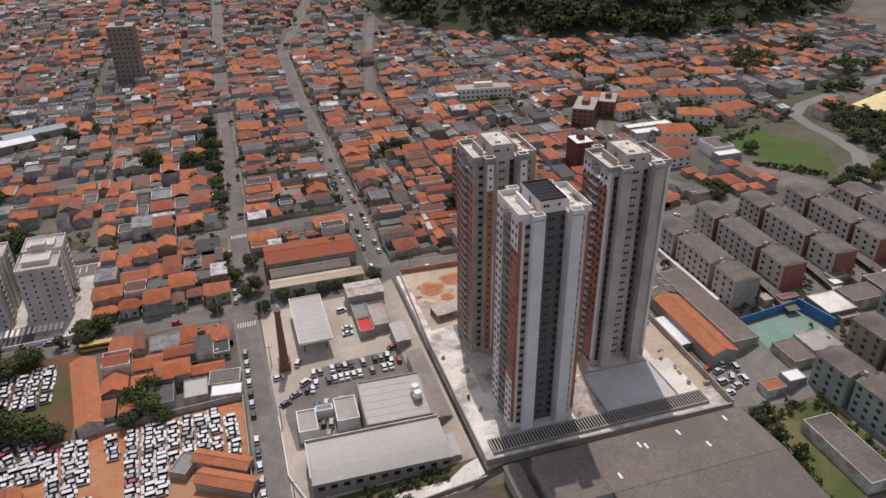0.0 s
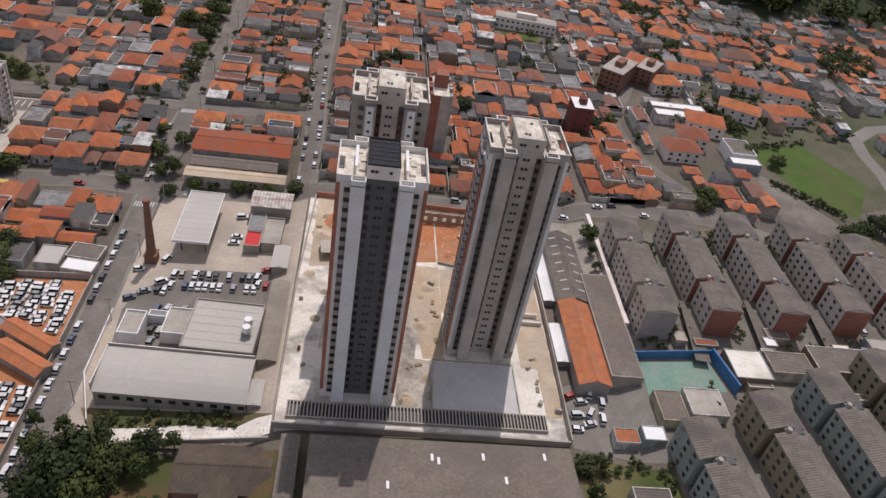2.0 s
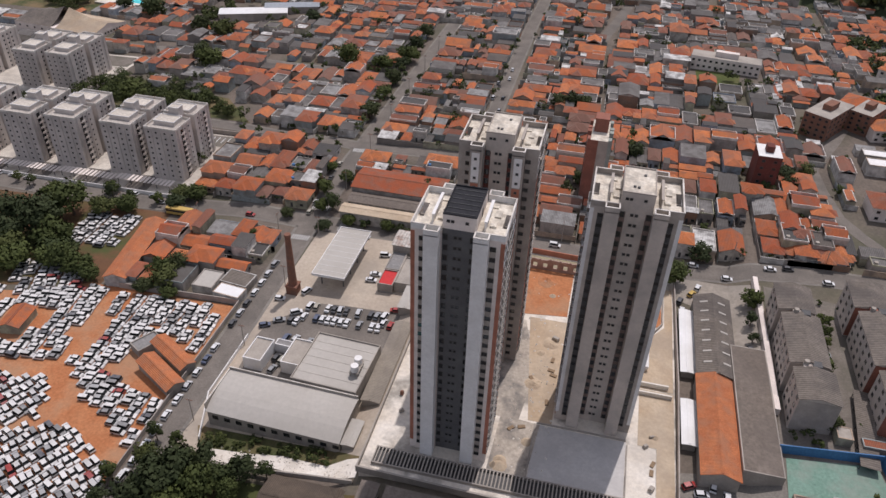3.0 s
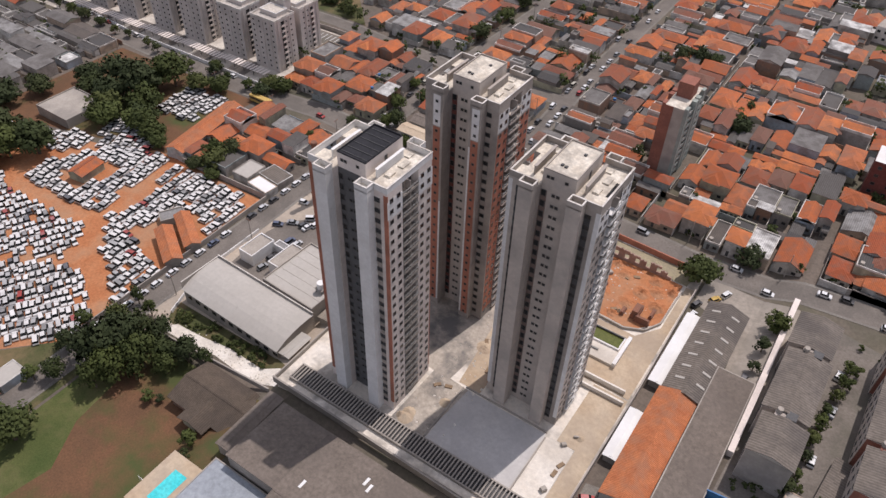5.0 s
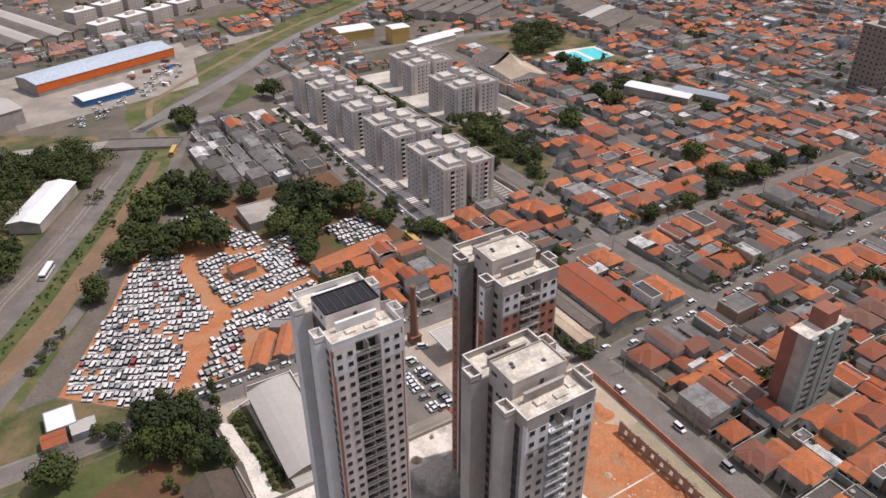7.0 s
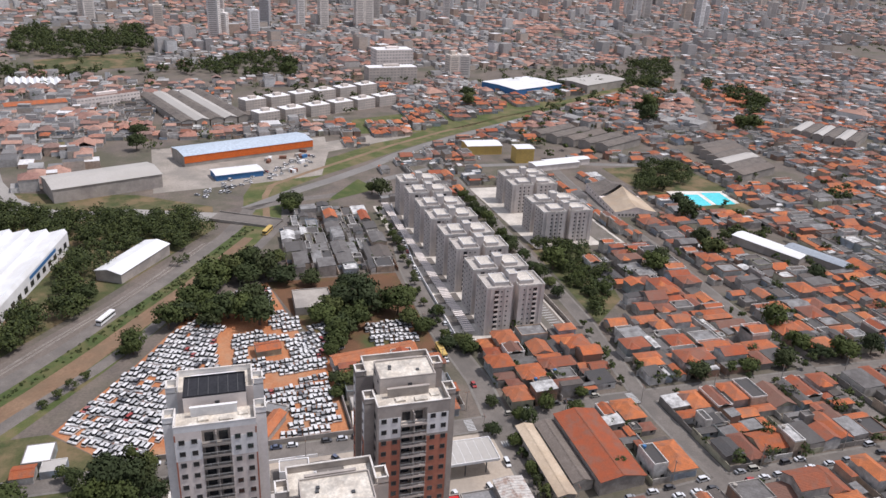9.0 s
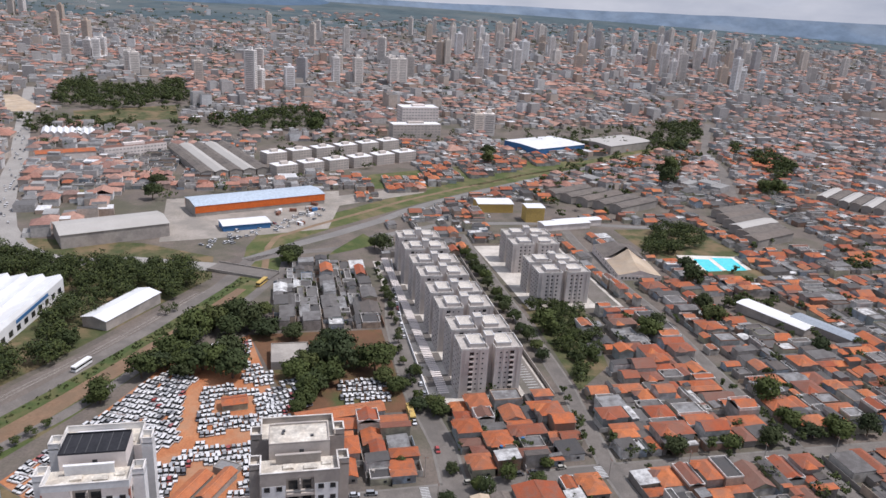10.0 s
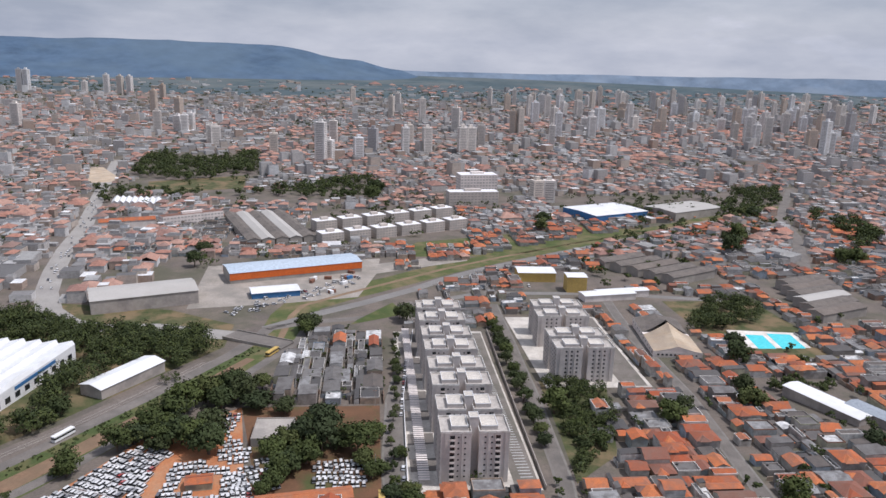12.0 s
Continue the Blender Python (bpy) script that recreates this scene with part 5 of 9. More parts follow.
# halls north of the cross street
shed("school_hall", "long hall with a red tile roof", 7, 44, 271, 287, 5.5, 1.6, M["terra_ob"], M["wall_ob"], "x")
shed("school_hall", "low hall with a pale ochre sheet roof", 7, 44, 256.5, 262.5, 4.5, 0.8, M["sand"], M["wall_ob"], "x")
shed("school_hall", "hall with a brown tile roof", 8, 40, 263.5, 270.5, 4.5, 1.2, M["brownroof"], M["wall_ob"], "x")


def brick_block():
    t = thing("brick_apartment_building", "slim brick-red and grey-green apartment building with balconies", "apartment block", (101.8, 293.2, gz(101.8, 293.2)))
    H = 28.5
    s = Soup()
    s.box(-3.3, 3.3, -9, 9, -2, H, 0, 1)
    part("body", s, [M["warmgrey"], M["roofcon"]], t)
    s = Soup()
    s.box(-3.3, -0.4, -9.12, -9.0, -1, H)
    part("end_stripe", s, M["endbrick"], t, "brick-red end stripe")
    for y0, y1, m, x1 in ((-9.0, -6.4, "mint", 4.5), (-2.4, -0.2, "mint", 4.9), (0.6, 2.8, "mint", 4.9), (6.6, 9.0, "mint", 4.5)):
        s = Soup()
        s.box(3.3, x1, y0, y1, -1, H + 0.4)
        part("facade_pier", s, M[m], t)
        s = Soup()
        s.box(-x1, -3.3, y0, y1, -1, H + 0.4)
        part("facade_pier", s, M["endbrick"], t)
    s = Soup()
    s.box(-2.6, 2.6, -1.6, 4.4, H, H + 5.5)
    part("roof_house", s, M["endbrick"], t)
    bal = Soup()
    bal.box(3.3, 4.6, -2.0, 2.0, -0.15, 0.0)
    bm_ = bal.mesh("balcony", M["offwhite"])
    rl_ = Soup()
    rl_.box(4.5, 4.6, -2.0, 2.0, 0.0, 0.95)
    rm_ = rl_.mesh("railing", M["mint"])
    dr = Soup()
    dr.box(3.28, 3.36, -1.3, 1.3, 0.05, 2.1)
    dm_ = dr.mesh("balcony_door", M["glass"])
    for k in range(10):
        z = 1.8 + k * 2.65
        for y in (-4.4, 4.7):
            q = part("balcony", bm_, None, t, at=(0, y, z))
            part("railing", rm_, None, q)
            part("balcony_door", dm_, None, q)
            q = part("balcony", bm_, None, t)
            q.matrix_local = pose(0, y, z, 0, 0, 180)
            part("railing", rm_, None, q)
            part("balcony_door", dm_, None, q)
    keep(95, 108.6, 283.4, 303)


brick_block()

# ---- houses ----
rng = random.Random(7)
RSEG = [(Vector(a), Vector(b), w / 2 + 0.95) for line, w in ROADS for a, b in zip(line, line[1:])]
RSEG += [(Vector(a), Vector(b), 13.0) for a, b in zip(RIVER, RIVER[1:])]
RSEG += [(Vector(a), Vector(b), 8.0) for a, b in zip(RAIL, RAIL[1:])]
keep(-152, -62, 100, 249)
keep(-62, -9, 90, 199)
keep(-300, -150, 20, 176)
keep(-470, -300, 80, 262)
keep(-262, -212, 480, 530)
keep(-285, -208, 414, 456)
keep(-162, -98, 466, 506)
keep(-420, -320, 366, 450)
keep(144, 182, 412, 446)
keep(190, 235, 355, 395)
keep(162, 175, 305, 319)
keep(-74, -50, 580, 600)
keep(-720, -520, 170, 345)
keep(-480, -376, 450, 545)
keep(-400, -268, 565, 645)
keep(-460, -368, 738, 812)
keep(-340, -262, 455, 545)
keep(-176, -154, 452, 508)
keep(-185, -142, 322, 374)
keep(-142, -72, 322, 347)
keep(-300, -265, 0, 180)
keep(246, 325, 246, 330)
keep(-470, -262, -60, 262)
keep(205, 252, 288, 348)
VILLAS = ((274, 385, 22, 13), (300, 378, 24, 13), (262, 350, 20, 12), (288, 352, 24, 12), (251, 446, 18, 12), (245, 392, 18, 13), (228, 372, 16, 12), (222, 396, 16, 14), (262, 415, 20, 12), (290, 425, 18, 12), (320, 420, 18, 12), (236, 330, 18, 14), (214, 300, 16, 12), (224, 314, 14, 12))
for vx, vy, vw, vd in VILLAS:
    keep(vx - vw / 2 - 2, vx + vw / 2 + 2, vy - vd / 2 - 2, vy + vd / 2 + 2)
keep(-60, -10, 40, 110)


def near_road(x, y, pad=0.0):
    p = Vector((x, y))
    for a, b, w in RSEG:
        d = b - a
        k = max(0.0, min(1.0, (p - a).dot(d) / d.length_squared))
        if (a + d * k - p).length < w + pad:
            return True
    return False


def is_free(x0, x1, y0, y1):
    for a, b, c, d in OCC:
        if x0 < b and x1 > a and y0 < d and y1 > c:
            return False
    for x, y in ((x0, y0), (x1, y0), (x1, y1), (x0, y1), ((x0 + x1) / 2, (y0 + y1) / 2)):
        if near_road(x, y):
            return False
    return True


HOUSES = []       # x0, x1, y0, y1, height, kind, along, rise


def terra_share(x, y):
    if x < -140 and y < 252:
        return 0.1
    if x > 54 and y < 350:
        return 0.72 + 0.45 * noise.noise((x / 55.0, y / 55.0, 3.3))
    return (0.58 if y < 380 and x > -60 else 0.44) + 0.65 * noise.noise((x / 55.0, y / 55.0, 3.3))


def fit_lot(x0, x1, y0, y1):
    """The largest part of a lot that is free, trimmed from one side; None if there is none."""
    for c in (0.0, 1.5, 3.0, 5.0, 8.0, 12.0):
        for t in ((c, 0, 0, 0), (0, c, 0, 0), (0, 0, c, 0), (0, 0, 0, c)):
            r_ = (x0 + t[0], x1 - t[1], y0 + t[2], y1 - t[3])
            if r_[1] - r_[0] < 4 or r_[3] - r_[2] < 4:
                continue
            if is_free(r_[0] + 0.1, r_[1] - 0.1, r_[2] + 0.1, r_[3] - 0.1):
                return r_
            if c == 0.0:
                break
    return None


YARDS = []


def lot(x0, x1, y0, y1, axis, street):
    """Fills one lot from the street to its rear: a front yard, the main house, then annexes, sheds and gaps."""
    got = fit_lot(x0, x1, y0, y1)
    if not got:
        return
    x0, x1, y0, y1 = got
    share = terra_share((x0 + x1) / 2, (y0 + y1) / 2)
    ln, wd = (x1 - x0, y1 - y0) if axis == "x" else (y1 - y0, x1 - x0)
    YARDS.append((x0, x1, y0, y1, axis))

    def put(u0, u1, v0, v1, h, kind, rise):
        if u1 - u0 < 1.4 or v1 - v0 < 1.4:
            return
        if street > 0:
            u0, u1 = ln - u1, ln - u0
        r_ = (x0 + u0, x0 + u1, y0 + v0, y0 + v1) if axis == "x" else (x0 + v0, x0 + v1, y0 + u0, y0 + u1)
        w, d = r_[1] - r_[0], r_[3] - r_[2]
        HOUSES.append((*r_, h, kind, "x" if w > d else "y", min(w, d) * rise))

    pos = rng.choice((0.0, 0.3, 1.2, 2.2, 3.2))
    m = min(ln - pos, rng.uniform(7.0, 15.0) * (0.7 if share < 0.2 else 1.0))
    side, side2 = rng.choice((0.1, 0.1, 1.1)), rng.choice((0.1, 0.1, 0.1, 1.3))
    h = rng.choice((2.9, 3.1, 3.3, 3.6, 4.2, 5.8, 6.3))
    if rng.random() < share:
        kind = rng.choice(("hip", "hip", "gable", "gable", "walled"))
    else:
        kind = rng.choice(("slope", "flat", "rimmed", "ggable", "slope", "hip" if share > 0.2 else "flat"))
    put(pos, pos + m, side, wd - side2, h, kind, rng.uniform(0.2, 0.27))
    pos += m
    while pos < ln - 2.0:
        pos += rng.choice((0.1, 0.1, 0.6, 1.6, 3.0))
        n = min(ln - pos - 0.1, rng.uniform(3.0, 8.5))
        cut = rng.choice((1.0, 1.0, 1.0, 0.5, 0.62, 0.4))
        for v0, v1 in ((0.1, wd * cut - 0.1), (wd * cut + 0.1, wd - 0.1)):
            if v1 - v0 > 1.5 and rng.random() < (0.92 if cut == 1.0 else 0.74):
                tk = rng.random() < share * 0.8
                put(pos, pos + n * rng.choice((1.0, 1.0, 0.75)), v0, v1, rng.choice((2.4, 2.6, 2.8, 3.0, 3.2, 5.2)), rng.choice(("gable", "gable", "hip")) if tk else rng.choice(("slope", "slope", "slope", "flat", "rimmed", "ggable")), rng.uniform(0.18, 0.25))
        pos += n


def block(x0, x1, y0, y1, axis, wide=(5.6, 11.5)):
    """axis: the way the lots run, away from the streets; two rows back to back."""
    if axis == "x":
        mid = (x0 + x1) / 2 + rng.uniform(-2, 2)
        for a, b, st in ((x0, mid, -1), (mid, x1, 1)):
            y = y0
            while y < y1 - 4:
                w = rng.uniform(*wide)
                lot(a, b, y, min(y + w, y1), "x", st)
                y += w
    else:
        mid = (y0 + y1) / 2 + rng.uniform(-2, 2)
        for a, b, st in ((y0, mid, -1), (mid, y1, 1)):
            x = x0
            while x < x1 - 4:
                w = rng.uniform(*wide)
                lot(x, min(x + w, x1), a, b, "y", st)
                x += w


for b in ((2, 45.6, 289, 307.4, 'x'), (1.2, 46.5, 317.5, 389.8, 'x'), (1.2, 45.6, 398, 492, 'x'), (57, 99, 257, 306, 'x'), (99, 160, 257, 293, 'y'), (57, 100, 306, 352, 'x'), (57, 100, 354, 402, 'x'), (57, 98, 404, 468, 'x'), (102, 178, 294, 332, 'y'), (102, 200, 334, 372, 'y'), (102, 145, 374, 412, 'y'), (171, 200, 374, 412, 'y'), (104, 200, 446, 490, 'y'), (-55, -10, 200, 223, 'y'), (-55, -10, 223, 244, 'y'), (-61, -9, 256.5, 282, 'y'), (-61, -9, 282, 309, 'y'), (-64, -9, 319, 356, 'y'),):
    block(*b)
for b in ((-64, -9, 356, 392, 'y'), (-64, -9, 399, 440, 'y'), (-64, -10, 441, 492, 'y'), (-160, -68, 370, 405, 'y'), (-160, -66, 420, 456, 'y'), (-160, -66, 458, 500, 'y'), (-250, -162, 424, 458, 'y'), (-250, -162, 460, 500, 'y'), (-286, -152, 190, 216, 'y', (10, 20)), (-286, -152, 216, 249, 'y', (10, 20)), (100, 142, 402, 446, 'x'), (102, 200, 412, 446, 'y'), (163, 194, 255.5, 282, 'y'), (163, 192, 283, 318, 'y'), (-340, -290, 212, 262, 'y', (9, 16)), (172, 192, 257, 292, 'x'), (57, 96, 474, 540, 'x'), (2, 46, 496, 600, 'x'),):
    block(*b)
for b in ((-60, -10, 496, 600, 'x'), (-24, -9, 52, 92, 'y'), (114, 200, 492, 540, 'y'), (57, 102, 542, 600, 'x'), (-84, -66, 345, 370, 'y'), (170, 214, 262, 300, 'y'), (170, 214, 300, 334, 'y'), (216, 246, 296, 340, 'y'), (232, 300, 396, 440, 'y'), (216, 300, 444, 490, 'y'), (196, 232, 256, 282, 'x'), (216, 250, 342, 392, 'x'), (172, 216, 398, 446, 'y'), (-160, -90, 404, 412, 'y'), (-250, -162, 402, 416, 'y'),):
    block(*b)
NEAR = len(HOUSES)

# further blocks on a street grid of their own
for gx in range(-11, 9):
    for gy in range(-2, 14):
        x0, y0 = gx * 62 - 20, 200 + gy * 96
        x1, y1 = x0 + 55, y0 + 88
        if -250 < x0 + 27 < 195 and y0 + 44 < 520:
            continue
        if x0 > 170 and y0 < 380:
            continue
        if (x0 - 300) ** 2 / 90000 + (y0 - 700) ** 2 / 40000 < 0.85:
            continue
        for q in (0, 1):
            block(x0, x1, y0 + 44 * q, y0 + 44 * q + 42, rng.choice(("x", "y")))


# single houses on the leftover ground
USED = {}


def mark(r_):
    for i in range(int(r_[0] // 16), int(r_[1] // 16) + 1):
        for j in range(int(r_[2] // 16), int(r_[3] // 16) + 1):
            USED.setdefault((i, j), []).append(r_)


def is_clear(r_):
    for i in range(int(r_[0] // 16), int(r_[1] // 16) + 1):
        for j in range(int(r_[2] // 16), int(r_[3] // 16) + 1):
            for q in USED.get((i, j), ()):
                if r_[0] < q[1] and r_[1] > q[0] and r_[2] < q[3] and r_[3] > q[2]:
                    return False
    return True


for hs in HOUSES:
    mark(hs[:4])
for x0, x1, y0, y1, tries in ((-470, 480, 500, 1300, 16000), (60, 230, 255, 500, 2500), (225, 470, 330, 560, 700), (-470, -60, 330, 560, 3500), (170, 250, 252, 365, 2200)):
    for _ in range(tries):
        x, y, w, d = rng.uniform(x0, x1), rng.uniform(y0, y1), rng.uniform(5, 11), rng.uniform(5, 12)
        r_ = (x - w / 2, x + w / 2, y - d / 2, y + d / 2)
        if (x - 400) ** 2 / 62000 + (y - 715) ** 2 / 43000 < 1.0 or not is_clear(r_) or not is_free(*r_):
            continue
        mark(r_)
        HOUSES.append((*r_, rng.choice((2.8, 3.2, 3.6, 5.6)), rng.choice(("hip", "gable", "gable", "walled")) if rng.random() < terra_share(x, y) else rng.choice(("slope", "flat", "rimmed", "ggable")), "x" if w > d else "y", min(w, d) * 0.22))


def house_soup(s, hs, walls=0, terra=1, grey=2):
    x0, x1, y0, y1, h, kind, along, rise = hs
    corners = [gz(x, y) for x in (x0, x1) for y in (y0, y1)]
    z = min(corners)
    zt = max(corners) + h
    s.box(x0, x1, y0, y1, z - 0.5, zt, walls, grey)
    if kind in ("gable", "walled"):
        s.gable_ends(x0, x1, y0, y1, zt, rise * 0.97, along, walls)
        s.gable(x0, x1, y0, y1, zt, rise, along, 0.3 if kind == "gable" else -0.05, terra)
        if kind == "walled":
            rims(s, x0, x1, y0, y1, zt, rise * 0.6, 3)
    elif kind == "ggable":
        s.gable_ends(x0, x1, y0, y1, zt, rise * 0.55, along, walls)
        s.gable(x0, x1, y0, y1, zt, rise * 0.6, along, 0.3, grey)
    elif kind == "hip":
        s.hip(x0, x1, y0, y1, zt + 0.02, rise, 0.45, terra)
        w, d = x1 - x0, y1 - y0
        if min(w, d) > 6:
            if along == "x":
                s.hip(x0 + 0.1 * w, x0 + 0.1 * w + d * 0.55, y0 - 1.2, y1 - d * 0.3, zt + 0.06, rise * 0.72, 0.3, terra)
            else:
                s.hip(x0 + w * 0.3, x1 + 1.2, y0 + 0.1 * d, y0 + 0.1 * d + w * 0.55, zt + 0.06, rise * 0.72, 0.3, terra)
    elif kind == "slope":
        d = 0.5
        s.shell([(x0, y0, zt + 0.1), (x1, y0, zt + 0.1), (x1, y1, zt + 0.1 + d), (x0, y1, zt + 0.1 + d), (x0, y0, zt), (x1, y0, zt), (x1, y1, zt), (x0, y1, zt)],
                [(0, 1, 2, 3), (4, 5, 1, 0), (5, 6, 2, 1), (6, 7, 3, 2), (7, 4, 0, 3)], grey)
    else:
        rims(s, x0, x1, y0, y1, zt, 0.6, 3 if kind == "rimmed" else walls)
        if (x1 - x0) > 4 and rng.random() < 0.5:
            s.tube(0.55, 0.6, zt, zt + 1.0, 8, grey, x0 + 1.6, y0 + 1.7)


WINH = window_mesh("window", 1.3, 1.1)
dsoup = Soup()
dsoup.box(-0.03, 0.06, -0.45, 0.45, 0.0, 2.05)
DOORH = dsoup.mesh("door", M["steel"])
NAMED = 225


def house_object(hs):
    x0, x1, y0, y1, h, kind, along, rise = hs
    cx, cy = (x0 + x1) / 2, (y0 + y1) / 2
    tile = kind in ("gable", "hip", "walled")
    lab = {"gable": "small house with an orange clay tile gable roof", "hip": "small house with an orange clay tile hipped roof", "flat": "small flat-roofed house with a grey slab roof", "rimmed": "flat-roofed house with a white roof parapet",
           "walled": "tile-roofed house framed by a white parapet", "slope": "small house with a grey sheet roof", "ggable": "small house with a grey corrugated gable roof"}[kind]
    t = thing("house", lab, "house", (cx, cy, gz(cx, cy)), group="town houses")
    a, b, c, d = x0 - cx, x1 - cx, y0 - cy, y1 - cy
    w = Soup()
    w.box(a, b, c, d, -1.0, h)
    rf = Soup()
    ring = Soup()
    if kind in ("gable", "ggable", "walled"):
        rr = rise if tile else rise * 0.6
        w.gable_ends(a, b, c, d, h, rr * 0.97, along)
        rf.gable(a, b, c, d, h, rr, along, -0.05 if kind == "walled" else 0.35)
        if kind == "walled":
            rims(ring, a, b, c, d, h, rr * 0.6, 0)
    elif kind == "hip":
        rf.hip(a, b, c, d, h + 0.02, rise, 0.45)
        if min(b - a, d - c) > 6:
            if along == "x":
                rf.hip(a + 0.1 * (b - a), a + 0.1 * (b - a) + (d - c) * 0.55, c - 1.2, d - (d - c) * 0.3, h + 0.06, rise * 0.72, 0.3)
            else:
                rf.hip(a + (b - a) * 0.3, b + 1.2, c + 0.1 * (d - c), c + 0.1 * (d - c) + (b - a) * 0.55, h + 0.06, rise * 0.72, 0.3)
    elif kind == "slope":
        rf.shell([(a - 0.2, c - 0.2, h + 0.1), (b + 0.2, c - 0.2, h + 0.1), (b + 0.2, d + 0.2, h + 0.6), (a - 0.2, d + 0.2, h + 0.6), (a, c, h), (b, c, h), (b, d, h), (a, d, h)],
                 [(0, 1, 2, 3), (4, 5, 1, 0), (5, 6, 2, 1), (6, 7, 3, 2), (7, 4, 0, 3)])
    else:
        rf.box(a + 0.22, b - 0.22, c + 0.22, d - 0.22, h, h + 0.12)
        rims(ring, a, b, c, d, h, 0.6, 0)
    if ring.v:
        part("parapet", ring, M["pale_rim"] if kind in ("rimmed", "walled") else M["wall_ob"], t)
    wl = part("wall", w, M["wall_ob"], t)
    roof = part("roof", rf, M["terra_ob"] if tile else M["grey_ob"], t)
    put_window(WINH, wl, 0.25 * (b - a), c, 1.0, -90)
    put_window(WINH, wl, b, 0.2 * (d - c), 1.0, 0)
    ob = part("door", DOORH, None, wl)
    ob.matrix_local = pose(-0.2 * (b - a), c, 0.1, 0, 0, -90)
    if kind in ("flat", "rimmed") and b - a > 3.5 and d - c > 3.5:
        s = Soup()
        s.tube(0.6, 0.68, h + 0.12, h + 1.1, 12, 0, a + 1.4, c + 1.4)
        part("water_tank", s, M["blue"] if rng.random() < 0.15 else M["concrete"], roof)


order = sorted(range(NEAR), key=lambda k: abs(HOUSES[k][0] - 60) * 0.7 + abs(HOUSES[k][2] - 255))
close = set(order[:NAMED])
for k in order[:NAMED]:
    house_object(HOUSES[k])
rest = Soup()
for k, hs in enumerate(HOUSES):
    if k not in close:
        house_soup(rest, hs)
solid("houses_of_the_town", rest, [M["wall"], M["terra"], M["grey"], M["pale_rim"]], "dense town houses with clay tile and grey roofs", "houses", "stuff")

# lot walls between the yards
lw = Soup()
for x0, x1, y0, y1, axis in YARDS:
    if y0 > 620:
        continue
    if axis == "x":
        lw.box(x0, x1, y0 - 0.09, y0 + 0.09, min(gz(x0, y0), gz(x1, y0)) - 0.5, max(gz(x0, y0), gz(x1, y0)) + rng.uniform(1.9, 2.6))
    else:
        lw.box(x0 - 0.09, x0 + 0.09, y0, y1, min(gz(x0, y0), gz(x0, y1)) - 0.5, max(gz(x0, y0), gz(x0, y1)) + rng.uniform(1.9, 2.6))
    if rng.random() < 0.8:
        e = rng.random() < 0.5
        if axis == "x":
            xe = x0 if e else x1
            lw.box(xe - 0.09, xe + 0.09, y0, y1, min(gz(xe, y0), gz(xe, y1)) - 0.5, max(gz(xe, y0), gz(xe, y1)) + 2.2)
        else:
            ye = y0 if e else y1
            lw.box(x0, x1, ye - 0.09, ye + 0.09, min(gz(x0, ye), gz(x1, ye)) - 0.5, max(gz(x0, ye), gz(x1, ye)) + 2.2)
solid("yard_walls", lw, M["wall"], "low plastered walls between house yards", "walls", "stuff")

# ---- far city ----
far = Soup()
frng = random.Random(11)


# parks, yards and works that the low houses leave free
CLEAR = [[(-955, -127), (-1105, -145), (-1174, -123), (-1183, 33), (-1002, 71), (-794, 68), (-787, 52), (-955, 242), (-761, 245), (-735, 92), (-790, -60), (-727, -95), (-822, -132), (-888, -85)], [(-1010, -207), (-1016, -185), (-881, -109), (-871, -156)], [(-690, -78), (-748, -85), (-752, -8), (-700, -4)], [(-575, -50), (-650, -60), (-640, 80), (-690, 140), (-525, 215), (-490, 120), (-590, 40)], [(-483, 0), (-505, 45), (-460, 52), (-448, 10)]]
CLEAR += [[(-500, 160), (-720, 170), (-700, 345), (-560, 345)], [(-477, 257), (-539, 289), (-650, 505), (-620, 565), (-540, 535), (-480, 345)], [(-640, 480), (-810, 470), (-850, 745), (-690, 690)], [(-720, 335), (-840, 330), (-840, 440), (-720, 425)], [(-700, 611), (-700, 740), (-766, 820), (-886, 871), (-880, 790)], [(-660, 779), (-665, 850), (-534, 800), (-479, 724)], [(-383, 292), (-462, 385), (-378, 376), (-350, 330)]]


def in_poly(x, y, poly):
    inside = False
    for (ax, ay), (bx, by) in zip(poly, poly[1:] + poly[:1]):
        if (ay > y) != (by > y) and x < ax + (y - ay) / (by - ay) * (bx - ax):
            inside = not inside
    return inside


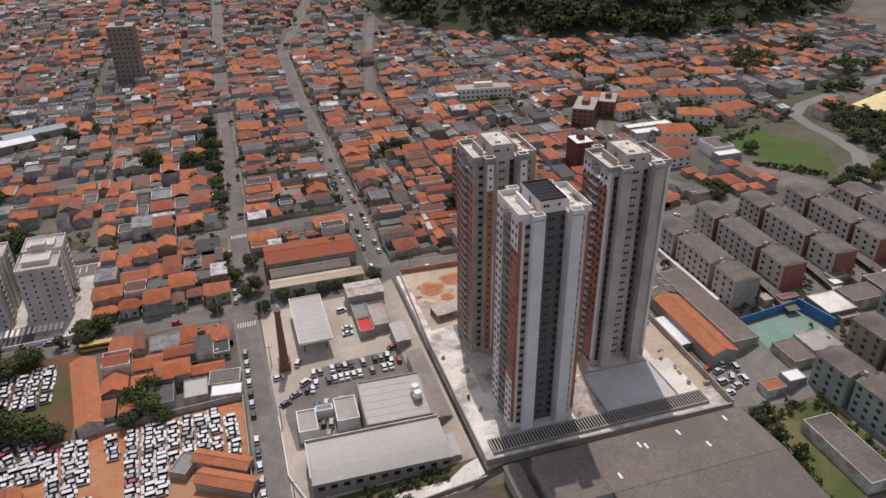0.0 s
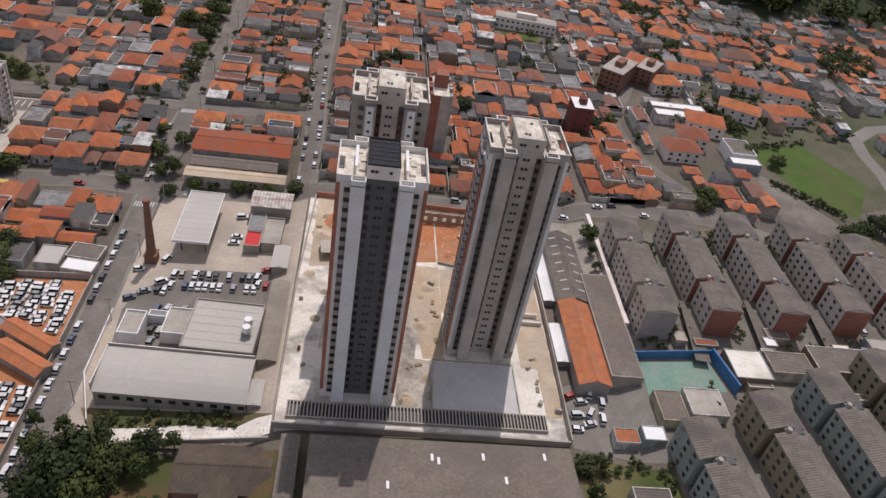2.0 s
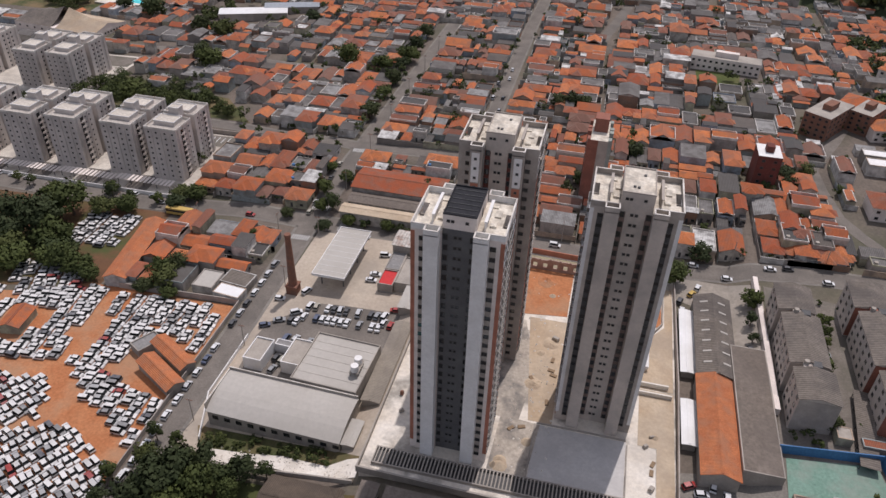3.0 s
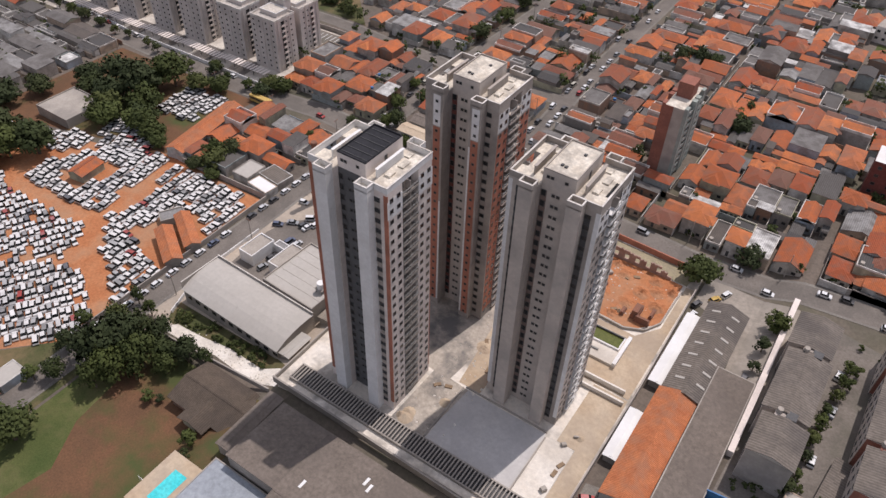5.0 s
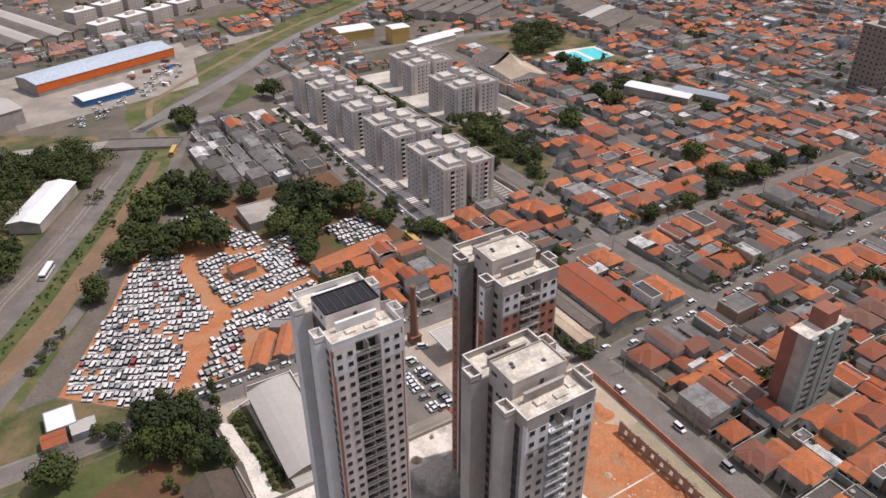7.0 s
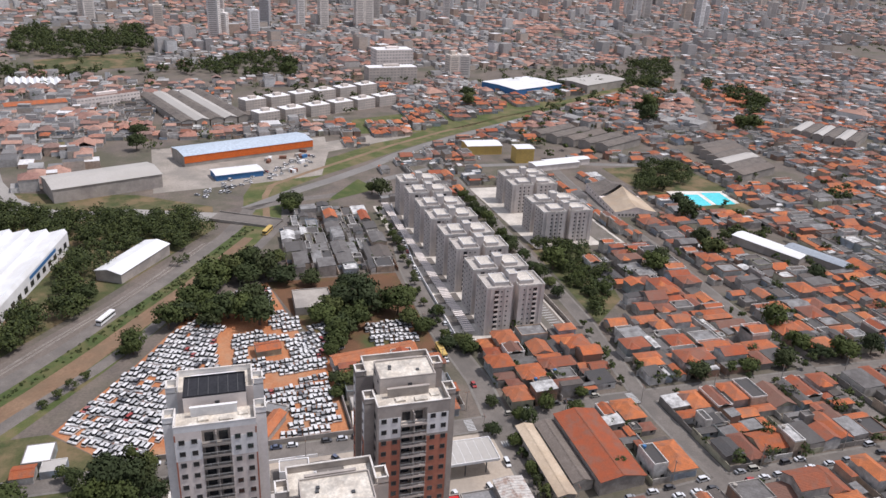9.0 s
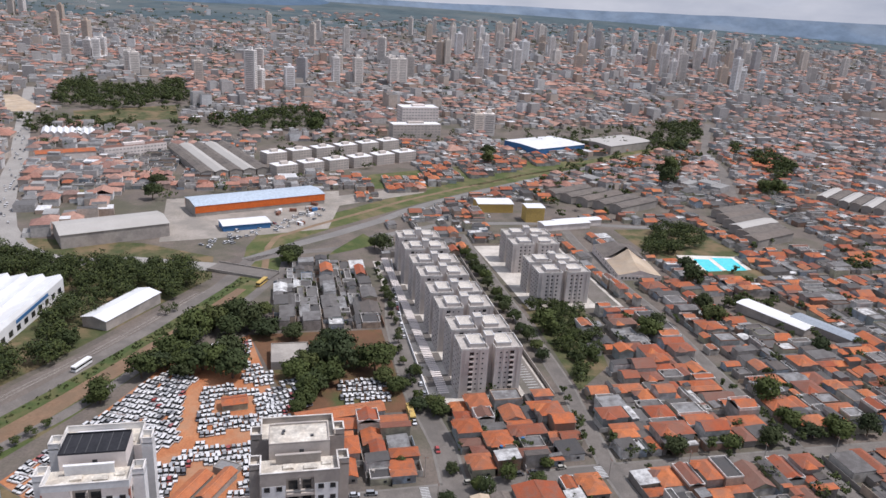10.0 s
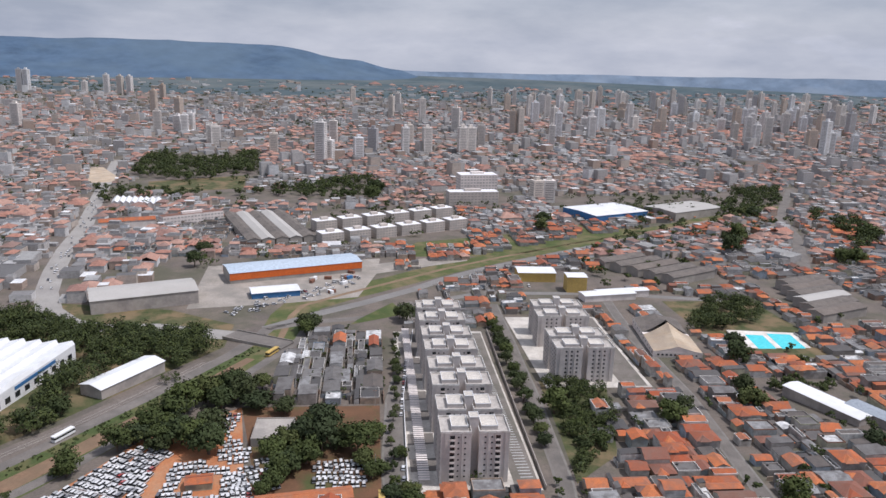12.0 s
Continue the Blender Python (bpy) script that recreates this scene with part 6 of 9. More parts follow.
def far_patch(x0, x1, y0, y1, n, size):
    """Scatters low houses; each district has a turn and a share of tile roofs of its own."""
    for _ in range(n):
        x, y = frng.uniform(x0, x1), frng.uniform(y0, y1)
        if -470 < x < 220 and 60 < y < 900 or -340 < x and y < 180:
            continue
        if near_road(x, y, 4) or any(in_poly(x, y, c) for c in CLEAR):
            continue
        w, d, h = frng.uniform(0.6, 1.5) * size, frng.uniform(0.6, 1.3) * size, frng.choice((3.2, 3.4, 3.6, 5.5, 6, 6, 7, 9))
        if frng.random() < 0.03:
            w, d = w * 2.4, d * 2.0
        if x < -900 and frng.random() < 0.045:
            w, d, h = frng.uniform(11, 20), frng.uniform(11, 20), frng.uniform(10, 24)
        z = gz(x, y)
        lean = 0.50 + 0.6 * noise.noise((x / 180.0, y / 180.0, 1.1)) - (0.26 if x < -1800 else 0.10 if x < -1200 else 0.0)
        s = Soup()
        if h < 9.5 and frng.random() < lean:
            s.box(-w / 2, w / 2, -d / 2, d / 2, -1, h, 0, 2)
            if frng.random() < 0.85:
                s.hip(-w / 2, w / 2, -d / 2, d / 2, h + 0.02, min(w, d) * 0.24, 0.4, 1)
            else:
                s.gable(-w / 2, w / 2, -d / 2, d / 2, h + 0.02, min(w, d) * 0.22, "x" if w > d else "y", 0.3, 1)
        else:
            s.box(-w / 2, w / 2, -d / 2, d / 2, -1, h, 0, 2)
            if frng.random() < 0.4:
                s.box(-w / 2, w * 0.1, -d / 2, d * 0.2, h, h + 2.6, 0, 2)
        a = radians(12 + 40 * noise.noise((x / 420.0, y / 420.0, 7.7)))
        c, sn = math.cos(a), math.sin(a)
        far.shell([(x + px * c - py * sn, y + px * sn + py * c, z + pz) for px, py, pz in s.v], s.f, s.m)


far_patch(-1100, -470, -700, 1300, 6600, 10)
far_patch(-2000, -1100, -1300, 2200, 10400, 13.4)
far_patch(-2450, -2000, -1800, 2900, 2000, 18)
far_patch(-3300, -2450, 300, 2900, 450, 24)
far_patch(-3300, -2450, -1500, 300, 160, 24)
far_patch(-470, -335, -260, 60, 160, 13)
far_patch(-700, -420, -300, 60, 500, 12)
far_patch(-470, 0, 880, 1500, 1500, 11)
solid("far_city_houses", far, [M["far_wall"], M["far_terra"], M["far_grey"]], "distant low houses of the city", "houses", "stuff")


def high_rise(x, y, w, d, h):
    s = Soup()
    s.box(-w / 2, w / 2, -d / 2, d / 2, -5, h)
    s.box(-w / 5, w / 5, -d / 5, d / 5, h, h + 5)
    t = solid("high_rise", s, M["highrise"], "distant pale high-rise apartment building", "tower", group="high-rises of the city centre")
    t.matrix_world = pose(x, y, gz(x, y), 0, 0, frng.uniform(-25, 25))
    s = Soup()
    z = 4.0
    while z < h - 2.5:
        s.box(-w / 2 - 0.08, w / 2 + 0.08, -d * 0.36, d * 0.36, z, z + 1.3)
        s.box(-w * 0.36, w * 0.36, -d / 2 - 0.08, d / 2 + 0.08, z, z + 1.3)
        z += 3.1
    tagged(part("glazing", s, M["bandglass"], t), kind="stuff")


M["bandglass"] = surf("window_bands", (0.33, 0.30, 0.27), (0.40, 0.365, 0.33), 0.2, 0.5, 0.0, 0.6)
for x, y, h in ((-1095, 153, 72), (-1110, 165, 40), (-1317, 163, 50), (-1216, 304, 52), (-1222, 346, 52), (-1232, 415, 52), (-1240, 432, 52), (-1247, 243, 45), (-1135, 217, 42), (-1339, 618, 48), (-1288, 1194, 75), (-1300, 1215, 50), (-1640, 1249, 60), (-1268, -60, 40), (-1290, -72, 40), (-1443, -216, 48), (-1453, -162, 40), (-1470, -180, 36),):
    high_rise(x, y, frng.uniform(12, 17), frng.uniform(13, 19), h)
for x, y, h in ((-2433, -907, 70), (-2433, -930, 70), (-1185, 61, 40), (-771, 463, 30), (-773, 480, 30), (-1590, 1393, 70), (-1505, 752, 52), (-1490, -158, 40), (-1294, 314, 48), (-1330, 446, 46), (-1335, 467, 46), (-2380, -560, 60), (-2380, -590, 60), (-2400, -640, 62), (-2250, -420, 45),):
    high_rise(x, y, frng.uniform(12, 17), frng.uniform(13, 19), h)
for k in range(120):
    x = -frng.uniform(1350, 2450)
    y = frng.gauss(1150, 400) if k % 8 else frng.uniform(-900, 2000)
    high_rise(x, y, frng.uniform(11, 19), frng.uniform(12, 21), frng.uniform(24, 68))

# hills on the horizon; the haze of distance is painted into their blue
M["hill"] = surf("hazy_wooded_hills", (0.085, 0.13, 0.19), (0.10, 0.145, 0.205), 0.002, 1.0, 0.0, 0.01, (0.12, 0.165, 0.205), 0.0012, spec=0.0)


# pale blue-grey base colour carries the painted haze of the far plain
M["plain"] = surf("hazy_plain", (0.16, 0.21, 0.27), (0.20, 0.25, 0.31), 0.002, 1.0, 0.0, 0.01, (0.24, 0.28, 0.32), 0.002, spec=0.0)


def ridge(name, r, prof, label, depth=350, base=60, mat="hill"):
    s = Soup()
    pts = []
    for k in range(len(prof) - 1):
        a0, e0 = prof[k]
        a1, e1 = prof[k + 1]
        for q in range(8):
            f = q / 8
            pts.append((a0 + (a1 - a0) * f, e0 + (e1 - e0) * (f * f * (3 - 2 * f))))
    pts.append(prof[-1])
    rows = []
    for a, e in pts:
        n = noise.noise((a * 0.35, e, 0)) * 5 + noise.noise((a * 1.7, 0, 5)) * 2.5
        top = 158 + r * math.tan(radians(e)) + n
        ca, sa = math.cos(radians(a)), math.sin(radians(a))
        col = []
        for j in range(7):
            f = j / 6
            rr = r - depth * (1 - f)
            zz = base + (top - base) * (f ** 1.3) + (noise.noise((a * 0.9, f * 3, 2)) * 10 * math.sin(f * math.pi))
            col.append((197 + rr * ca, 243 + rr * sa, zz))
        rows.append(col)
    n = len(rows)
    s.shell([p for c in rows for p in c], [(k * 7 + j, (k + 1) * 7 + j, (k + 1) * 7 + j + 1, k * 7 + j + 1) for k in range(n - 1) for j in range(6)])
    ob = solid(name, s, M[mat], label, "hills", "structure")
    for p in ob.data.polygons:
        p.use_smooth = True


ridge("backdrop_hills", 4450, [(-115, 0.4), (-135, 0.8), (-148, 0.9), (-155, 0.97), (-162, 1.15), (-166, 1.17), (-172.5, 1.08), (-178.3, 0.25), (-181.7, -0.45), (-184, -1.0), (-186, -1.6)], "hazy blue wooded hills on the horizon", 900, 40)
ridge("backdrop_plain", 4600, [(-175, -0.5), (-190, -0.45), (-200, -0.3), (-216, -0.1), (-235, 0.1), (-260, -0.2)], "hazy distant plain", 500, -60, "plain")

# ---- trees ----
trng = random.Random(23)


def leafy(s, cx, cy, cz, R, H, clumps, per, q, rnd, m=0):
    """Adds a crown of leaf clumps round a centre; R and H are its half width and half height."""
    for _ in range(clumps):
        a, u = rnd.uniform(0, 2 * math.pi), rnd.uniform(-0.55, 1.0)
        k = rnd.uniform(0.3, 0.86)
        w = math.sqrt(max(0.0, 1 - u * u))
        px, py, pz = cx + R * k * w * math.cos(a), cy + R * k * w * math.sin(a), cz + H * k * u
        rc = rnd.uniform(0.2, 0.4) * R
        for _ in range(per):
            n = Vector((rnd.gauss(0, 1), rnd.gauss(0, 1), rnd.gauss(0.35, 0.8))).normalized()
            c = Vector((px, py, pz)) + Vector((n.x, n.y, n.z * 0.75)) * rc * rnd.uniform(0.45, 1.2)
            n = (n + Vector((rnd.gauss(0, 0.42), rnd.gauss(0, 0.42), rnd.gauss(0.25, 0.35)))).normalized()
            t = n.orthogonal().normalized()
            b = n.cross(t)
            f = rnd.uniform(0, 6.28)
            t, b = t * math.cos(f) + b * math.sin(f), b * math.cos(f) - t * math.sin(f)
            z = q * rnd.uniform(0.5, 1.3)
            out = (n * 0.55 + (c - Vector((px, py, pz - 0.3 * rc))).normalized() * 0.5 + (c - Vector((cx, cy, cz - 0.4 * H))).normalized() * 0.6).normalized()
            leaf = [c + t * z * 0.6, c + b * z * 0.4, c - t * z * 0.6, c - b * z * 0.4] if q < 1.0 else [c + t * z * 0.62, c - t * z * 0.35 + b * z * 0.5, c - t * z * 0.35 - b * z * 0.5]
            s.n += [tuple(out)] * len(leaf)
            s.quad([tuple(p) for p in leaf], m)


def tree_kind(seed, R, H, trunk, clumps, per, q):
    rnd = random.Random(seed)
    tr = Soup()
    tr.tube(0.32, 0.2, -0.4, trunk, 8)
    for k in range(5):
        a = 2 * math.pi * (k + rnd.random() * 0.6) / 5
        e = (R * 0.55 * math.cos(a), R * 0.55 * math.sin(a), trunk + H * rnd.uniform(0.3, 0.9))
        tr.shell([(0.13, 0, trunk - 0.4), (-0.07, 0.12, trunk - 0.4), (-0.07, -0.12, trunk - 0.4), (e[0] + 0.04, e[1], e[2]), (e[0] - 0.03, e[1] + 0.04, e[2]), (e[0] - 0.03, e[1] - 0.04, e[2])],
                 [(0, 1, 4, 3), (1, 2, 5, 4), (2, 0, 3, 5), (3, 4, 5)])
    cr_ = Soup()
    leafy(cr_, 0, 0, trunk + H * 0.5, R, H, clumps, per, q, rnd)
    return tr.mesh("trunk", M["bark"]), cr_.mesh("crown", M["leaf"])


KINDS = [tree_kind(1, 4.0, 2.7, 1.9, 46, 34, 0.68), tree_kind(2, 4.0, 3.1, 1.7, 48, 34, 0.68), tree_kind(3, 4.0, 2.3, 2.1, 45, 35, 0.70), tree_kind(4, 4.0, 4.2, 2.2, 54, 31, 0.68), tree_kind(5, 4.0, 2.9, 1.5, 45, 35, 0.70)]
SMALL = [tree_kind(11, 4.0, 3.3, 2.2, 17, 34, 0.85), tree_kind(12, 4.0, 3.8, 2.0, 18, 32, 0.85), tree_kind(13, 4.0, 2.9, 2.4, 16, 34, 0.9)]


def tree(x, y, R, z=None, kind=None):
    k = trng.randrange(5) if kind is None else kind
    t = thing("tree", "broad dark green tree with a dense uneven crown" if R > 3.2 else "small dark green street tree", "tree", (x, y, gz(x, y) if z is None else z), trng.uniform(0, 360), "trees of the town")
    pick = KINDS[k] if R > 3.1 else SMALL[k % 3]
    part("trunk", pick[0], None, t)
    part("crown", pick[1], None, t)
    f = R / 4.0
    t.scale = (f * trng.uniform(0.9, 1.12), f * trng.uniform(0.9, 1.12), f * trng.uniform(0.85, 1.15))
    return t


# gaps between the trees where the pound's cars stand
OPEN = [[(-150, 156), (-147, 178), (-123, 182), (-122, 161)], [(-104, 123), (-103, 147), (-70, 153), (-71, 131)], [(-97, 217), (-100, 239), (-66, 239), (-67, 219)], [(-120, 177), (-106, 190), (-76, 192), (-77, 183)]]
def plant(x, y, R):
    while x < -60 and y < 200 and near_road(x, y, 1.5):
        x, y = x + 1.2, y + 2.0
    if not any(in_poly(x, y, gap) for gap in OPEN) and not (x > 290 and near_road(x, y, 1.0)):
        tree(x, y, R * (1.3 if x < 0 and y > 320 else 1.2 if x < -80 and 150 < y < 250 else 1.0))


# the pound's broad trees
for x, y, R in ((-102, 172, 8), (-148, 187, 7), (-92, 215, 7), (-102, 221, 7), (-95, 256, 3.5), (-63, 258, 4.5), (-132, 169, 7), (-113, 244, 5), (-117, 222, 7), (-88, 127, 5.5), (-115, 141, 6), (-112, 158, 8), (-122, 150, 6.5), (-146, 160, 8), (-157, 178, 7), (-104, 205, 6.5), (-100, 237, 6.5), (-88, 240, 5), (-62, 251, 4.5), (-124, 178, 6), (-136, 178, 6), (-108, 180, 7.5), (-96, 186, 6), (-140, 150, 6), (-168, 170, 6), (-128, 163, 5), (-85, 205, 5.5), (-78, 243, 4.5), (-119, 170, 7), (-138, 168, 7), (-80, 205, 6), (-73, 203, 5.5), (-85, 209, 6), (-66, 200, 4), (-38, 203, 5), (-44, 199, 4), (-34, 198, 3.6), (-182, 128, 4), (-190, 132, 4), (-175, 126, 3.2), (-146, 93, 6), (-140, 97, 6), (-130, 92, 6.5), (-120, 86, 6.5), (-110, 79, 6)):
    plant(x, y, R)
# between the pound and the channel
for x, y, R in ((-110, 212, 6.5), (-98, 200, 6), (-107, 230, 6), (-94, 226, 5), (-150, 168, 7), (-126, 214, 5.5), (-82, 246, 4), (-142, 200, 5), (-133, 218, 5), (-105, 150, 6), (-99, 135, 4.5), (-85, 119, 5), (-106, 125, 6), (-118, 128, 7), (-130, 131, 7), (-142, 136, 7.5), (-153, 140, 7), (-164, 147, 7), (-112, 138, 6), (-125, 142, 6.5), (-136, 148, 7), (-110, 150, 6), (-108, 164, 6),):
    plant(x, y, R)
# round the worn field: a dark clump of tall trees, one broad tree, thin ones by the street
for x, y, R in ((14, 119, 4.6), (8, 121, 5.0), (3, 119, 4.2), (11, 126.5, 5.0), (17, 126, 4.2), (5, 128, 4.4), (20, 131, 3.2), (-1, 132, 3.0), (0, 110, 2.8), (-4, 106, 2.6), (12, 114, 3.4), (9, 132, 4.0), (14, 135, 3.4), (3, 140, 2.6), (-4, 141, 2.4), (19, 122, 2.6), (22, 136, 2.2), (26, 134, 3.2), (31, 136, 2.6), (-6, 118, 3.0), (-8, 126, 2.6), (24, 128, 2.8)):
    t = tree(x, y, R * 1.15, kind=3)
    t.scale = (t.scale[0], t.scale[1], t.scale[2] * 1.3)
for x, y, R in ((9, 92, 7.4), (48, 115, 2.8), (27, 119, 2.2), (51, 112, 1.8), (45, 117, 1.8), (30, 120.5, 1.5)):
    tree(x, y, R, kind=2)
# along the streets
for x, y, R in ((-43, 208, 5), (-38, 212, 4.5), (3, 249, 3.5), (-35, 271, 4), (27, 254.6, 3.2), (48, 255, 4), (39, 254.6, 3), (-21, 237, 3), (1, 264, 3.6), (0.8, 283, 3.6), (11, 255, 3.2), (18, 255, 2.6), (33, 254.6, 2.6), (-57, 259, 4.5), (-15, 255, 3.2), (-3, 262, 3.2), (-6, 274, 3.2), (-9.6, 290, 3.4), (124, 268, 2.6), (92, 290, 3),):
    plant(x, y, R)
# in the town blocks
for x, y, R in ((86, 369, 5.5), (80, 366, 4.5), (92, 372, 4), (-91, 474, 5), (-11, 457, 4.5), (-9.5, 416, 4.5), (118, 326, 4.5), (-12, 406, 4), (-9.6, 367, 3.6), (-135, 334, 5.5), (-130, 399, 5), (-155, 444, 5.5), (-21, 402, 5), (-42, 406, 5), (-9, 342, 4), (-9.6, 385, 3.8), (-13, 418, 4.2), (-9.5, 431, 3.8), (64, 300, 3), (96, 300, 3.6),):
    plant(x, y, R)
# on the east side
for x, y, R in ((133, 240.5, 5.6), (143, 257, 5), (158, 232, 3.6), (157, 222, 2.8), (157, 214, 2.4), (136, 131, 3.4), (137, 122, 3), (140, 132, 2.6), (138, 114, 3), (214, 261, 5.5), (210, 256, 4), (268, 243, 5), (277, 248, 5), (286, 253, 5.5), (296, 259, 5.5), (305, 266, 6), (312, 274, 5), (290, 246, 5), (303, 254, 5.5), (316, 262, 6), (262, 300, 4), (250, 306, 4), (320, 284, 5), (326, 296, 5.5), (177, 318, 5), (181, 312, 4.6), (186, 322, 4), (150, 300, 3.4),):
    plant(x, y, R)
# far to the west
for x, y, R in ((-172, 185, 5), (-172, 156, 6.5), (-176, 168, 6), (-232, 476, 6), (-281, 183, 8), (-276, 178, 6), (-485, 87, 8), (-536, 630, 9), (-562, 799, 10), (-634, 443, 9), (-813, 248, 11), (-540, 622, 7), (-752, 243, 10), (-438, 89, 8), (-589, 429, 7), (-483, 598, 9), (-453, 707, 9), (-462, 700, 8), (-680, 726, 9), (-690, 715, 8), (-289, 267, 7), (-297, 262, 6), (-202, 464, 7), (-120, 389, 6), (-137, 439, 6)):
    plant(x, y, R)
for k in range(16):
    tree(-70 - k * 12.0 + trng.uniform(-2, 2), 252.5 + trng.uniform(-1, 1) + (k * 0.6 if k > 4 else 0) * 0.6, trng.uniform(2.4, 3.6))
for k in range(15):
    tree(-98 - k * 13.5 + trng.uniform(-2, 2), 321 + trng.uniform(-1.5, 1.5) + k * 0.3, trng.uniform(3.8, 5.6))
for k in range(7):
    x, y = trng.uniform(-170, -80), trng.uniform(336, 356)
    tree(x, y, trng.uniform(2.6, 4.4))
for k in range(9):
    tree(178.5 + trng.uniform(-0.5, 0.5) - k * 0.6, 226 - k * 5.6, trng.uniform(2.0, 3.2))
    tree(201.5 + trng.uniform(-0.5, 0.5) - k * 0.6, 228 - k * 5.6, trng.uniform(2.0, 3.4))
    tree(224.5 + trng.uniform(-0.5, 0.5) - k * 0.6, 230 - k * 5.6, trng.uniform(2.0, 3.4))
    tree(174 - k * 0.7, 132 - k * 5.5, trng.uniform(1.8, 3.0))
    tree(195.5 - k * 0.7, 140 - k * 5.5, trng.uniform(1.8, 3.0))
for k in range(34):
    x, y = trng.uniform(-58, 46), trng.choice((trng.uniform(258, 305), trng.uniform(322, 388), trng.uniform(402, 485)))
    if not (2 < x < 46 and y < 290):
        tree(x, y, trng.uniform(1.5, 2.8))

# woods as masses
wood = Soup()
wrng = random.Random(5)


def grove(poly, n, r0, r1, clumps, per, q, holes=(), z=gz):
    xs, ys = [p[0] for p in poly], [p[1] for p in poly]
    k = tries = 0
    while k < n and tries < n * 30:
        tries += 1
        x, y = wrng.uniform(min(xs), max(xs)), wrng.uniform(min(ys), max(ys))
        if not in_poly(x, y, poly) or any(in_poly(x, y, h) for h in holes):
            continue
        R = wrng.uniform(r0, r1)
        leafy(wood, x, y, z(x, y) + R * 0.8, R, R * 0.8, clumps, per, q, wrng)
        k += 1


HOLE = [[(-112, 12), (-112, 66), (-222, 82), (-230, 14)], [(-150, 102), (-204, 134), (-216, 114), (-168, 88)]]
grove([(-92, 68), (-118, 84), (-140, 97), (-165, 113), (-228, 148), (-254, 140), (-264, 98), (-263, 66), (-274, 42), (-300, 12), (-300, -20), (-255, 20), (-120, 30), (-75, 60)], 170, 5.0, 9.5, 26, 26, 0.98, HOLE)
grove([(-178, 338), (-168, 368), (-120, 360), (-92, 348), (-72, 330), (-110, 333)], 135, 1.8, 5.0, 13, 22, 0.7)
grove([(-520, 620), (-640, 760), (-900, 700), (-700, 520)], 80, 5, 9, 10, 14, 1.6)
grove([(-268, 462), (-338, 509), (-311, 542), (-268, 508)], 42, 5, 8.5, 22, 22, 0.95)
grove([(-154, 448), (-179, 482), (-165, 510), (-150, 494), (-161, 465)], 22, 2.5, 4.5, 10, 16, 1.0)
grove([(-224, 592), (-252, 649), (-222, 622), (-217, 589)], 22, 3, 5, 9, 14, 1.2)
grove([(-955, -127), (-1105, -145), (-1174, -123), (-1111, -76), (-1183, 33), (-1002, 71), (-920, 29), (-886, -41), (-903, -75)], 240, 6, 11, 11, 15, 1.9)
grove([(-822, -129), (-787, 52), (-955, 242), (-761, 240), (-793, 86), (-727, -91)], 160, 5, 9, 10, 14, 1.8)
grove([(-705, 611), (-700, 731), (-766, 812), (-886, 871), (-874, 795), (-756, 726)], 110, 5, 9, 10, 14, 1.7)
grove([(-654, 779), (-661, 850), (-534, 792), (-479, 724), (-561, 774), (-730, 835)], 80, 5, 10, 10, 14, 1.7)
grove([(237, 494), (283, 495), (267, 458), (228, 469)], 30, 3.5, 6, 9, 14, 1.4)
grove([(240, 372), (256, 336), (252, 320), (241, 352)], 22, 2, 3.6, 9, 16, 0.9)
grove([(-640, 190), (-760, 260), (-720, 330), (-650, 300)], 26, 4, 7, 8, 12, 1.8)
grove([(-340, 430), (-400, 520), (-600, 600), (-640, 560), (-470, 440)], 46, 4, 7, 8, 12, 1.8)
grove([(334, 331), (360, 352), (350, 325), (372, 322), (372, 290), (335, 270), (322, 283), (330, 311)], 60, 3.5, 6.5, 10, 17, 1.3)
grove([(339, 424), (385, 472), (394, 445), (377, 423), (345, 415)], 36, 3.5, 6.0, 10, 16, 1.3)
grove([(417, 468), (452, 493), (451, 464), (413, 446)], 24, 3.5, 6.0, 9, 14, 1.4)
grove([(402, 408), (437, 422), (447, 398), (409, 392)], 24, 3.5, 6.0, 9, 14, 1.4)
grove([(374, 374), (402, 378), (392, 362), (373, 369)], 20, 3.0, 5.5, 9, 14, 1.3)
grove([(246, 306), (256, 318), (290, 330), (288, 326), (258, 312), (250, 304)], 26, 1.0, 2.2, 7, 14, 0.7)
grove([(252, 289), (266, 275), (280, 262), (277, 259), (263, 271), (249, 287)], 34, 1.0, 2.0, 9, 16, 0.6)
grove([(243, 368), (261, 330), (258, 328), (240, 366)], 30, 1.2, 2.6, 9, 16, 0.7)
grove([(225, 345), (330, 400), (420, 470), (260, 500), (215, 420)], 110, 2.5, 5.0, 9, 16, 1.1)
k = 0
while k < 2100:
    x, y = wrng.uniform(-2900, -430), wrng.uniform(-1400, 2400)
    if x > -1000 and (y < -400 or y > 1100) or near_road(x, y, 4) or noise.noise((x / 130.0, y / 130.0, 4.2)) < wrng.uniform(-0.25, 0.35):
        continue
    R = wrng.uniform(3.5, 8)
    leafy(wood, x, y, gz(x, y) + R * 0.8, R * wrng.uniform(1, 2.0), R * 0.75, 6, 9, 2.1, wrng)
    k += 1
for k in range(300):
    x, y = wrng.uniform(-58, 195), wrng.uniform(258, 500)
    if not near_road(x, y, 0.5):
        R = wrng.uniform(0.9, 2.4)
        leafy(wood, x, y, gz(x, y) + R * 1.2, R, R * 0.9, 7, 12, 0.75, wrng)
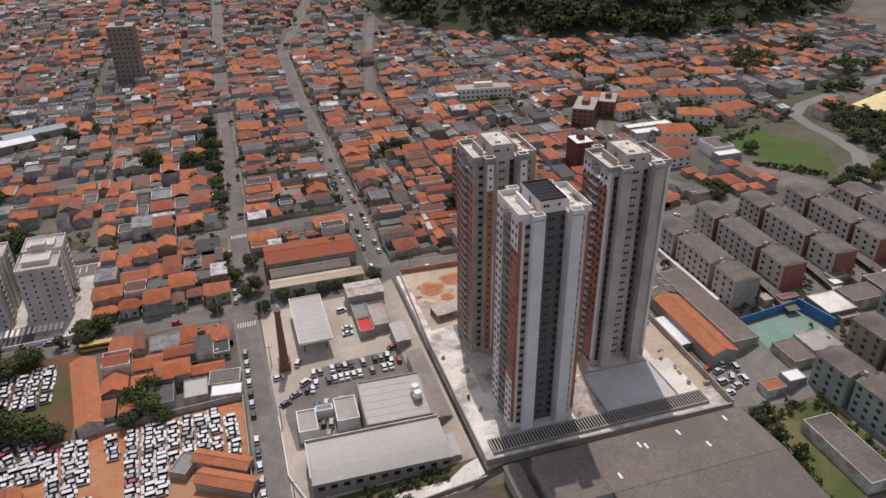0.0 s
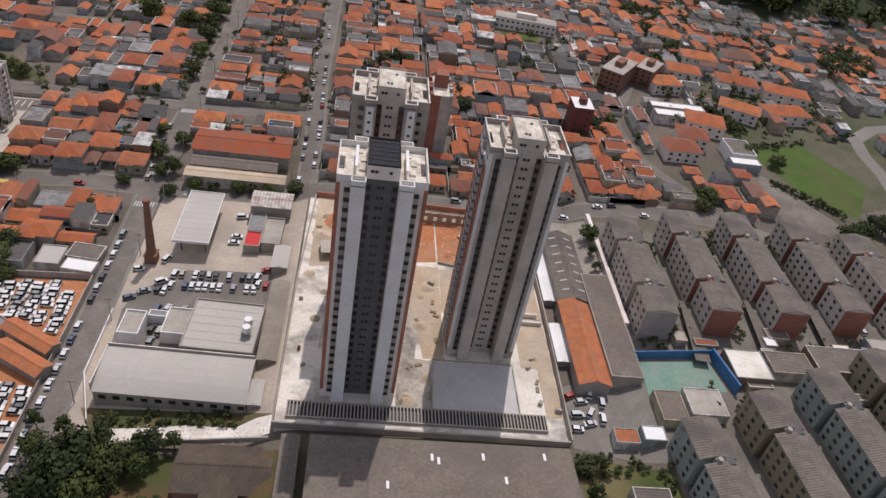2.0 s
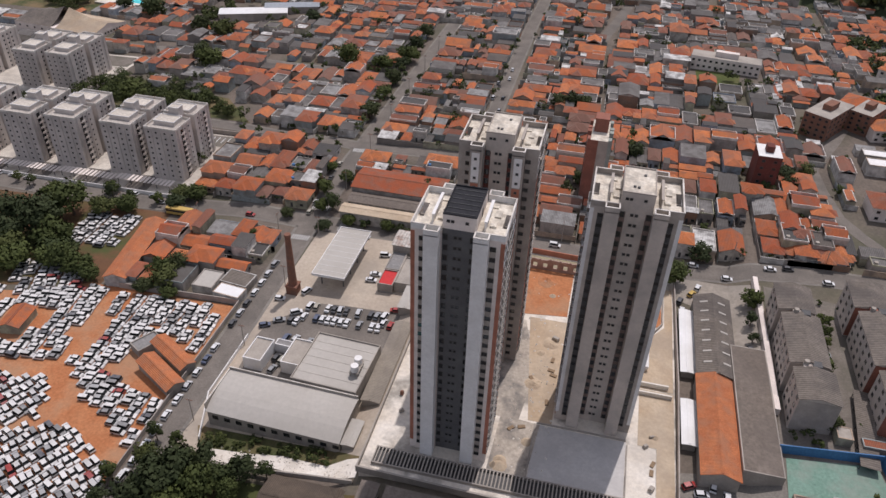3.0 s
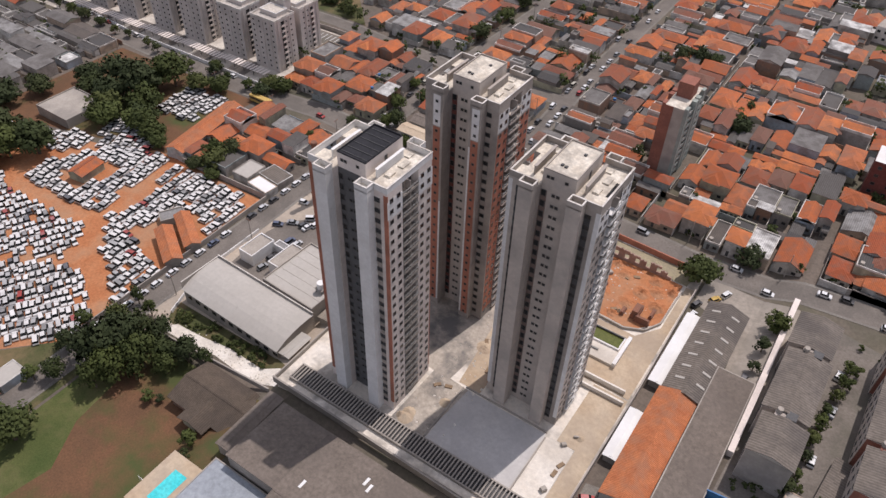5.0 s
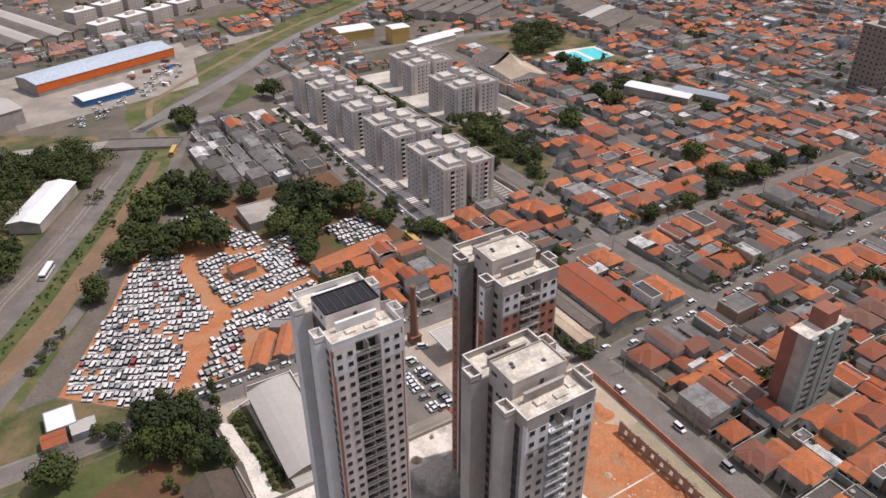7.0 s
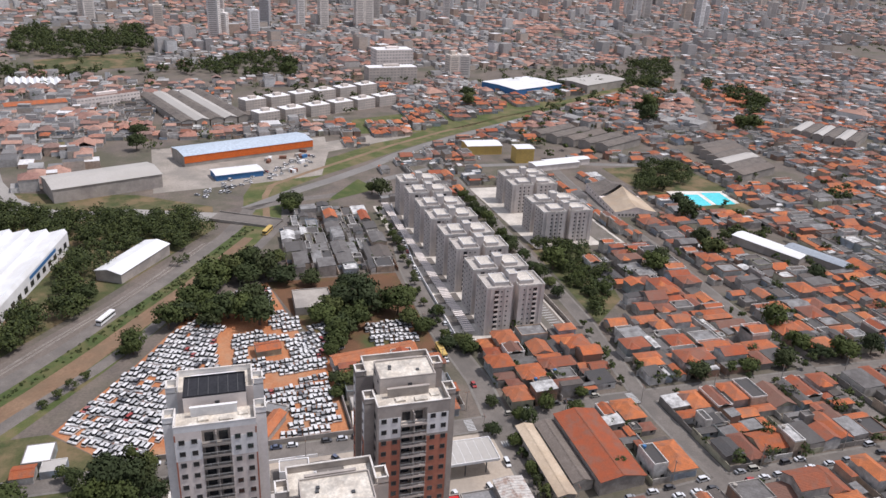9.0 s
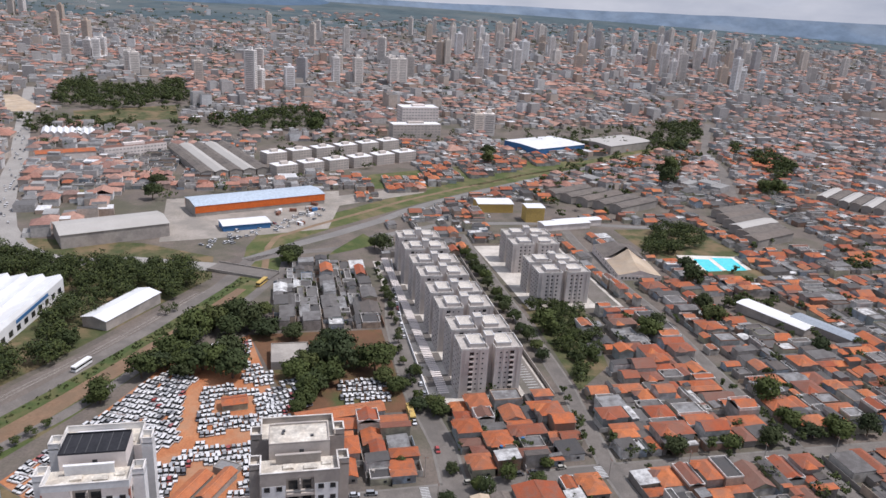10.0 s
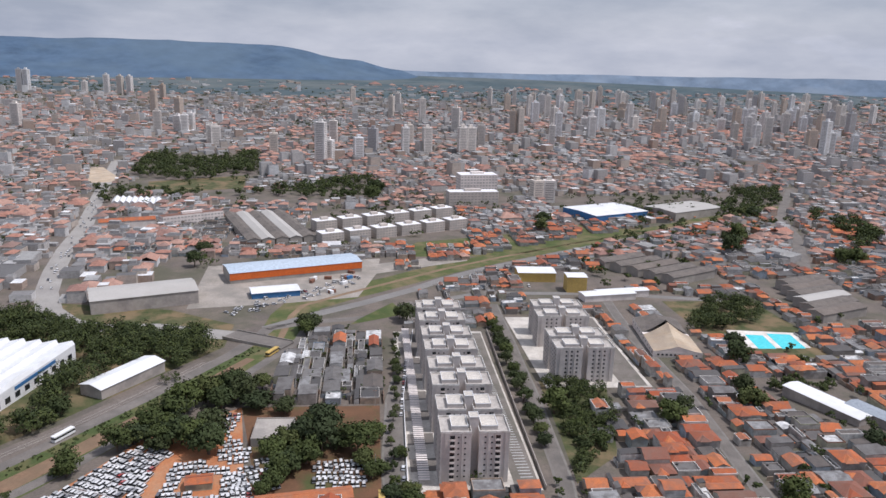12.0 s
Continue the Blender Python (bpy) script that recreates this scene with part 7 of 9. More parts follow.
for k in range(95):
    x, y = wrng.uniform(-150, 200), wrng.uniform(275, 560)
    if not near_road(x, y, 0.3):
        R = wrng.uniform(2.2, 4.6)
        leafy(wood, x, y, gz(x, y) + R * 1.1, R, R * 0.9, 9, 15, 1.0, wrng)
for ax, ay, bx, by, n in ((-62, 397, 44, 388.5, 16), (-66, 318.5, -10, 309, 7), (-8.6, 320, -8.6, 450, 12), (46.3, 320, 46, 470, 7)):
    for k in range(n):
        f = (k + wrng.uniform(0, 0.8)) / n
        R = wrng.uniform(1.8, 3.6)
        leafy(wood, ax + (bx - ax) * f, ay + (by - ay) * f, gz(ax + (bx - ax) * f, ay + (by - ay) * f) + R * 1.2, R, R * 0.9, 9, 15, 0.9, wrng)
for k in range(120):
    x, y = wrng.uniform(-280, -156), wrng.uniform(195, 250)
    R = wrng.uniform(0.8, 2.2)
    leafy(wood, x, y, gz(x, y) + R * 1.2, R, R * 0.9, 6, 10, 0.8, wrng)
for k in range(150):
    x, y = wrng.uniform(205, 320), wrng.uniform(330, 440)
    R = wrng.uniform(1.2, 3.2)
    leafy(wood, x, y, gz(x, y) + R * 1.1, R, R * 0.9, 8, 13, 0.85, wrng)
for k in range(70):
    x, y = wrng.choice(((wrng.uniform(134.5, 138), wrng.uniform(98, 136)), (wrng.uniform(135, 160), wrng.uniform(128, 136)), (wrng.uniform(156, 160), wrng.uniform(96, 132))))
    R = wrng.uniform(0.6, 1.6)
    leafy(wood, x, y, gz(x, y) + R, R, R * 0.9, 7, 14, 0.55, wrng)
for k in range(90):
    x = wrng.uniform(162, 260)
    y = wrng.choice((wrng.uniform(174, 184), wrng.uniform(228, 240), wrng.uniform(140, 160)))
    R = wrng.uniform(0.8, 2.0)
    leafy(wood, x, y, gz(x, y) + R, R, R * 0.9, 7, 13, 0.65, wrng)
for k in range(420):
    x, y = wrng.uniform(-300, 460), wrng.uniform(500, 1300)
    R = wrng.uniform(2.5, 5)
    leafy(wood, x, y, gz(x, y) + R, R, R * 0.8, 7, 10, 1.7, wrng)
for k in range(170):
    f = wrng.uniform(0, len(BANK) - 1.001)
    (ax, ay), (bx, by) = BANK[int(f)], BANK[int(f) + 1]
    x, y = ax + (bx - ax) * (f % 1) + wrng.gauss(0, 1.6), ay + (by - ay) * (f % 1) + wrng.gauss(0, 1.6)
    leafy(wood, x, y, gz(x, y) + 0.3, wrng.uniform(0.7, 1.5), 0.7, 4, 12, 0.45, wrng)
for x, y, R in ((-56, 95, 2.6), (-62, 99, 3.0), (-68, 103, 2.6), (-50, 91, 2.2), (-84, 114, 2.4), (-90, 118, 2.0), (-182, 133, 4.0), (-187, 137, 3.4), (-150, 136, 2.0)):
    leafy(wood, x, y, gz(x, y) + R * 0.8, R, R * 0.8, 16, 34, 0.5, wrng)

for k in range(52):
    x, R = wrng.uniform(9, 46), wrng.uniform(0.6, 1.7)
    y = 145.4 + wrng.uniform(-1.4, 2.2) - (1.5 if x < 20 else 0)
    leafy(wood, x, y, gz(x, y) + R * 0.7, R, R * 0.8, 9, 18, 0.42, wrng)
for k in range(44):
    x, y, R = wrng.uniform(58, 200), wrng.uniform(262, 480), wrng.uniform(1.6, 3.4)
    if not near_road(x, y, 1.0):
        leafy(wood, x, y, gz(x, y) + R * 1.2, R, R * 0.9, 12, 20, 0.75, wrng)

# wooded hill beyond the houses
HX, HY = 400.0, 715.0


def hill_z(x, y):
    a, b = (x - HX) / 250.0, (y - HY) / 205.0
    d = a * a + b * b
    return gz(x, y) + 62.0 * max(0.0, 1 - d) ** 1.2


hs_ = Soup()
N_ = 28
hs_.shell([(HX - 250 + 500 * i / N_, HY - 205 + 410 * j / N_, hill_z(HX - 250 + 500 * i / N_, HY - 205 + 410 * j / N_) - 0.4) for j in range(N_ + 1) for i in range(N_ + 1)],
          [(j * (N_ + 1) + i, j * (N_ + 1) + i + 1, (j + 1) * (N_ + 1) + i + 1, (j + 1) * (N_ + 1) + i) for j in range(N_) for i in range(N_)])
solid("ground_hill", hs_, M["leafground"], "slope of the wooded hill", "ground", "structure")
ell = [(HX + 240 * math.cos(k * 0.3), HY + 197 * math.sin(k * 0.3)) for k in range(21)]
grove(ell, 1150, 6.5, 10.5, 9, 14, 3.1, (), hill_z)
solid("woods", wood, M["leaf_i"], "dark green woods and groves of broad trees", "trees", "stuff")

# ---- cars ----
HULL = [(-2.02, 0.28), (1.98, 0.28), (2.08, 0.52), (2.0, 0.72), (1.15, 0.88), (-1.92, 0.94), (-2.08, 0.62)]


def car_shell(kind):
    f = {"hatch": (-1.55, 0.42, 1.44, 0.92), "sedan": (-0.95, 0.45, 1.40, 1.0), "van": (-1.85, 0.75, 1.75, 1.03)}[kind]
    k = f[3]
    n = len(HULL)
    v = [(x * k, -0.83, z) for x, z in HULL] + [(x * k, 0.83, z) for x, z in HULL]
    faces, mats = [], []
    for i in range(n):
        if i == 4:
            continue
        j = (i + 1) % n
        faces.append((i, i + n, j + n, j)[::-1])
        mats.append(0)
    faces += [tuple(range(n)), tuple(range(n, 2 * n))[::-1]]
    mats += [0, 0]
    b = len(v)
    rear = -1.92 * k
    v += [(f[0] * k, -0.64, f[2]), (f[1] * k, -0.64, f[2]), (f[1] * k, 0.64, f[2]), (f[0] * k, 0.64, f[2])]
    if kind == "sedan":
        v += [(-1.35 * k, -0.80, 0.95), (-1.35 * k, 0.80, 0.95)]
        faces += [(5, 5 + n, b + 5, b + 4), (b + 4, b + 5, b + 3, b), (4, 5, b + 4, b, b + 1)[::-1], (5 + n, 4 + n, b + 2, b + 3, b + 5)[::-1], (4 + n, 4, b + 1, b + 2), (b, b + 3, b + 2, b + 1)[::-1]]
        mats += [0, 1, 1, 1, 1, 0]
    else:
        faces += [(5, 5 + n, b + 3, b), (4, 5, b, b + 1)[::-1], (5 + n, 4 + n, b + 2, b + 3)[::-1], (4 + n, 4, b + 1, b + 2), (b, b + 3, b + 2, b + 1)[::-1]]
        mats += [1, 1, 1, 1, 0]
    return v, faces, mats


SHELLS = {k: car_shell(k) for k in ("hatch", "sedan", "van")}
wsoup = Soup()
wsoup.shell([(0.31 * math.cos(a), y, 0.31 * math.sin(a)) for y in (-0.1, 0.1) for a in [k * math.pi / 5 for k in range(10)]],
            [(k, (k + 1) % 10, 10 + (k + 1) % 10, 10 + k)[::-1] for k in range(10)] + [tuple(range(10)), tuple(range(10, 20))[::-1]])
WHEEL = wsoup.mesh("wheel", M["tyre"])


def car_mesh(kind, paint):
    v, f, m = SHELLS[kind]
    b, w = Soup(), Soup()
    b.shell(v, [q for q, k in zip(f, m) if k == 0], 0)
    w.shell(v, [q for q, k in zip(f, m) if k == 1], 0)
    return b.mesh("car_body", M[paint]), w.mesh("car_windows", M["carglass"])


CARM = {(k, p): car_mesh(k, p) for k in SHELLS for p in ("carpaint", "lotpaint", "yellow")}
crng = random.Random(31)


def car(x, y, ang, z=None, paint="carpaint", label="parked car on the street", group="parked cars"):
    k = crng.choice(("hatch", "hatch", "sedan", "van"))
    body, win = CARM[(k, paint)]
    ob = new("car", body)
    ob.matrix_world = pose(x, y, (gz(x, y) + 0.2) if z is None else z, 0, 0, ang)
    tagged(ob, label, "car", group)
    part("window", win, None, ob)
    for a in (-1.3, 1.3):
        for b in (-0.75, 0.75):
            part("wheel", WHEEL, None, ob, at=(a, b, 0.31))
    return ob


def car_soup(s, x, y, z, ang):
    v, f, m = SHELLS[crng.choice(("hatch", "hatch", "sedan", "van"))]
    c, sn = math.cos(radians(ang)), math.sin(radians(ang))
    s.shell([(x + a * c - b * sn, y + a * sn + b * c, z + h) for a, b, h in v], f, m)
    n = len(s.v)
    # dark box that stands in for the shaded gap under the car
    s.shell([(x + a * c - b * sn, y + a * sn + b * c, z + h) for a, b, h in ((-1.7, -0.8, 0), (1.7, -0.8, 0), (1.7, 0.8, 0), (-1.7, 0.8, 0), (-1.7, -0.8, 0.3), (1.7, -0.8, 0.3), (1.7, 0.8, 0.3), (-1.7, 0.8, 0.3))],
            [(0, 1, 5, 4), (1, 2, 6, 5), (2, 3, 7, 6), (3, 0, 4, 7)], 2)


# the car pound
LANES = [((-98, 158), (-87, 154.8), 2.2), ((-87, 154.8), (-64, 156), 2.0), ((-64, 156), (-50, 159), 2.6), ((-50, 159), (-42, 153), 2.4), ((-42, 153), (-32, 145.4), 2.2), ((-32, 145.4), (-8, 131), 2.4), ((-50, 159), (-51.5, 171), 1.5),
         ((-51.5, 171), (-53.5, 197), 0.7), ((-51.5, 171), (-57, 176), 1.2), ((-31, 163.5), (-23, 159.5), 2.6), ((-41, 145.5), (-35, 142), 2.6), ((-37, 141), (-62, 128), 0.8), ((-14, 196.5), (-9, 194), 3.0)]


def in_lane(x, y):
    p = Vector((x, y))
    for a, b, w in LANES:
        a, b = Vector(a), Vector(b)
        d = b - a
        k = max(0.0, min(1.0, (p - a).dot(d) / d.length_squared))
        if (a + d * k - p).length < w + 0.7:
            return True
    return False


SHEDS = [[(-33, 168), (-24, 158), (-9, 153), (-4, 160), (-8, 171), (-22, 181), (-32, 178)], [(-82, 166), (-68, 166), (-68, 182), (-82, 182)], [(-130, 186), (-106, 186), (-106, 210), (-130, 210)]]
pile = Soup()
spots = []
POUND_ROWS = (([(-10, 197), (-46, 197), (-44, 174), (-48, 160), (-31, 146), (-10, 135)], 3, 4.2, 2.0), ([(-46, 197), (-64, 197), (-84, 188), (-94, 172), (-94, 160), (-52, 159)], 8, 4.15, 1.98),
                          ([(-50, 156), (-98, 158), (-116, 146), (-104, 137), (-76, 123), (-58, 113), (-40, 140)], -24, 4.15, 1.98), ([(-38, 143), (-58, 112), (-32, 99), (-10, 121), (-10, 130)], -30, 4.15, 1.98))
OUTER_ROWS = (([(-72, 219), (-95, 219), (-95, 241), (-71, 241)], 2, 4.6, 2.3), ([(-122, 160), (-140, 160), (-142, 180), (-124, 180)], 10, 4.8, 2.3), ([(-66, 186), (-90, 188), (-100, 205), (-70, 206)], 20, 4.6, 2.3), ([(-120, 177), (-106, 190), (-90, 190), (-96, 176)], 12, 4.5, 2.2))
for poly, ang, px, py in POUND_ROWS + OUTER_ROWS:
    c, sn = math.cos(radians(ang)), math.sin(radians(ang))
    for i in range(-40, 41):
        drift = crng.uniform(-1.0, 1.0)
        for j in range(-60, 61):
            u, w = i * px + drift * 0.4, j * py + (i % 2) * 0.7
            x, y = poly[0][0] + u * c - w * sn, poly[0][1] + u * sn + w * c
            if not in_poly(x, y, poly) or in_lane(x, y) or any(in_poly(x, y, h) for h in SHEDS) or crng.random() < 0.03:
                continue
            spots.append((x + crng.gauss(0, 0.18), y + crng.gauss(0, 0.12), ang + crng.gauss(0, 4) + crng.choice((0, 180))))
spots.sort(key=lambda p: abs(p[0] + 20) + abs(p[1] - 160))
for k, (x, y, a) in enumerate(spots):
    if k < 90:
        car(x, y, a, gz(x, y) + 0.05, "lotpaint", "dusty impounded car parked in a tight row", "cars in the pound")
    else:
        car_soup(pile, x, y, gz(x, y) + 0.05, a)
tagged(solid("cars_in_the_pound", pile, [M["carpaint_i"], M["carglass"], M["tyre"]], "hundreds of dusty impounded cars in tight rows", "cars"), kind="stuff")

# dealer's cars and street cars
for row, x0, n in ((204.6, 15.4, 13), (199.0, 15.4, 13)):
    for k in range(n):
        if crng.random() < 0.93:
            car(x0 + k * 2.15, row, 90 + crng.gauss(0, 3), label="used car parked in the dealer's row", group="dealer's cars")
for x, y, a in ((4.4, 192, 30), (8, 195.5, 25), (12, 200.5, 35), (3.6, 206, 10), (11, 212, 70), (12, 196.5, 80), (14, 196.3, 80), (31.4, 238.5, 10), (31.4, 226.6, 5), (30.9, 223, 5), (14.6, 178.6, 80), (17, 178, 80), (15.4, 173.6, 80), (14, 187.6, 85), (17, 188, 80), (22, 187.6, 88), (44.4, 208.8, 10), (42.2, 201.8, 85), (44.8, 201, 85), (41.6, 205, 80)):
    car(x, y, a, label="car parked in the dealer's yard", group="dealer's cars")
y = 128.0
while y < 300:
    if abs(y - 250) > 9 and crng.random() < 0.72:
        car(-6.2 if y < 225 else -7.2, y, 90 + crng.gauss(0, 2))
    y += crng.uniform(5.0, 6.6)
y = 258.0
while y < 420:
    for x in (48.9, 54.0):
        if crng.random() < 0.5 and abs(y - 313) > 7:
            car(x - (0.04 * (y - 300) if y > 300 else 0) * 0.9, y, 90 + crng.gauss(0, 2))
    y += crng.uniform(5.5, 8)
car(139.9, 235.7, 60, paint="yellow", label="bright yellow parked car in the sandy lane")
for x, y, a in ((142, 239.5, 70), (136, 231, 70), (141, 252.5, 0), (152, 247, 2), (166, 252.5, 3), (172, 253.8, 3), (184, 248, 3), (110, 252.8, -2), (92, 253, -1), (70, 250, 0), (-30, 252.8, 0), (-52, 247.5, 0), (-70, 253, 0), (20, 248.5, 0),
                (136.5, 226, 80), (137, 218, 85), (137, 156, 30), (140, 154, 10), (143, 157, 80), (138, 149, 5), (142, 150, 60), (137, 144, 0), (141, 146, 15), (145, 148, 85), (146, 154, 85), (156, 210, 85), (156.5, 204, 80), (156, 199, 85)):
    car(x, y, a)
for x in range(-130, -70, 9):
    if crng.random() < 0.6:
        car(x, 256.4 + (0.085 * (-84 - x) if x < -84 else 0) * 0.9, 175)

# ---- site details ----
def pool_box():
    t = thing("pool_terrace", "raised white terrace with a green-watered pool", "pool", (119, 200.5, SITE_Z))
    s = Soup()
    s.box(-7, 7, -5.6, 5.6, 0, 0.9)
    part("terrace", s, M["palecon"], t)
    s = Soup()
    s.box(-5.8, 5.4, 0.2, 4.6, 0.9, 0.93)
    part("water", s, M["greenpool"], t)
    for a, b, c, d in ((-6.2, 5.8, 4.6, 5.0), (-6.2, 5.8, -0.2, 0.2), (-6.2, -5.8, 0.2, 4.6), (5.4, 5.8, 0.2, 4.6)):
        s = Soup()
        s.box(a, b, c, d, 0.9, 1.5)
        part("rim", s, M["steel"] if c > 4 else M["white"], t)
    s = Soup()
    s.box(6.2, 7.2, -5.8, 5.8, 0.9, 1.9)
    part("side_wall", s, M["white"], t)
    s = Soup()
    s.box(-3.6, 1.0, -3.2, -2.7, 0.9, 1.3)
    part("step", s, M["darkcon"], t)


pool_box()


def ruin():
    t = thing("ruined_wall", "old pinkish factory wall with a row of empty window openings", "wall", (84, 236.2, SITE_Z))
    n, w = 12, 3.5
    for k in range(n):
        s = Soup()
        top = 4.4 + 0.35 * noise.noise((k * 1.7, 0, 0)) - (0, 0, 0, 0, 0, 0, 0, 0.2, 0.5, 1.1, 0.7, 1.9)[k]
        # a jagged broken top on each pier
        pts = [(k * w, 0), (k * w + 2.1, 0), (k * w + 2.1, top + 0.1), (k * w + 1.5, top - 0.25), (k * w + 0.9, top + 0.3), (k * w + 0.4, top - 0.1), (k * w, top)]
        s.shell([(x, -0.25, z) for x, z in pts] + [(x, 0.25, z) for x, z in pts], [tuple(range(7)), tuple(range(13, 6, -1))] + [(q, q + 7, (q + 1) % 7 + 7, (q + 1) % 7) for q in range(7)])
        part("pier", s, M["ruin"], t)
        s = Soup()
        s.box(k * w + 2.1, (k + 1) * w, -0.25, 0.25, 0, 1.2)
        if k not in (9, 11):
            s.box(k * w + 2.1, (k + 1) * w, -0.25, 0.25, 2.9, max(3.2, top))
        part("window_wall", s, M["ruin"], t)


M["ruin"] = surf("pink_old_plaster", (0.45, 0.33, 0.27), (0.36, 0.25, 0.2), 0.4, 0.93, 0.4, 2.0, (0.22, 0.13, 0.1), 0.25)
ruin()
for k, (x, y, w, d, h) in enumerate(((123, 217, 2.2, 5.0, 3.4), (125.5, 214.5, 4.5, 1.2, 2.4), (119.5, 215.5, 1.2, 3.0, 1.6), (127, 219, 1.0, 4.0, 1.8))):
    s = Soup()
    s.box(-w / 2, w / 2, -d / 2, d / 2, -0.2, h * 0.6)
    s.box(-w / 2 + 0.3, w / 2 - 0.2, -d / 2, d / 6, h * 0.6, h)
    solid("ruin_stump", s, M["oldbrick"], "broken brick stump of a pulled-down wall", "ruin", at=(x, y, SITE_Z))
wall_run("wall_earth_pit", [(101, 212.5), (112, 210), (122, 209.5), (127.5, 212), (130.3, 217), (130.6, 233)], 0.9, 0.4, M["concrete"], "low curved concrete wall round the earth pit", SITE_Z)
s = Soup()
s.prism([(84, 237.5), (131, 236.5), (131.5, 243.2), (84, 243.8)], SITE_Z, SITE_Z + 0.1)
solid("site_path", s, M["ochre"], "ochre sandy path behind the street wall", "ground", "structure")
for x, y, w, d, h, mt in ((126, 188.5, 12, 0.5, 1.6, "palecon"), (127, 185.0, 12, 0.5, 1.4, "palecon"), (109, 166.6, 24, 0.4, 0.35, "concrete"), (96.6, 157, 0.4, 18, 0.5, "concrete"), (121.3, 156.5, 0.3, 17, 0.4, "concrete")):
    s = Soup()
    s.box(-w / 2, w / 2, -d / 2, d / 2, 0, h)
    solid("low_wall", s, M[mt], "low bare concrete upstand wall", "wall", at=(x, y, SITE_Z))
srng = random.Random(3)
for k in range(40):
    x, y = srng.choice(((srng.uniform(57, 64), srng.uniform(150, 240)), (srng.uniform(89, 100), srng.uniform(168, 208)), (srng.uniform(123, 133), srng.uniform(149, 185)), (srng.uniform(60, 100), srng.uniform(212, 240)),
                        (srng.uniform(103, 128), srng.uniform(213, 233)), (srng.uniform(87, 96), srng.uniform(149, 165))))
    w, d, h = srng.uniform(0.7, 2.2), srng.uniform(0.6, 1.6), srng.uniform(0.4, 1.2)
    s = Soup()
    kind = srng.randrange(3)
    if kind == 0:
        s.box(-w / 2, w / 2, -d / 2, d / 2, 0, h)
        s.box(-w / 2 + 0.1, w / 2 - 0.2, -d / 2 + 0.1, d / 2 - 0.1, h, h + 0.25)
        ob = solid("block_pallet", s, M[srng.choice(("concrete", "oldbrick", "warmgrey"))], "stack of building blocks on the site", "building material", at=(x, y, SITE_Z + 0.1), group="stacks on the site")
    elif kind == 1:
        s.tube(w, 0.15, 0, h * 1.3, 9)
        ob = solid("sand_heap", s, M["sand"], "small conical heap of building sand", "sand heap", at=(x, y, SITE_Z + 0.05), group="heaps on the site")
    else:
        s.box(-1.0, 1.0, -0.5, 0.5, 0, 0.3)
        ob = solid("formwork_panel", s, M["oldplank"], "old wooden formwork panel lying on the site", "planks", at=(x, y, SITE_Z + 0.1), group="planks on the site")
    ob.rotation_euler = (0, 0, srng.uniform(0, 3.1))

# earthworks north-west of the towers
def mound(x, y, r, h, mat, label, seed):
    """A lumpy heap with an uneven foot."""
    s = Soup()
    rings, n = 7, 22
    pts = []
    for i in range(rings + 1):
        f = i / rings
        for k in range(n):
            a = 2 * math.pi * k / n
            c, sn = math.cos(a), math.sin(a)
            rr = r * f * (1 + 0.32 * noise.noise((c * 1.3 + seed, sn * 1.3, 2.0)))
            z = h * (1 - f) ** 1.15 * (1 + 0.5 * noise.noise((c * f * 2.2 + seed, sn * f * 2.2, 5.0))) + 0.35 * noise.noise((c * f * 6 + seed, sn * f * 6, 9.0)) * (1 - f)
            pts.append((rr * c, rr * sn, max(-0.15, z - 0.15 * f)))
    s.shell(pts, [(i * n + k, (i + 1) * n + k, (i + 1) * n + (k + 1) % n, i * n + (k + 1) % n) for i in range(rings) for k in range(n)])
    solid("earth_mound", s, mat, label, "earth mound", at=(x, y, SITE_Z + 0.05), group="earth mounds on the site")


for k, (x, y, r_, h, m_) in enumerate(((66, 231, 5.5, 2.0, "redearth"), (75, 236, 5.0, 1.8, "redearth"), (61, 222, 4.0, 1.3, "sand"), (70, 224, 3.4, 1.1, "redearth"), (84, 224, 5.0, 1.6, "redearth"), (92, 230, 4.2, 1.2, "redearth"),
                                       (107, 226, 4.5, 1.0, "redearth"), (114, 231, 4.0, 0.9, "redearth"), (119, 220, 3.6, 0.9, "redearth"), (125, 229, 3.4, 1.1, "redearth"), (105, 217, 3.0, 0.7, "redearth"), (127, 223, 3.0, 1.6, "redearth"), (121, 226, 3.2, 1.3, "redearth"), (111, 220, 3.0, 0.9, "redearth"), (123, 233, 3.0, 1.4, "redearth"), (128.4, 231, 2.0, 1.6, "redearth"), (110, 234, 2.4, 1.2, "redearth"), (117, 213.5, 2.2, 1.0, "redearth"), (100, 239.6, 2.4, 0.8, "ochre"), (110, 240, 2.2, 0.7, "ochre"), (120, 239.6, 2.6, 0.9, "ochre"), (94, 181, 3.2, 0.7, "sand"), (97, 199, 3.4, 0.8, "sand"))):
    mound(x, y, r_, h, M[m_], "uneven mound of dug red earth" if m_ in ("redearth", "ochre") else "uneven mound of pale sandy earth", k * 3.7)
# an unfinished concrete store on the earth, with open bays
t = thing("site_store", "unfinished bare concrete store with open bays", "building", (66, 213, SITE_Z), 8)
s = Soup()
s.box(-5.0, 5.0, -3.4, 3.4, 2.7, 2.95)
part("roof", s, M["dirtycon"], t)
for x in (-4.7, -1.6, 1.6, 4.7):
    for y in (-3.2, 3.2):
        s = Soup()
        s.box(x - 0.18, x + 0.18, y - 0.18, y + 0.18, 0, 2.7)
        part("post", s, M["concrete"], t)
s = Soup()
s.box(-4.9, 4.9, 3.0, 3.3, 0, 2.7)
part("wall", s, M["concrete"], t)
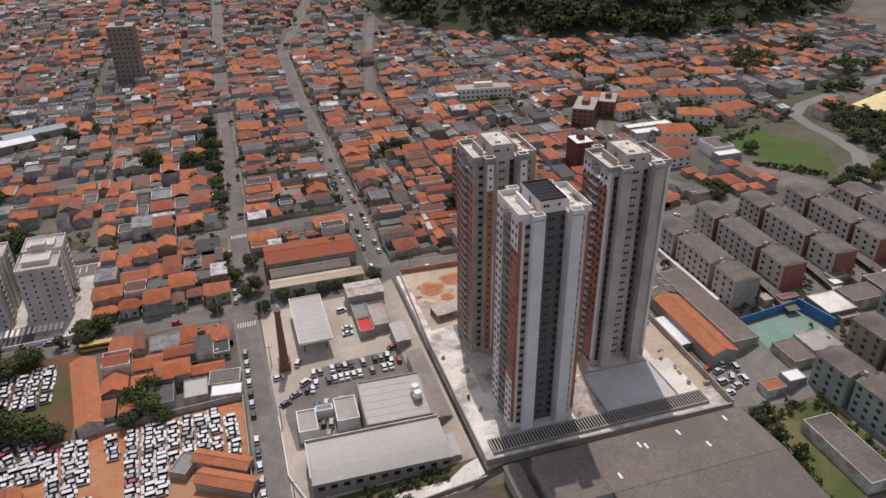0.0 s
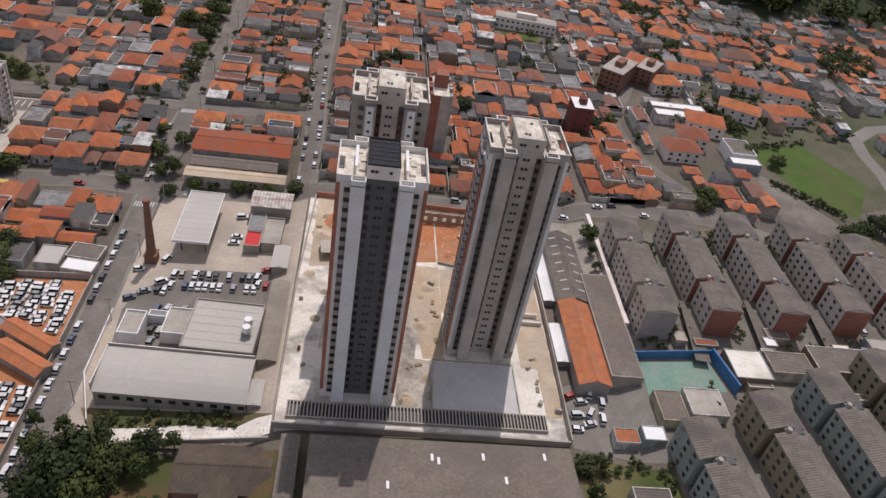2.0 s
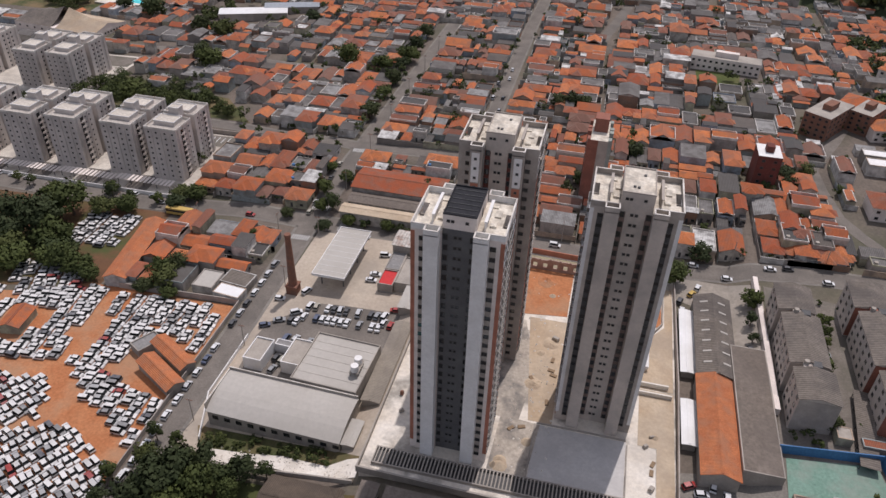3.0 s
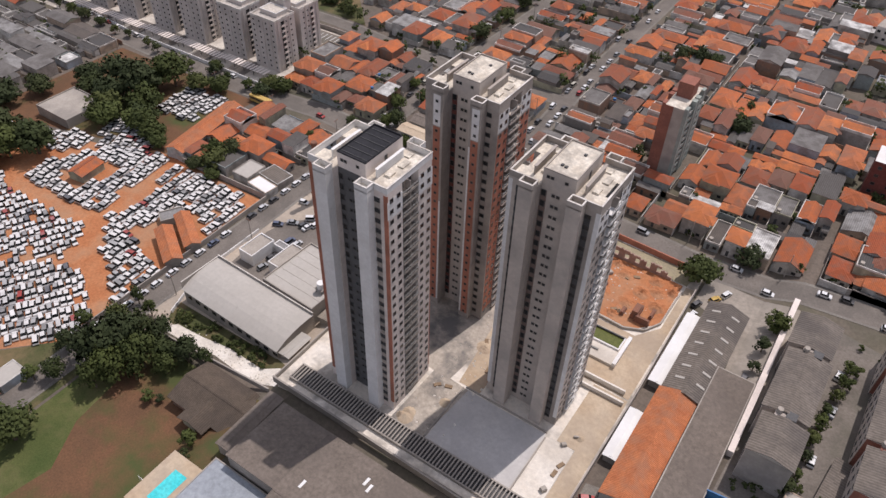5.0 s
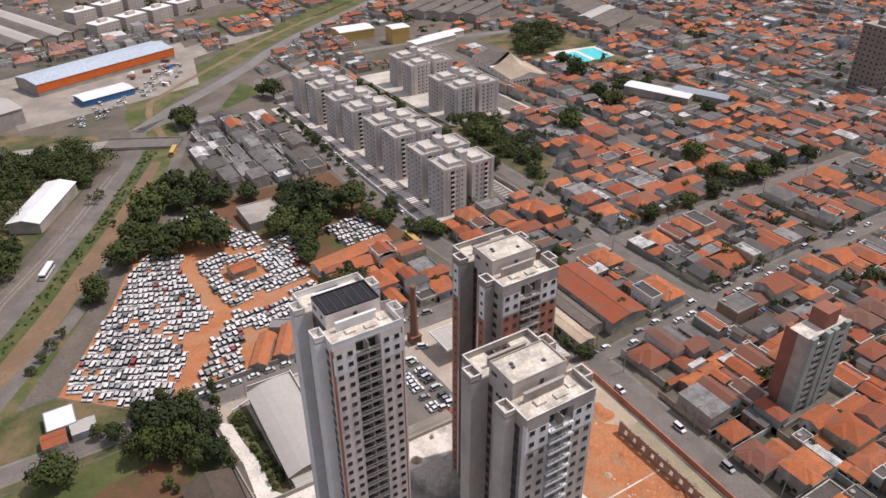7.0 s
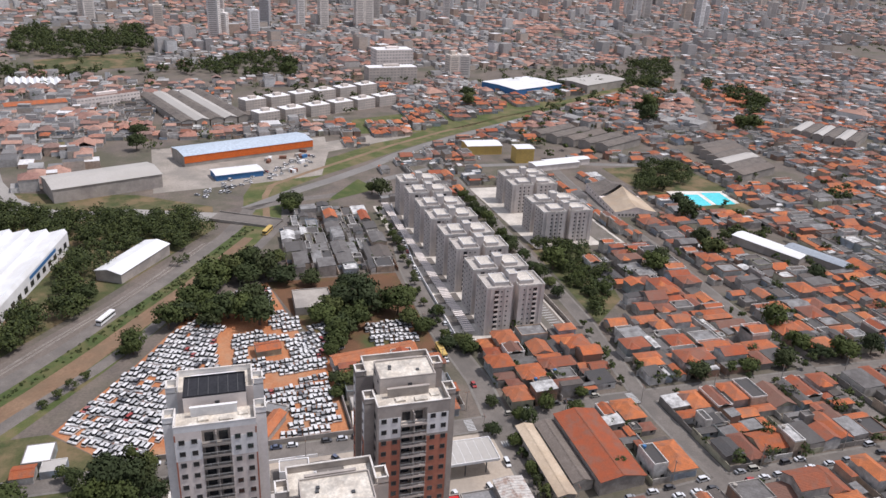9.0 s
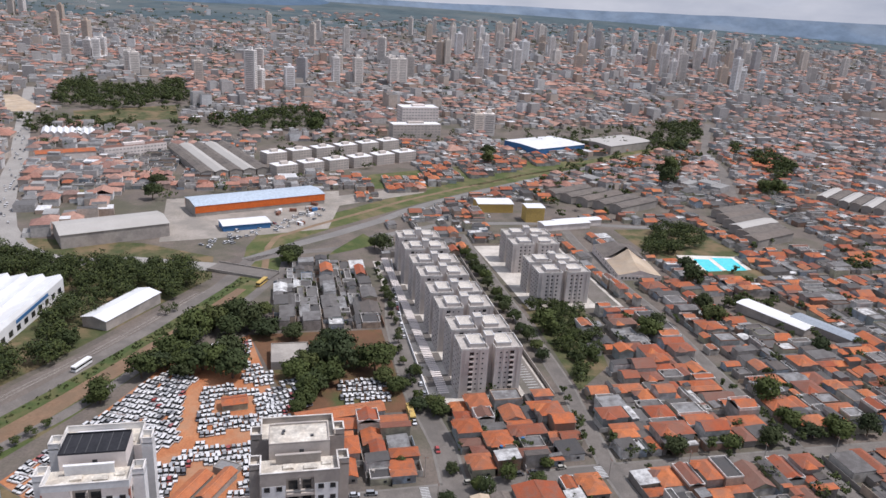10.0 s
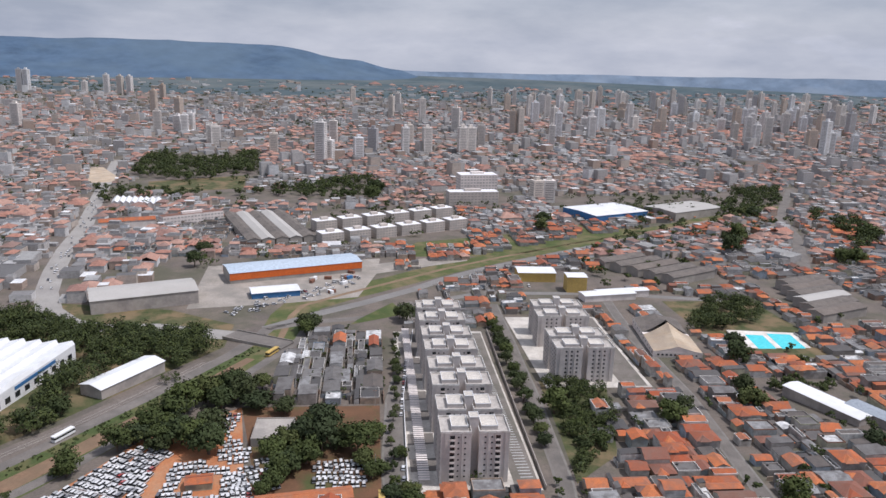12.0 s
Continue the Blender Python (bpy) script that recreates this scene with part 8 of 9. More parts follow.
# broken concrete and rubble strewn over the pit, the sand and the white slope
rub = Soup()
for k in range(420):
    if k < 150:
        x, y, z = srng.uniform(102, 129), srng.uniform(213, 235), SITE_Z + 0.05
    elif k < 250:
        x, y, z = srng.uniform(88, 101), srng.uniform(150, 210), SITE_Z + 0.1
    elif k < 300:
        x, y, z = srng.uniform(60, 100), srng.uniform(212, 240), SITE_Z + 0.1
    else:
        x = srng.uniform(14, 53)
        y = 141 + srng.uniform(-2.0, 2.6)
        z = gz(x, y) + 0.1
    a, w, h = srng.uniform(0, 3.1), srng.uniform(0.15, 0.6), srng.uniform(0.1, 0.4)
    c, sn = math.cos(a) * w, math.sin(a) * w
    rub.shell([(x + c, y + sn, z - 0.1), (x - sn, y + c, z - 0.1), (x - c * 0.8, y - sn, z - 0.1), (x + sn, y - c * 0.7, z - 0.1), (x + c * 0.2, y + sn * 0.3, z + h)], [(0, 1, 4), (1, 2, 4), (2, 3, 4), (3, 0, 4)])
solid("rubble", rub, M["palecon"], "loose pale rubble and broken concrete", "rubble", "stuff")

# roof kit of the warehouses
t = thing("roof_tank_frame", "two white water tanks on a frame on the roof", "water tank", (43.4, 172.5, 2.1))
for y in (-1.6, 1.6):
    s = Soup()
    s.tube(1.2, 1.15, 1.6, 3.6, 16, 0, 0, y)
    part("tank", s, M["white"], t)
for x in (-1.1, 1.1):
    for y in (-2.6, 0, 2.6):
        s = Soup()
        s.box(x - 0.1, x + 0.1, y - 0.1, y + 0.1, 0, 1.6)
        part("leg", s, M["concrete"], t)
s = Soup()
s.box(-1.4, 1.4, -2.9, 2.9, 1.45, 1.6)
part("platform", s, M["concrete"], t)
for x, y in ((84, 119), (95, 128), (96.6, 127), (108, 129), (124, 130), (113, 122)):
    s = Soup()
    s.box(-0.35, 0.35, -1.1, 1.1, 0, 0.1)
    sl = 1.6 / 18.9
    z = 7.0 + 1.6 * (1 - abs(y - 114.5) / 18.9) + 0.16
    ob = solid("rooflight", s, M["whitemetal"], "pale translucent rooflight sheet", "rooflight", at=(x, y, z), group="rooflights of the factory hall")
    ob.rotation_euler = (-math.atan(sl), 0, 0)
rl = Soup()
rl.box(-0.35, 0.35, -1.2, 1.2, 0, 0.1)
RLM = rl.mesh("rooflight", M["metalroof"])
for k in range(7):
    for sx in (-1, 1):
        ob = new("rooflight", RLM)
        ob.matrix_world = pose(145.0 + sx * 2.7, 197.5 + k * 4.7, gz(145, 211.2) + 4.6 + 2.0 * (1 - 2.7 / 5.8) + 0.17, 0, sx * 18.0, 0) @ pose(0, 0, 0, 0, 0, 90)
        tagged(ob, "small pale rooflight strip on the grey hall", "rooflight", "rooflights of the grey hall")

# ---- the pound's sheds and walls ----
shed("pound_shed", "shed with an orange tile roof in the car pound", -24.4, -7.0, 159.8, 165.2, 3.0, 1.3, M["rusttile"], M["concrete"], "x", turn=-30)
shed("pound_shed", "second shed with an orange tile roof and a pale wall", -25.1, -7.7, 168.6, 173.4, 3.0, 1.2, M["rusttile"], M["concrete"], "x", turn=-30)
flat_shed("pound_shed", "dark open-topped store between the two tile-roofed sheds", -30, -24.6, 169.6, 178, 2.6, M["darkcon"], M["concrete"], rim=0.4, turn=-30)
shed("pound_office", "small house with an orange tile roof among the cars", -78.6, -71.6, 169, 179.2, 3.2, 1.4, M["terra_ob"], M["wall_ob"], "y", turn=8)
flat_shed("pound_store", "grey flat-roofed store under the trees", -128, -108, 189, 207, 4.0, M["concrete"], M["concrete"])
wall_run("wall_pound_north", [(-9, 200), (-54, 199)], 2.4, 0.3, M["warmgrey"], "grey wall along the car pound")
wall_run("wall_pound_street", [(-8.8, 200), (-8.8, 122)], 2.0, 0.3, M["warmgrey"], "stained wall between pound and street")
wall_run("wall_dealer", [(1.4, 186), (1.4, 160), (7, 144)], 1.4, 0.3, M["white"], "white low wall of the workshop yard")
wall_run("wall_slope", [(8, 136.4), (54, 137.6)], 1.2, 0.4, M["concrete"], "dark stained retaining wall")
wall_run("wall_estate", [(160.0, 245), (160.2, 184)], 2.2, 1.5, M["offwhite"], "pale estate wall")
wall_run("wall_row_east", [(-62, 313), (-160, 316), (-268, 320)], 2.2, 0.3, M["warmgrey"], "grey boundary wall of the apartment row")
wall_run("wall_row_south", [(-62, 257.5), (-160, 259.5), (-268, 270)], 1.6, 0.3, M["white"], "white boundary wall of the apartment row")

# ---- foreground house with its yard ----
fh = shed("foreground_house", "dark brown tile-roofed house behind the retaining wall", 33.6, 55.6, 122, 135, 3.0, 2.2, M["darkroof"], M["wall_ob"], "x", 0.7)
s = Soup()
s.gable(-4, 4, -9.5, 1.0, 3.0, 1.8, "y", 0.6)
s.gable(4.5, 9.2, -3, 6.2, 2.9, 1.4, "y", 0.5)
part("cross_roof", s, M["darkroof"], fh)
s = Soup()
s.box(-3.8, 3.8, -9.2, -5.6, -0.5, 3.0)
s.gable_ends(-3.8, 3.8, -9.2, -5.6, 3.0, 1.7, "y")
part("bay_wall", s, M["wall_ob"], fh)
for k in range(5):
    put_window(WIN_BIG, fh, -8 + k * 4, -5.8, 1.2, -90)
put_window(WIN_BIG, fh, 10.0, 0, 1.2, 0)
shed("lean_to", "narrow brown sheet-roofed lean-to", 58, 62, 117, 135, 4.0, 0.4, M["brownroof"], M["concrete"], "y")
flat_shed("grey_roof_hall", "hall with a blue-grey sheet roof", 61, 79.3, 88, 114, 4.2, M["bluegrey"], M["concrete"], rim=0.15)
s = Soup()
s.box(49, 60, 96, 111, -0.6, 0.42)
solid("pool_deck", s, M["sand"], "sandstone deck round the swimming pool", "deck", "structure")
s = Soup()
s.box(53.2, 57.2, 99, 107.5, -0.5, 0.47)
solid("swimming_pool", s, M["pool"], "small bright turquoise swimming pool", "pool")
t = thing("goal_frame", "small white football goal on the field", "goal", (47, 102, gz(47, 102)))
for x in (-1.5, 1.5):
    s = Soup()
    s.tube(0.06, 0.06, 0, 2.0, 8, 0, x, 0)
    part("post", s, M["white"], t)
s = Soup()
s.box(-1.56, 1.56, -0.06, 0.06, 2.0, 2.12)
part("crossbar", s, M["white"], t)

# ---- east side: court, walls ----
sheet("court", [(161, 169), (183, 171), (185, 158), (160, 156)], 0.1, M["court"], "faded green sports court", "court")
wall_run("wall_court_north", [(159, 170.5), (184, 172)], 3.4, 0.3, M["blue"], "blue painted court wall")
wall_run("wall_court_east", [(184, 172), (187, 157)], 4.2, 0.6, M["blue"], "blue slanting court wall")
for x0, x1, y0, y1, h, rm in ((146, 153, 138, 143, 3, "terra_ob"), (153.5, 160, 138, 143, 3, "whitemetal"), (187, 199, 160, 172, 4, "palecon"), (200, 214, 163, 172, 4, "slabroof"), (160, 168, 144, 155, 3.2, "brownroof"),
                              (169, 180, 146, 156, 3.4, "concrete"), (216, 236, 165, 176, 4, "slabroof"), (146, 156, 98, 123.5, 4, "slabroof"), (240, 262, 168, 182, 4, "concrete")):
    flat_shed("low_shed", "low shed between the estate and the court", x0, x1, y0, y1, h, M[rm], M["wall_ob"], rim=0.2)
for cx, cy in ((178.5, 204), (201.8, 206), (225, 208)):
    t = thing("estate_carport", "long low carport roof between the slabs", "carport", (cx + 3.6, cy - 20, gz(cx, cy)), -7)
    s = Soup()
    s.box(-2.4, 2.4, -16, 12, 2.3, 2.45)
    part("roof", s, M["slabroof"], t)
    for y in (-15, -8, -1, 6, 11):
        s = Soup()
        s.box(-2.2, -2.0, y - 0.1, y + 0.1, 0, 2.3)
        part("post", s, M["steel"], t)
M["tent"] = surf("yellow_canvas", (0.80, 0.68, 0.34), (0.74, 0.62, 0.30), 0.2, 0.8, 0.1)
vr = random.Random(9)
for x, y, w, d in VILLAS:
    t = thing("villa", "large pale villa with an orange hipped tile roof", "house", (x, y, gz(x, y)), vr.uniform(-32, 14), "villas on the rise")
    s = Soup()
    s.box(-w / 2, w / 2, -d / 2, d / 2, -1, 6.0)
    part("wall", s, M["offwhite"], t)
    s = Soup()
    s.hip(-w / 2, w / 2, -d / 2, d / 2, 6.0, 2.6, 0.7)
    part("roof", s, M["terra_ob"], t)
    for k in range(4):
        put_window(WIN_BIG, t, -w / 2 + w * (k + 0.5) / 4, -d / 2, 3.6, -90)
        put_window(WIN_BIG, t, -w / 2 + w * (k + 0.5) / 4, -d / 2, 0.9, -90)


def plain_block(name, label, x, y, w, d, h, turn, wall, roof, floors, nx, ny, single=True):
    t = thing(name, label, "apartment block", (x, y, gz(x, y)), turn)
    s = Soup()
    s.box(-w / 2, w / 2, -d / 2, d / 2, -2, h, 0, 1)
    wl = part("wall", s, [M[wall], M[roof]], t)
    far_ = Soup()
    s = Soup()
    s.box(-w / 6, w / 6, -d / 6, d / 6, h, h + 2.6)
    part("roof_house", s, M[wall], t)
    for k in range(floors):
        z = 1.2 + k * (h - 0.8) / floors
        for q in range(nx):
            xx = -w / 2 + w * (q + 0.5) / nx
            if single:
                put_window(WIN_BIG, wl, xx, -d / 2, z, -90)
            else:
                far_.box(xx - w / nx * 0.3, xx + w / nx * 0.3, -d / 2 - 0.05, -d / 2 + 0.05, z, z + 1.3)
        for q in range(ny):
            yy = -d / 2 + d * (q + 0.5) / ny
            if single:
                put_window(WIN_BIG, wl, w / 2, yy, z, 0)
            else:
                far_.box(w / 2 - 0.05, w / 2 + 0.05, yy - d / ny * 0.3, yy + d / ny * 0.3, z, z + 1.3)
    if not single:
        tagged(part("glazing", far_, M["bandglass"], wl), kind="stuff")
    return t


plain_block("apartment_building", "slender grey-brown apartment tower among low houses", -62, 590, 18, 14, 44, -6, "brownwall", "concrete", 13, 5, 4)
plain_block("apartment_building", "dark red slim building with a white roof", 168, 312, 9, 11, 16, 0, "maroon", "white", 5, 2, 3)
plain_block("apartment_building", "reddish four-storey apartment building", 202, 372, 12, 24, 11, -35, "oldbrick", "concrete", 4, 4, 6)
plain_block("apartment_building", "reddish four-storey apartment building", 221, 380, 10, 18, 10, -35, "oldbrick", "concrete", 4, 3, 5)
plain_block("school_building", "long pale school building with a grey roof", 162, 437, 36, 10, 7, -8, "offwhite", "concrete", 2, 12, 3)
plain_block("hospital", "white hospital slab with window rows", -745, 372, 20, 66, 19, 8, "beige", "white", 5, 4, 14, False)
plain_block("hospital", "taller white hospital wing", -800, 385, 26, 52, 33, 8, "offwhite", "white", 8, 4, 12, False)

# ---- west side: warehouses and works ----
def hall(name, label, x, y, L, W, turn, h, rise, roof, wall, band=None):
    t = thing(name, label, "warehouse", (x, y, gz(x, y)), turn)
    s = Soup()
    s.box(-L / 2, L / 2, -W / 2, W / 2, -2, h)
    s.gable_ends(-L / 2, L / 2, -W / 2, W / 2, h, rise, "x")
    part("wall", s, M[wall], t)
    s = Soup()
    s.gable(-L / 2, L / 2, -W / 2, W / 2, h, rise, "x", 0.5)
    part("roof", s, M[roof], t)
    if band:
        for sy in (-1, 1):
            s = Soup()
            y0 = sy * (W / 2 + 0.12)
            s.box(-L / 2 - 0.2, L / 2 + 0.2, y0 - 0.1, y0 + 0.1, h * 0.35, h + 0.1)
            part("facade_band", s, M[band], t)
    return t


t = thing("white_warehouse", "huge warehouse with a white sawtooth roof", "warehouse", (-171, 42, gz(-171, 42)), -8.5)
s = Soup()
s.box(-50, 50, -24, 24, -2, 9)
part("wall", s, M["white"], t)
for k in range(5):
    s = Soup()
    y0 = -24 + k * 9.6
    s.shell([(-50, y0, 9), (50, y0, 9), (50, y0 + 9.6, 9), (-50, y0 + 9.6, 9), (-50, y0 + 8.4, 11.2), (50, y0 + 8.4, 11.2)], [(0, 1, 5, 4), (4, 5, 2, 3), (0, 4, 3), (1, 2, 5), (3, 2, 1, 0)])
    part("roof_bay", s, M["whitemetal"], t)
for k in range(12):
    s = Soup()
    s.box(-46 + k * 8, -42 + k * 8, 23.9, 24.1, 2.0, 5.0)
    part("window", s, M["glass"], t)
s = Soup()
s.box(-30, 6, 24.1, 24.22, 6.2, 8.0)
part("sign_bar", s, M["blue"], t, "long blue sign panel")
hall("long_white_hall", "long hall with a curved white roof beside the railway", -184, 110.5, 43, 15, -29.6, 6.0, 1.7, "whitemetal", "warmgrey")
hall("grey_works_hall", "large grey works hall", -336, 76, 72, 34, 112, 10, 2.5, "metalroof", "warmgrey")
hall("orange_hall", "long hall with a pale blue roof and an orange fascia", -418, 176, 112, 30, 111, 9, 1.8, "bluesheet", "concrete", "orange")
hall("market_canopy", "low market hall with a white sheet roof", -356, 168, 36, 17, 105, 4.5, 0.8, "whitemetal", "blue")
hall("white_blue_store", "store with a white roof and a blue wall", -684, 532, 84, 62, 115, 9, 1.0, "whitemetal", "blue")
hall("grey_store", "wide store with a pale grey roof", -700, 640, 90, 50, 118, 10, 1.5, "metalroof", "concrete")
hall("ochre_school", "ochre school hall with a white roof", -402, 382, 32, 20, 88, 8, 1.2, "whitemetal", "yellow")
hall("ochre_school", "ochre school tower block", -368, 408, 16, 14, 88, 13, 0.6, "whitemetal", "yellow")
hall("white_school_roof", "school sheds with white sheet roofs", -345, 428, 44, 12, 100, 5, 0.8, "whitemetal", "offwhite")
hall("white_school_roof", "school sheds with white sheet roofs", -352, 442, 44, 9, 100, 5, 0.8, "whitemetal", "offwhite")
hall("zigzag_hall", "low hall with a white sheet roof", -136, 479, 44, 12, 22, 5, 0.8, "whitemetal", "warmgrey")
hall("zigzag_hall", "lower hall with a pale blue-grey roof", -116, 497, 36, 10, 22, 4.5, 0.8, "bluegrey", "warmgrey")
for k in range(5):
    hall("factory_bay", "dark grey corrugated factory bay", -452 + k * 13, 474 + k * 11, 54, 14, 118, 7, 2.0, ("slabroof", "slabroof", "brownroof")[k % 3], "concrete")
for k in range(6):
    hall("factory_bay", "dark grey corrugated bay of the works", -378 + k * 16, 610 - k * 4, 50, 14, 112, 7, 1.8, ("slabroof", "brownroof", "slabroof", "metalroof")[k % 4], "concrete")
for k in range(6):
    hall("far_works_bay", "striped grey works bay with pale roof strips", -438 + k * 10, 762 + k * 5, 56, 9, 125, 7, 1.4, ("metalroof", "slabroof")[k % 2], "concrete")
for k in range(5):
    hall("works_bay", "weathered long grey works bay with rusty stains", -582 - k * 4.6, 104 + k * 13, 140, 12.5, 20, 7, 2.0, ("slabroof", "metalroof")[k % 2], "concrete")
hall("tile_factory", "long low factory with an orange tile roof", -606, -20, 56, 15, 112, 7, 2.5, "terra_ob", "offwhite")
plain_block("factory_office", "long pale three-storey factory office with window rows", -622, 44, 13, 68, 12, 35, "offwhite", "terra_ob", 3, 3, 18, False)
for k in range(8):
    hall("white_sawtooth_bay", "white sawtooth factory bay", -718 + k * 0.8, -68 + k * 7.2, 36, 6.8, 12, 6, 3.0, "whitemetal", "offwhite")


def meeting_hall():
    t = thing("meeting_hall", "sports hall with a sagging ochre roof and white gable walls", "hall", (-246, 436, gz(-246, 436)), -8)
    s = Soup()
    s.box(-32, 32, -15, 15, -2, 5)
    part("wall", s, M["offwhite"], t)
    for sx in (-1, 1):
        s = Soup()
        pts, n = [], 8
        for i in range(n + 1):
            f = i / n
            top = 8.5 + 5.5 * (1 - f) ** 1.9
            for j in range(n + 1):
                v = -1 + 2 * j / n
                pts.append((sx * (2 + 30 * f), 15 * v, 5.05 + (top - 5) * (1 - abs(v)) ** 1.35))
        s.shell(pts, [(i * 9 + j, (i + 1) * 9 + j, (i + 1) * 9 + j + 1, i * 9 + j + 1) for i in range(n) for j in range(n)])
        part("roof", s, M["slabroof"] if sx < 0 else M["sand"], t)
        s = Soup()
        s.shell([(sx * 31.9, y, z) for y, z in ((-15, 5), (15, 5), (7.5, 6.3), (0, 8.4), (-7.5, 6.3))], [(0, 1, 2, 3, 4)])
        part("gable", s, M["offwhite"], t)
    for k in range(10):
        put_window(WIN_BIG, t, -28 + k * 6.2, -15, 2.4, -90)
        put_window(WIN_BIG, t, 32, -12 + k * 2.6, 2.4, 0)


meeting_hall()
t = thing("public_pool", "two turquoise swimming pools with a pale deck", "pool", (-238, 508, gz(-238, 508)), -8)
s = Soup()
s.box(-24, 24, -24, 22, -0.5, 0.3)
part("deck", s, M["palecon"], t)
for x0, x1, y0, y1 in ((-20, 20, 2, 18), (-16, 14, -14, -2)):
    s = Soup()
    s.box(x0, x1, y0, y1, 0.0, 0.34)
    part("basin", s, M["pool"], t)

# white four-storey flats by the channel
cond = None
for k in range(6):
    for r_ in range(2):
        x, y = -536 - k * 15 - r_ * 62, 200 + k * 27 - r_ * 10
        if cond is None:
            cond = plain_block("white_flats", "white four-storey block of flats with a dark grey stair tower", x, y, 16, 24, 11.5, 28, "beige", "white", 4, 4, 7, False)
            tagged(cond, group="white flats by the channel")
        else:
            copy_thing(cond, pose(x, y, gz(x, y), 0, 0, 28))

# bridge over the channel
t = thing("road_bridge", "low concrete road bridge over the channel", "bridge", (-250, 171, gz(-250, 171)), 62)
s = Soup()
s.box(-22, 22, -7, 7, 0.4, 1.3)
part("deck", s, M["asphalt"], t)
for y in (-7.2, 6.9):
    s = Soup()
    s.box(-22, 22, y, y + 0.3, 0.3, 2.1)
    part("parapet", s, M["concrete"], t)


def bus(x, y, ang, mat, lb):
    t = thing("bus", lb, "bus", (x, y, gz(x, y) + 0.15), ang)
    s = Soup()
    s.box(-5.6, 5.6, -1.25, 1.25, 0.4, 1.5)
    s.box(-5.6, 5.6, -1.25, 1.25, 2.5, 3.1)
    part("body", s, M[mat], t)
    s = Soup()
    s.box(-5.5, 5.5, -1.2, 1.2, 1.5, 2.5)
    part("window", s, M["glass"], t)
    for a in (-3.6, 3.4):
        for b in (-1.1, 1.1):
            w = part("wheel", WHEEL, None, t, at=(a, b, 0.45))
            w.scale = (1.5, 1.4, 1.5)


bus(-226, 183, -25, "yellow", "yellow city bus beside the channel")
bus(-58, 247, 0, "yellow", "yellow bus at the kerb")
bus(-120, 104, -26, "white", "white lorry-like coach on the river road")
flow = Soup()
for k in range(60):
    f = srng.random()
    x, y = -400 + 90 * f + srng.uniform(-9, 9), 232 - 90 * f + srng.uniform(-9, 9)
    car_soup(flow, x, y, gz(x, y) + 0.1, srng.uniform(0, 180))
for k in range(46):
    f = srng.random()
    x, y = -358 - 400 * f, -2 - 103 * f + srng.uniform(-6.5, 6.5)
    car_soup(flow, x, y, gz(x, y) + 0.1, 194 if srng.random() < 0.5 else 14)
for x in range(-250, -132, 8):
    car_soup(flow, x, 257 + 0.075 * (-132 - x), gz(x, 258) + 0.15, 176)
for k in range(70):
    x, y = srng.uniform(-450, -360), srng.uniform(305, 372)
    if not in_poly(x, y, [(-383, 292), (-458, 380), (-378, 374), (-352, 330)]):
        continue
    car_soup(flow, x, y, gz(x, y) + 0.1, srng.choice((0, 90)))
solid("cars_far_off", flow, [M["carpaint_i"], M["glass"], M["tyre"]], "small cars on far roads and yards", "cars", "stuff")

# carport roofs of the apartment row
crow = Soup()
crow.box(-0.55, 0.55, -2.4, 2.4, 2.2, 2.3)
CPM = crow.mesh("carport_bay", M["offwhite"])
for k in range(7):
    t = thing("row_carport", "pale slatted carport roofs beside the apartment row", "carport", (-72 - k * 28, 264.5 + (0.02 * k), gz(-72 - k * 28, 264.5)), 0, "carports of the row")
    for q in range(14):
        part("roof_slat", CPM, None, t, at=(-q * 1.9, 0, 0))
    for q in range(5):
        s = Soup()
        s.box(-q * 6 - 0.1, -q * 6 + 0.1, -2.2, -2.0, 0, 2.2)
        part("post", s, M["steel"], t)

# utility poles
ps = Soup()
ps.tube(0.17, 0.11, -0.3, 9.0, 8)
PM = ps.mesh("pole", M["concrete"])
pa = Soup()
pa.box(-1.1, 1.1, -0.06, 0.06, 8.3, 8.45)
PA = pa.mesh("crossarm", M["oldbrick"])
for x, y, a in [(2.0, y, 0) for y in range(150, 450, 32)] + [(46.2, y, 0) for y in range(262, 420, 34)] + [(x, 257.2, 90) for x in range(64, 200, 30)] + [(x, 244.6, 90) for x in range(-150, -8, 34)]:
    t = thing("utility_pole", "grey concrete utility pole with a crossarm", "utility pole", (x, y, gz(x, y)), a, "utility poles")
    part("pole", PM, None, t)
    part("crossarm", PA, None, t)

# goods in the market yard
ct = Soup()
ct.prism([(-3 + k * 0.25, -1.2 - 0.07 * (k % 2)) for k in range(25)] + [(3 - k * 0.25, 1.2 + 0.07 * (k % 2)) for k in range(25)], 0.0, 2.5)
CTM = [ct.mesh("container", M[m]) for m in ("blue", "white", "oldbrick", "metalroof")]
for k in range(26):
    ob = new("container", CTM[k % 2 if k < 12 else srng.randrange(4)])
    x, y = (-434 + srng.uniform(-6, 6), 205 + k * 2.4) if k < 12 else (srng.uniform(-420, -345), srng.uniform(190, 228))
    ob.matrix_world = pose(x, y, gz(x, y) + 0.05, 0, 0, srng.uniform(0, 180) if k > 11 else srng.gauss(20, 6))
    tagged(ob, "ribbed steel container in the market yard", "container", "containers in the market yard")
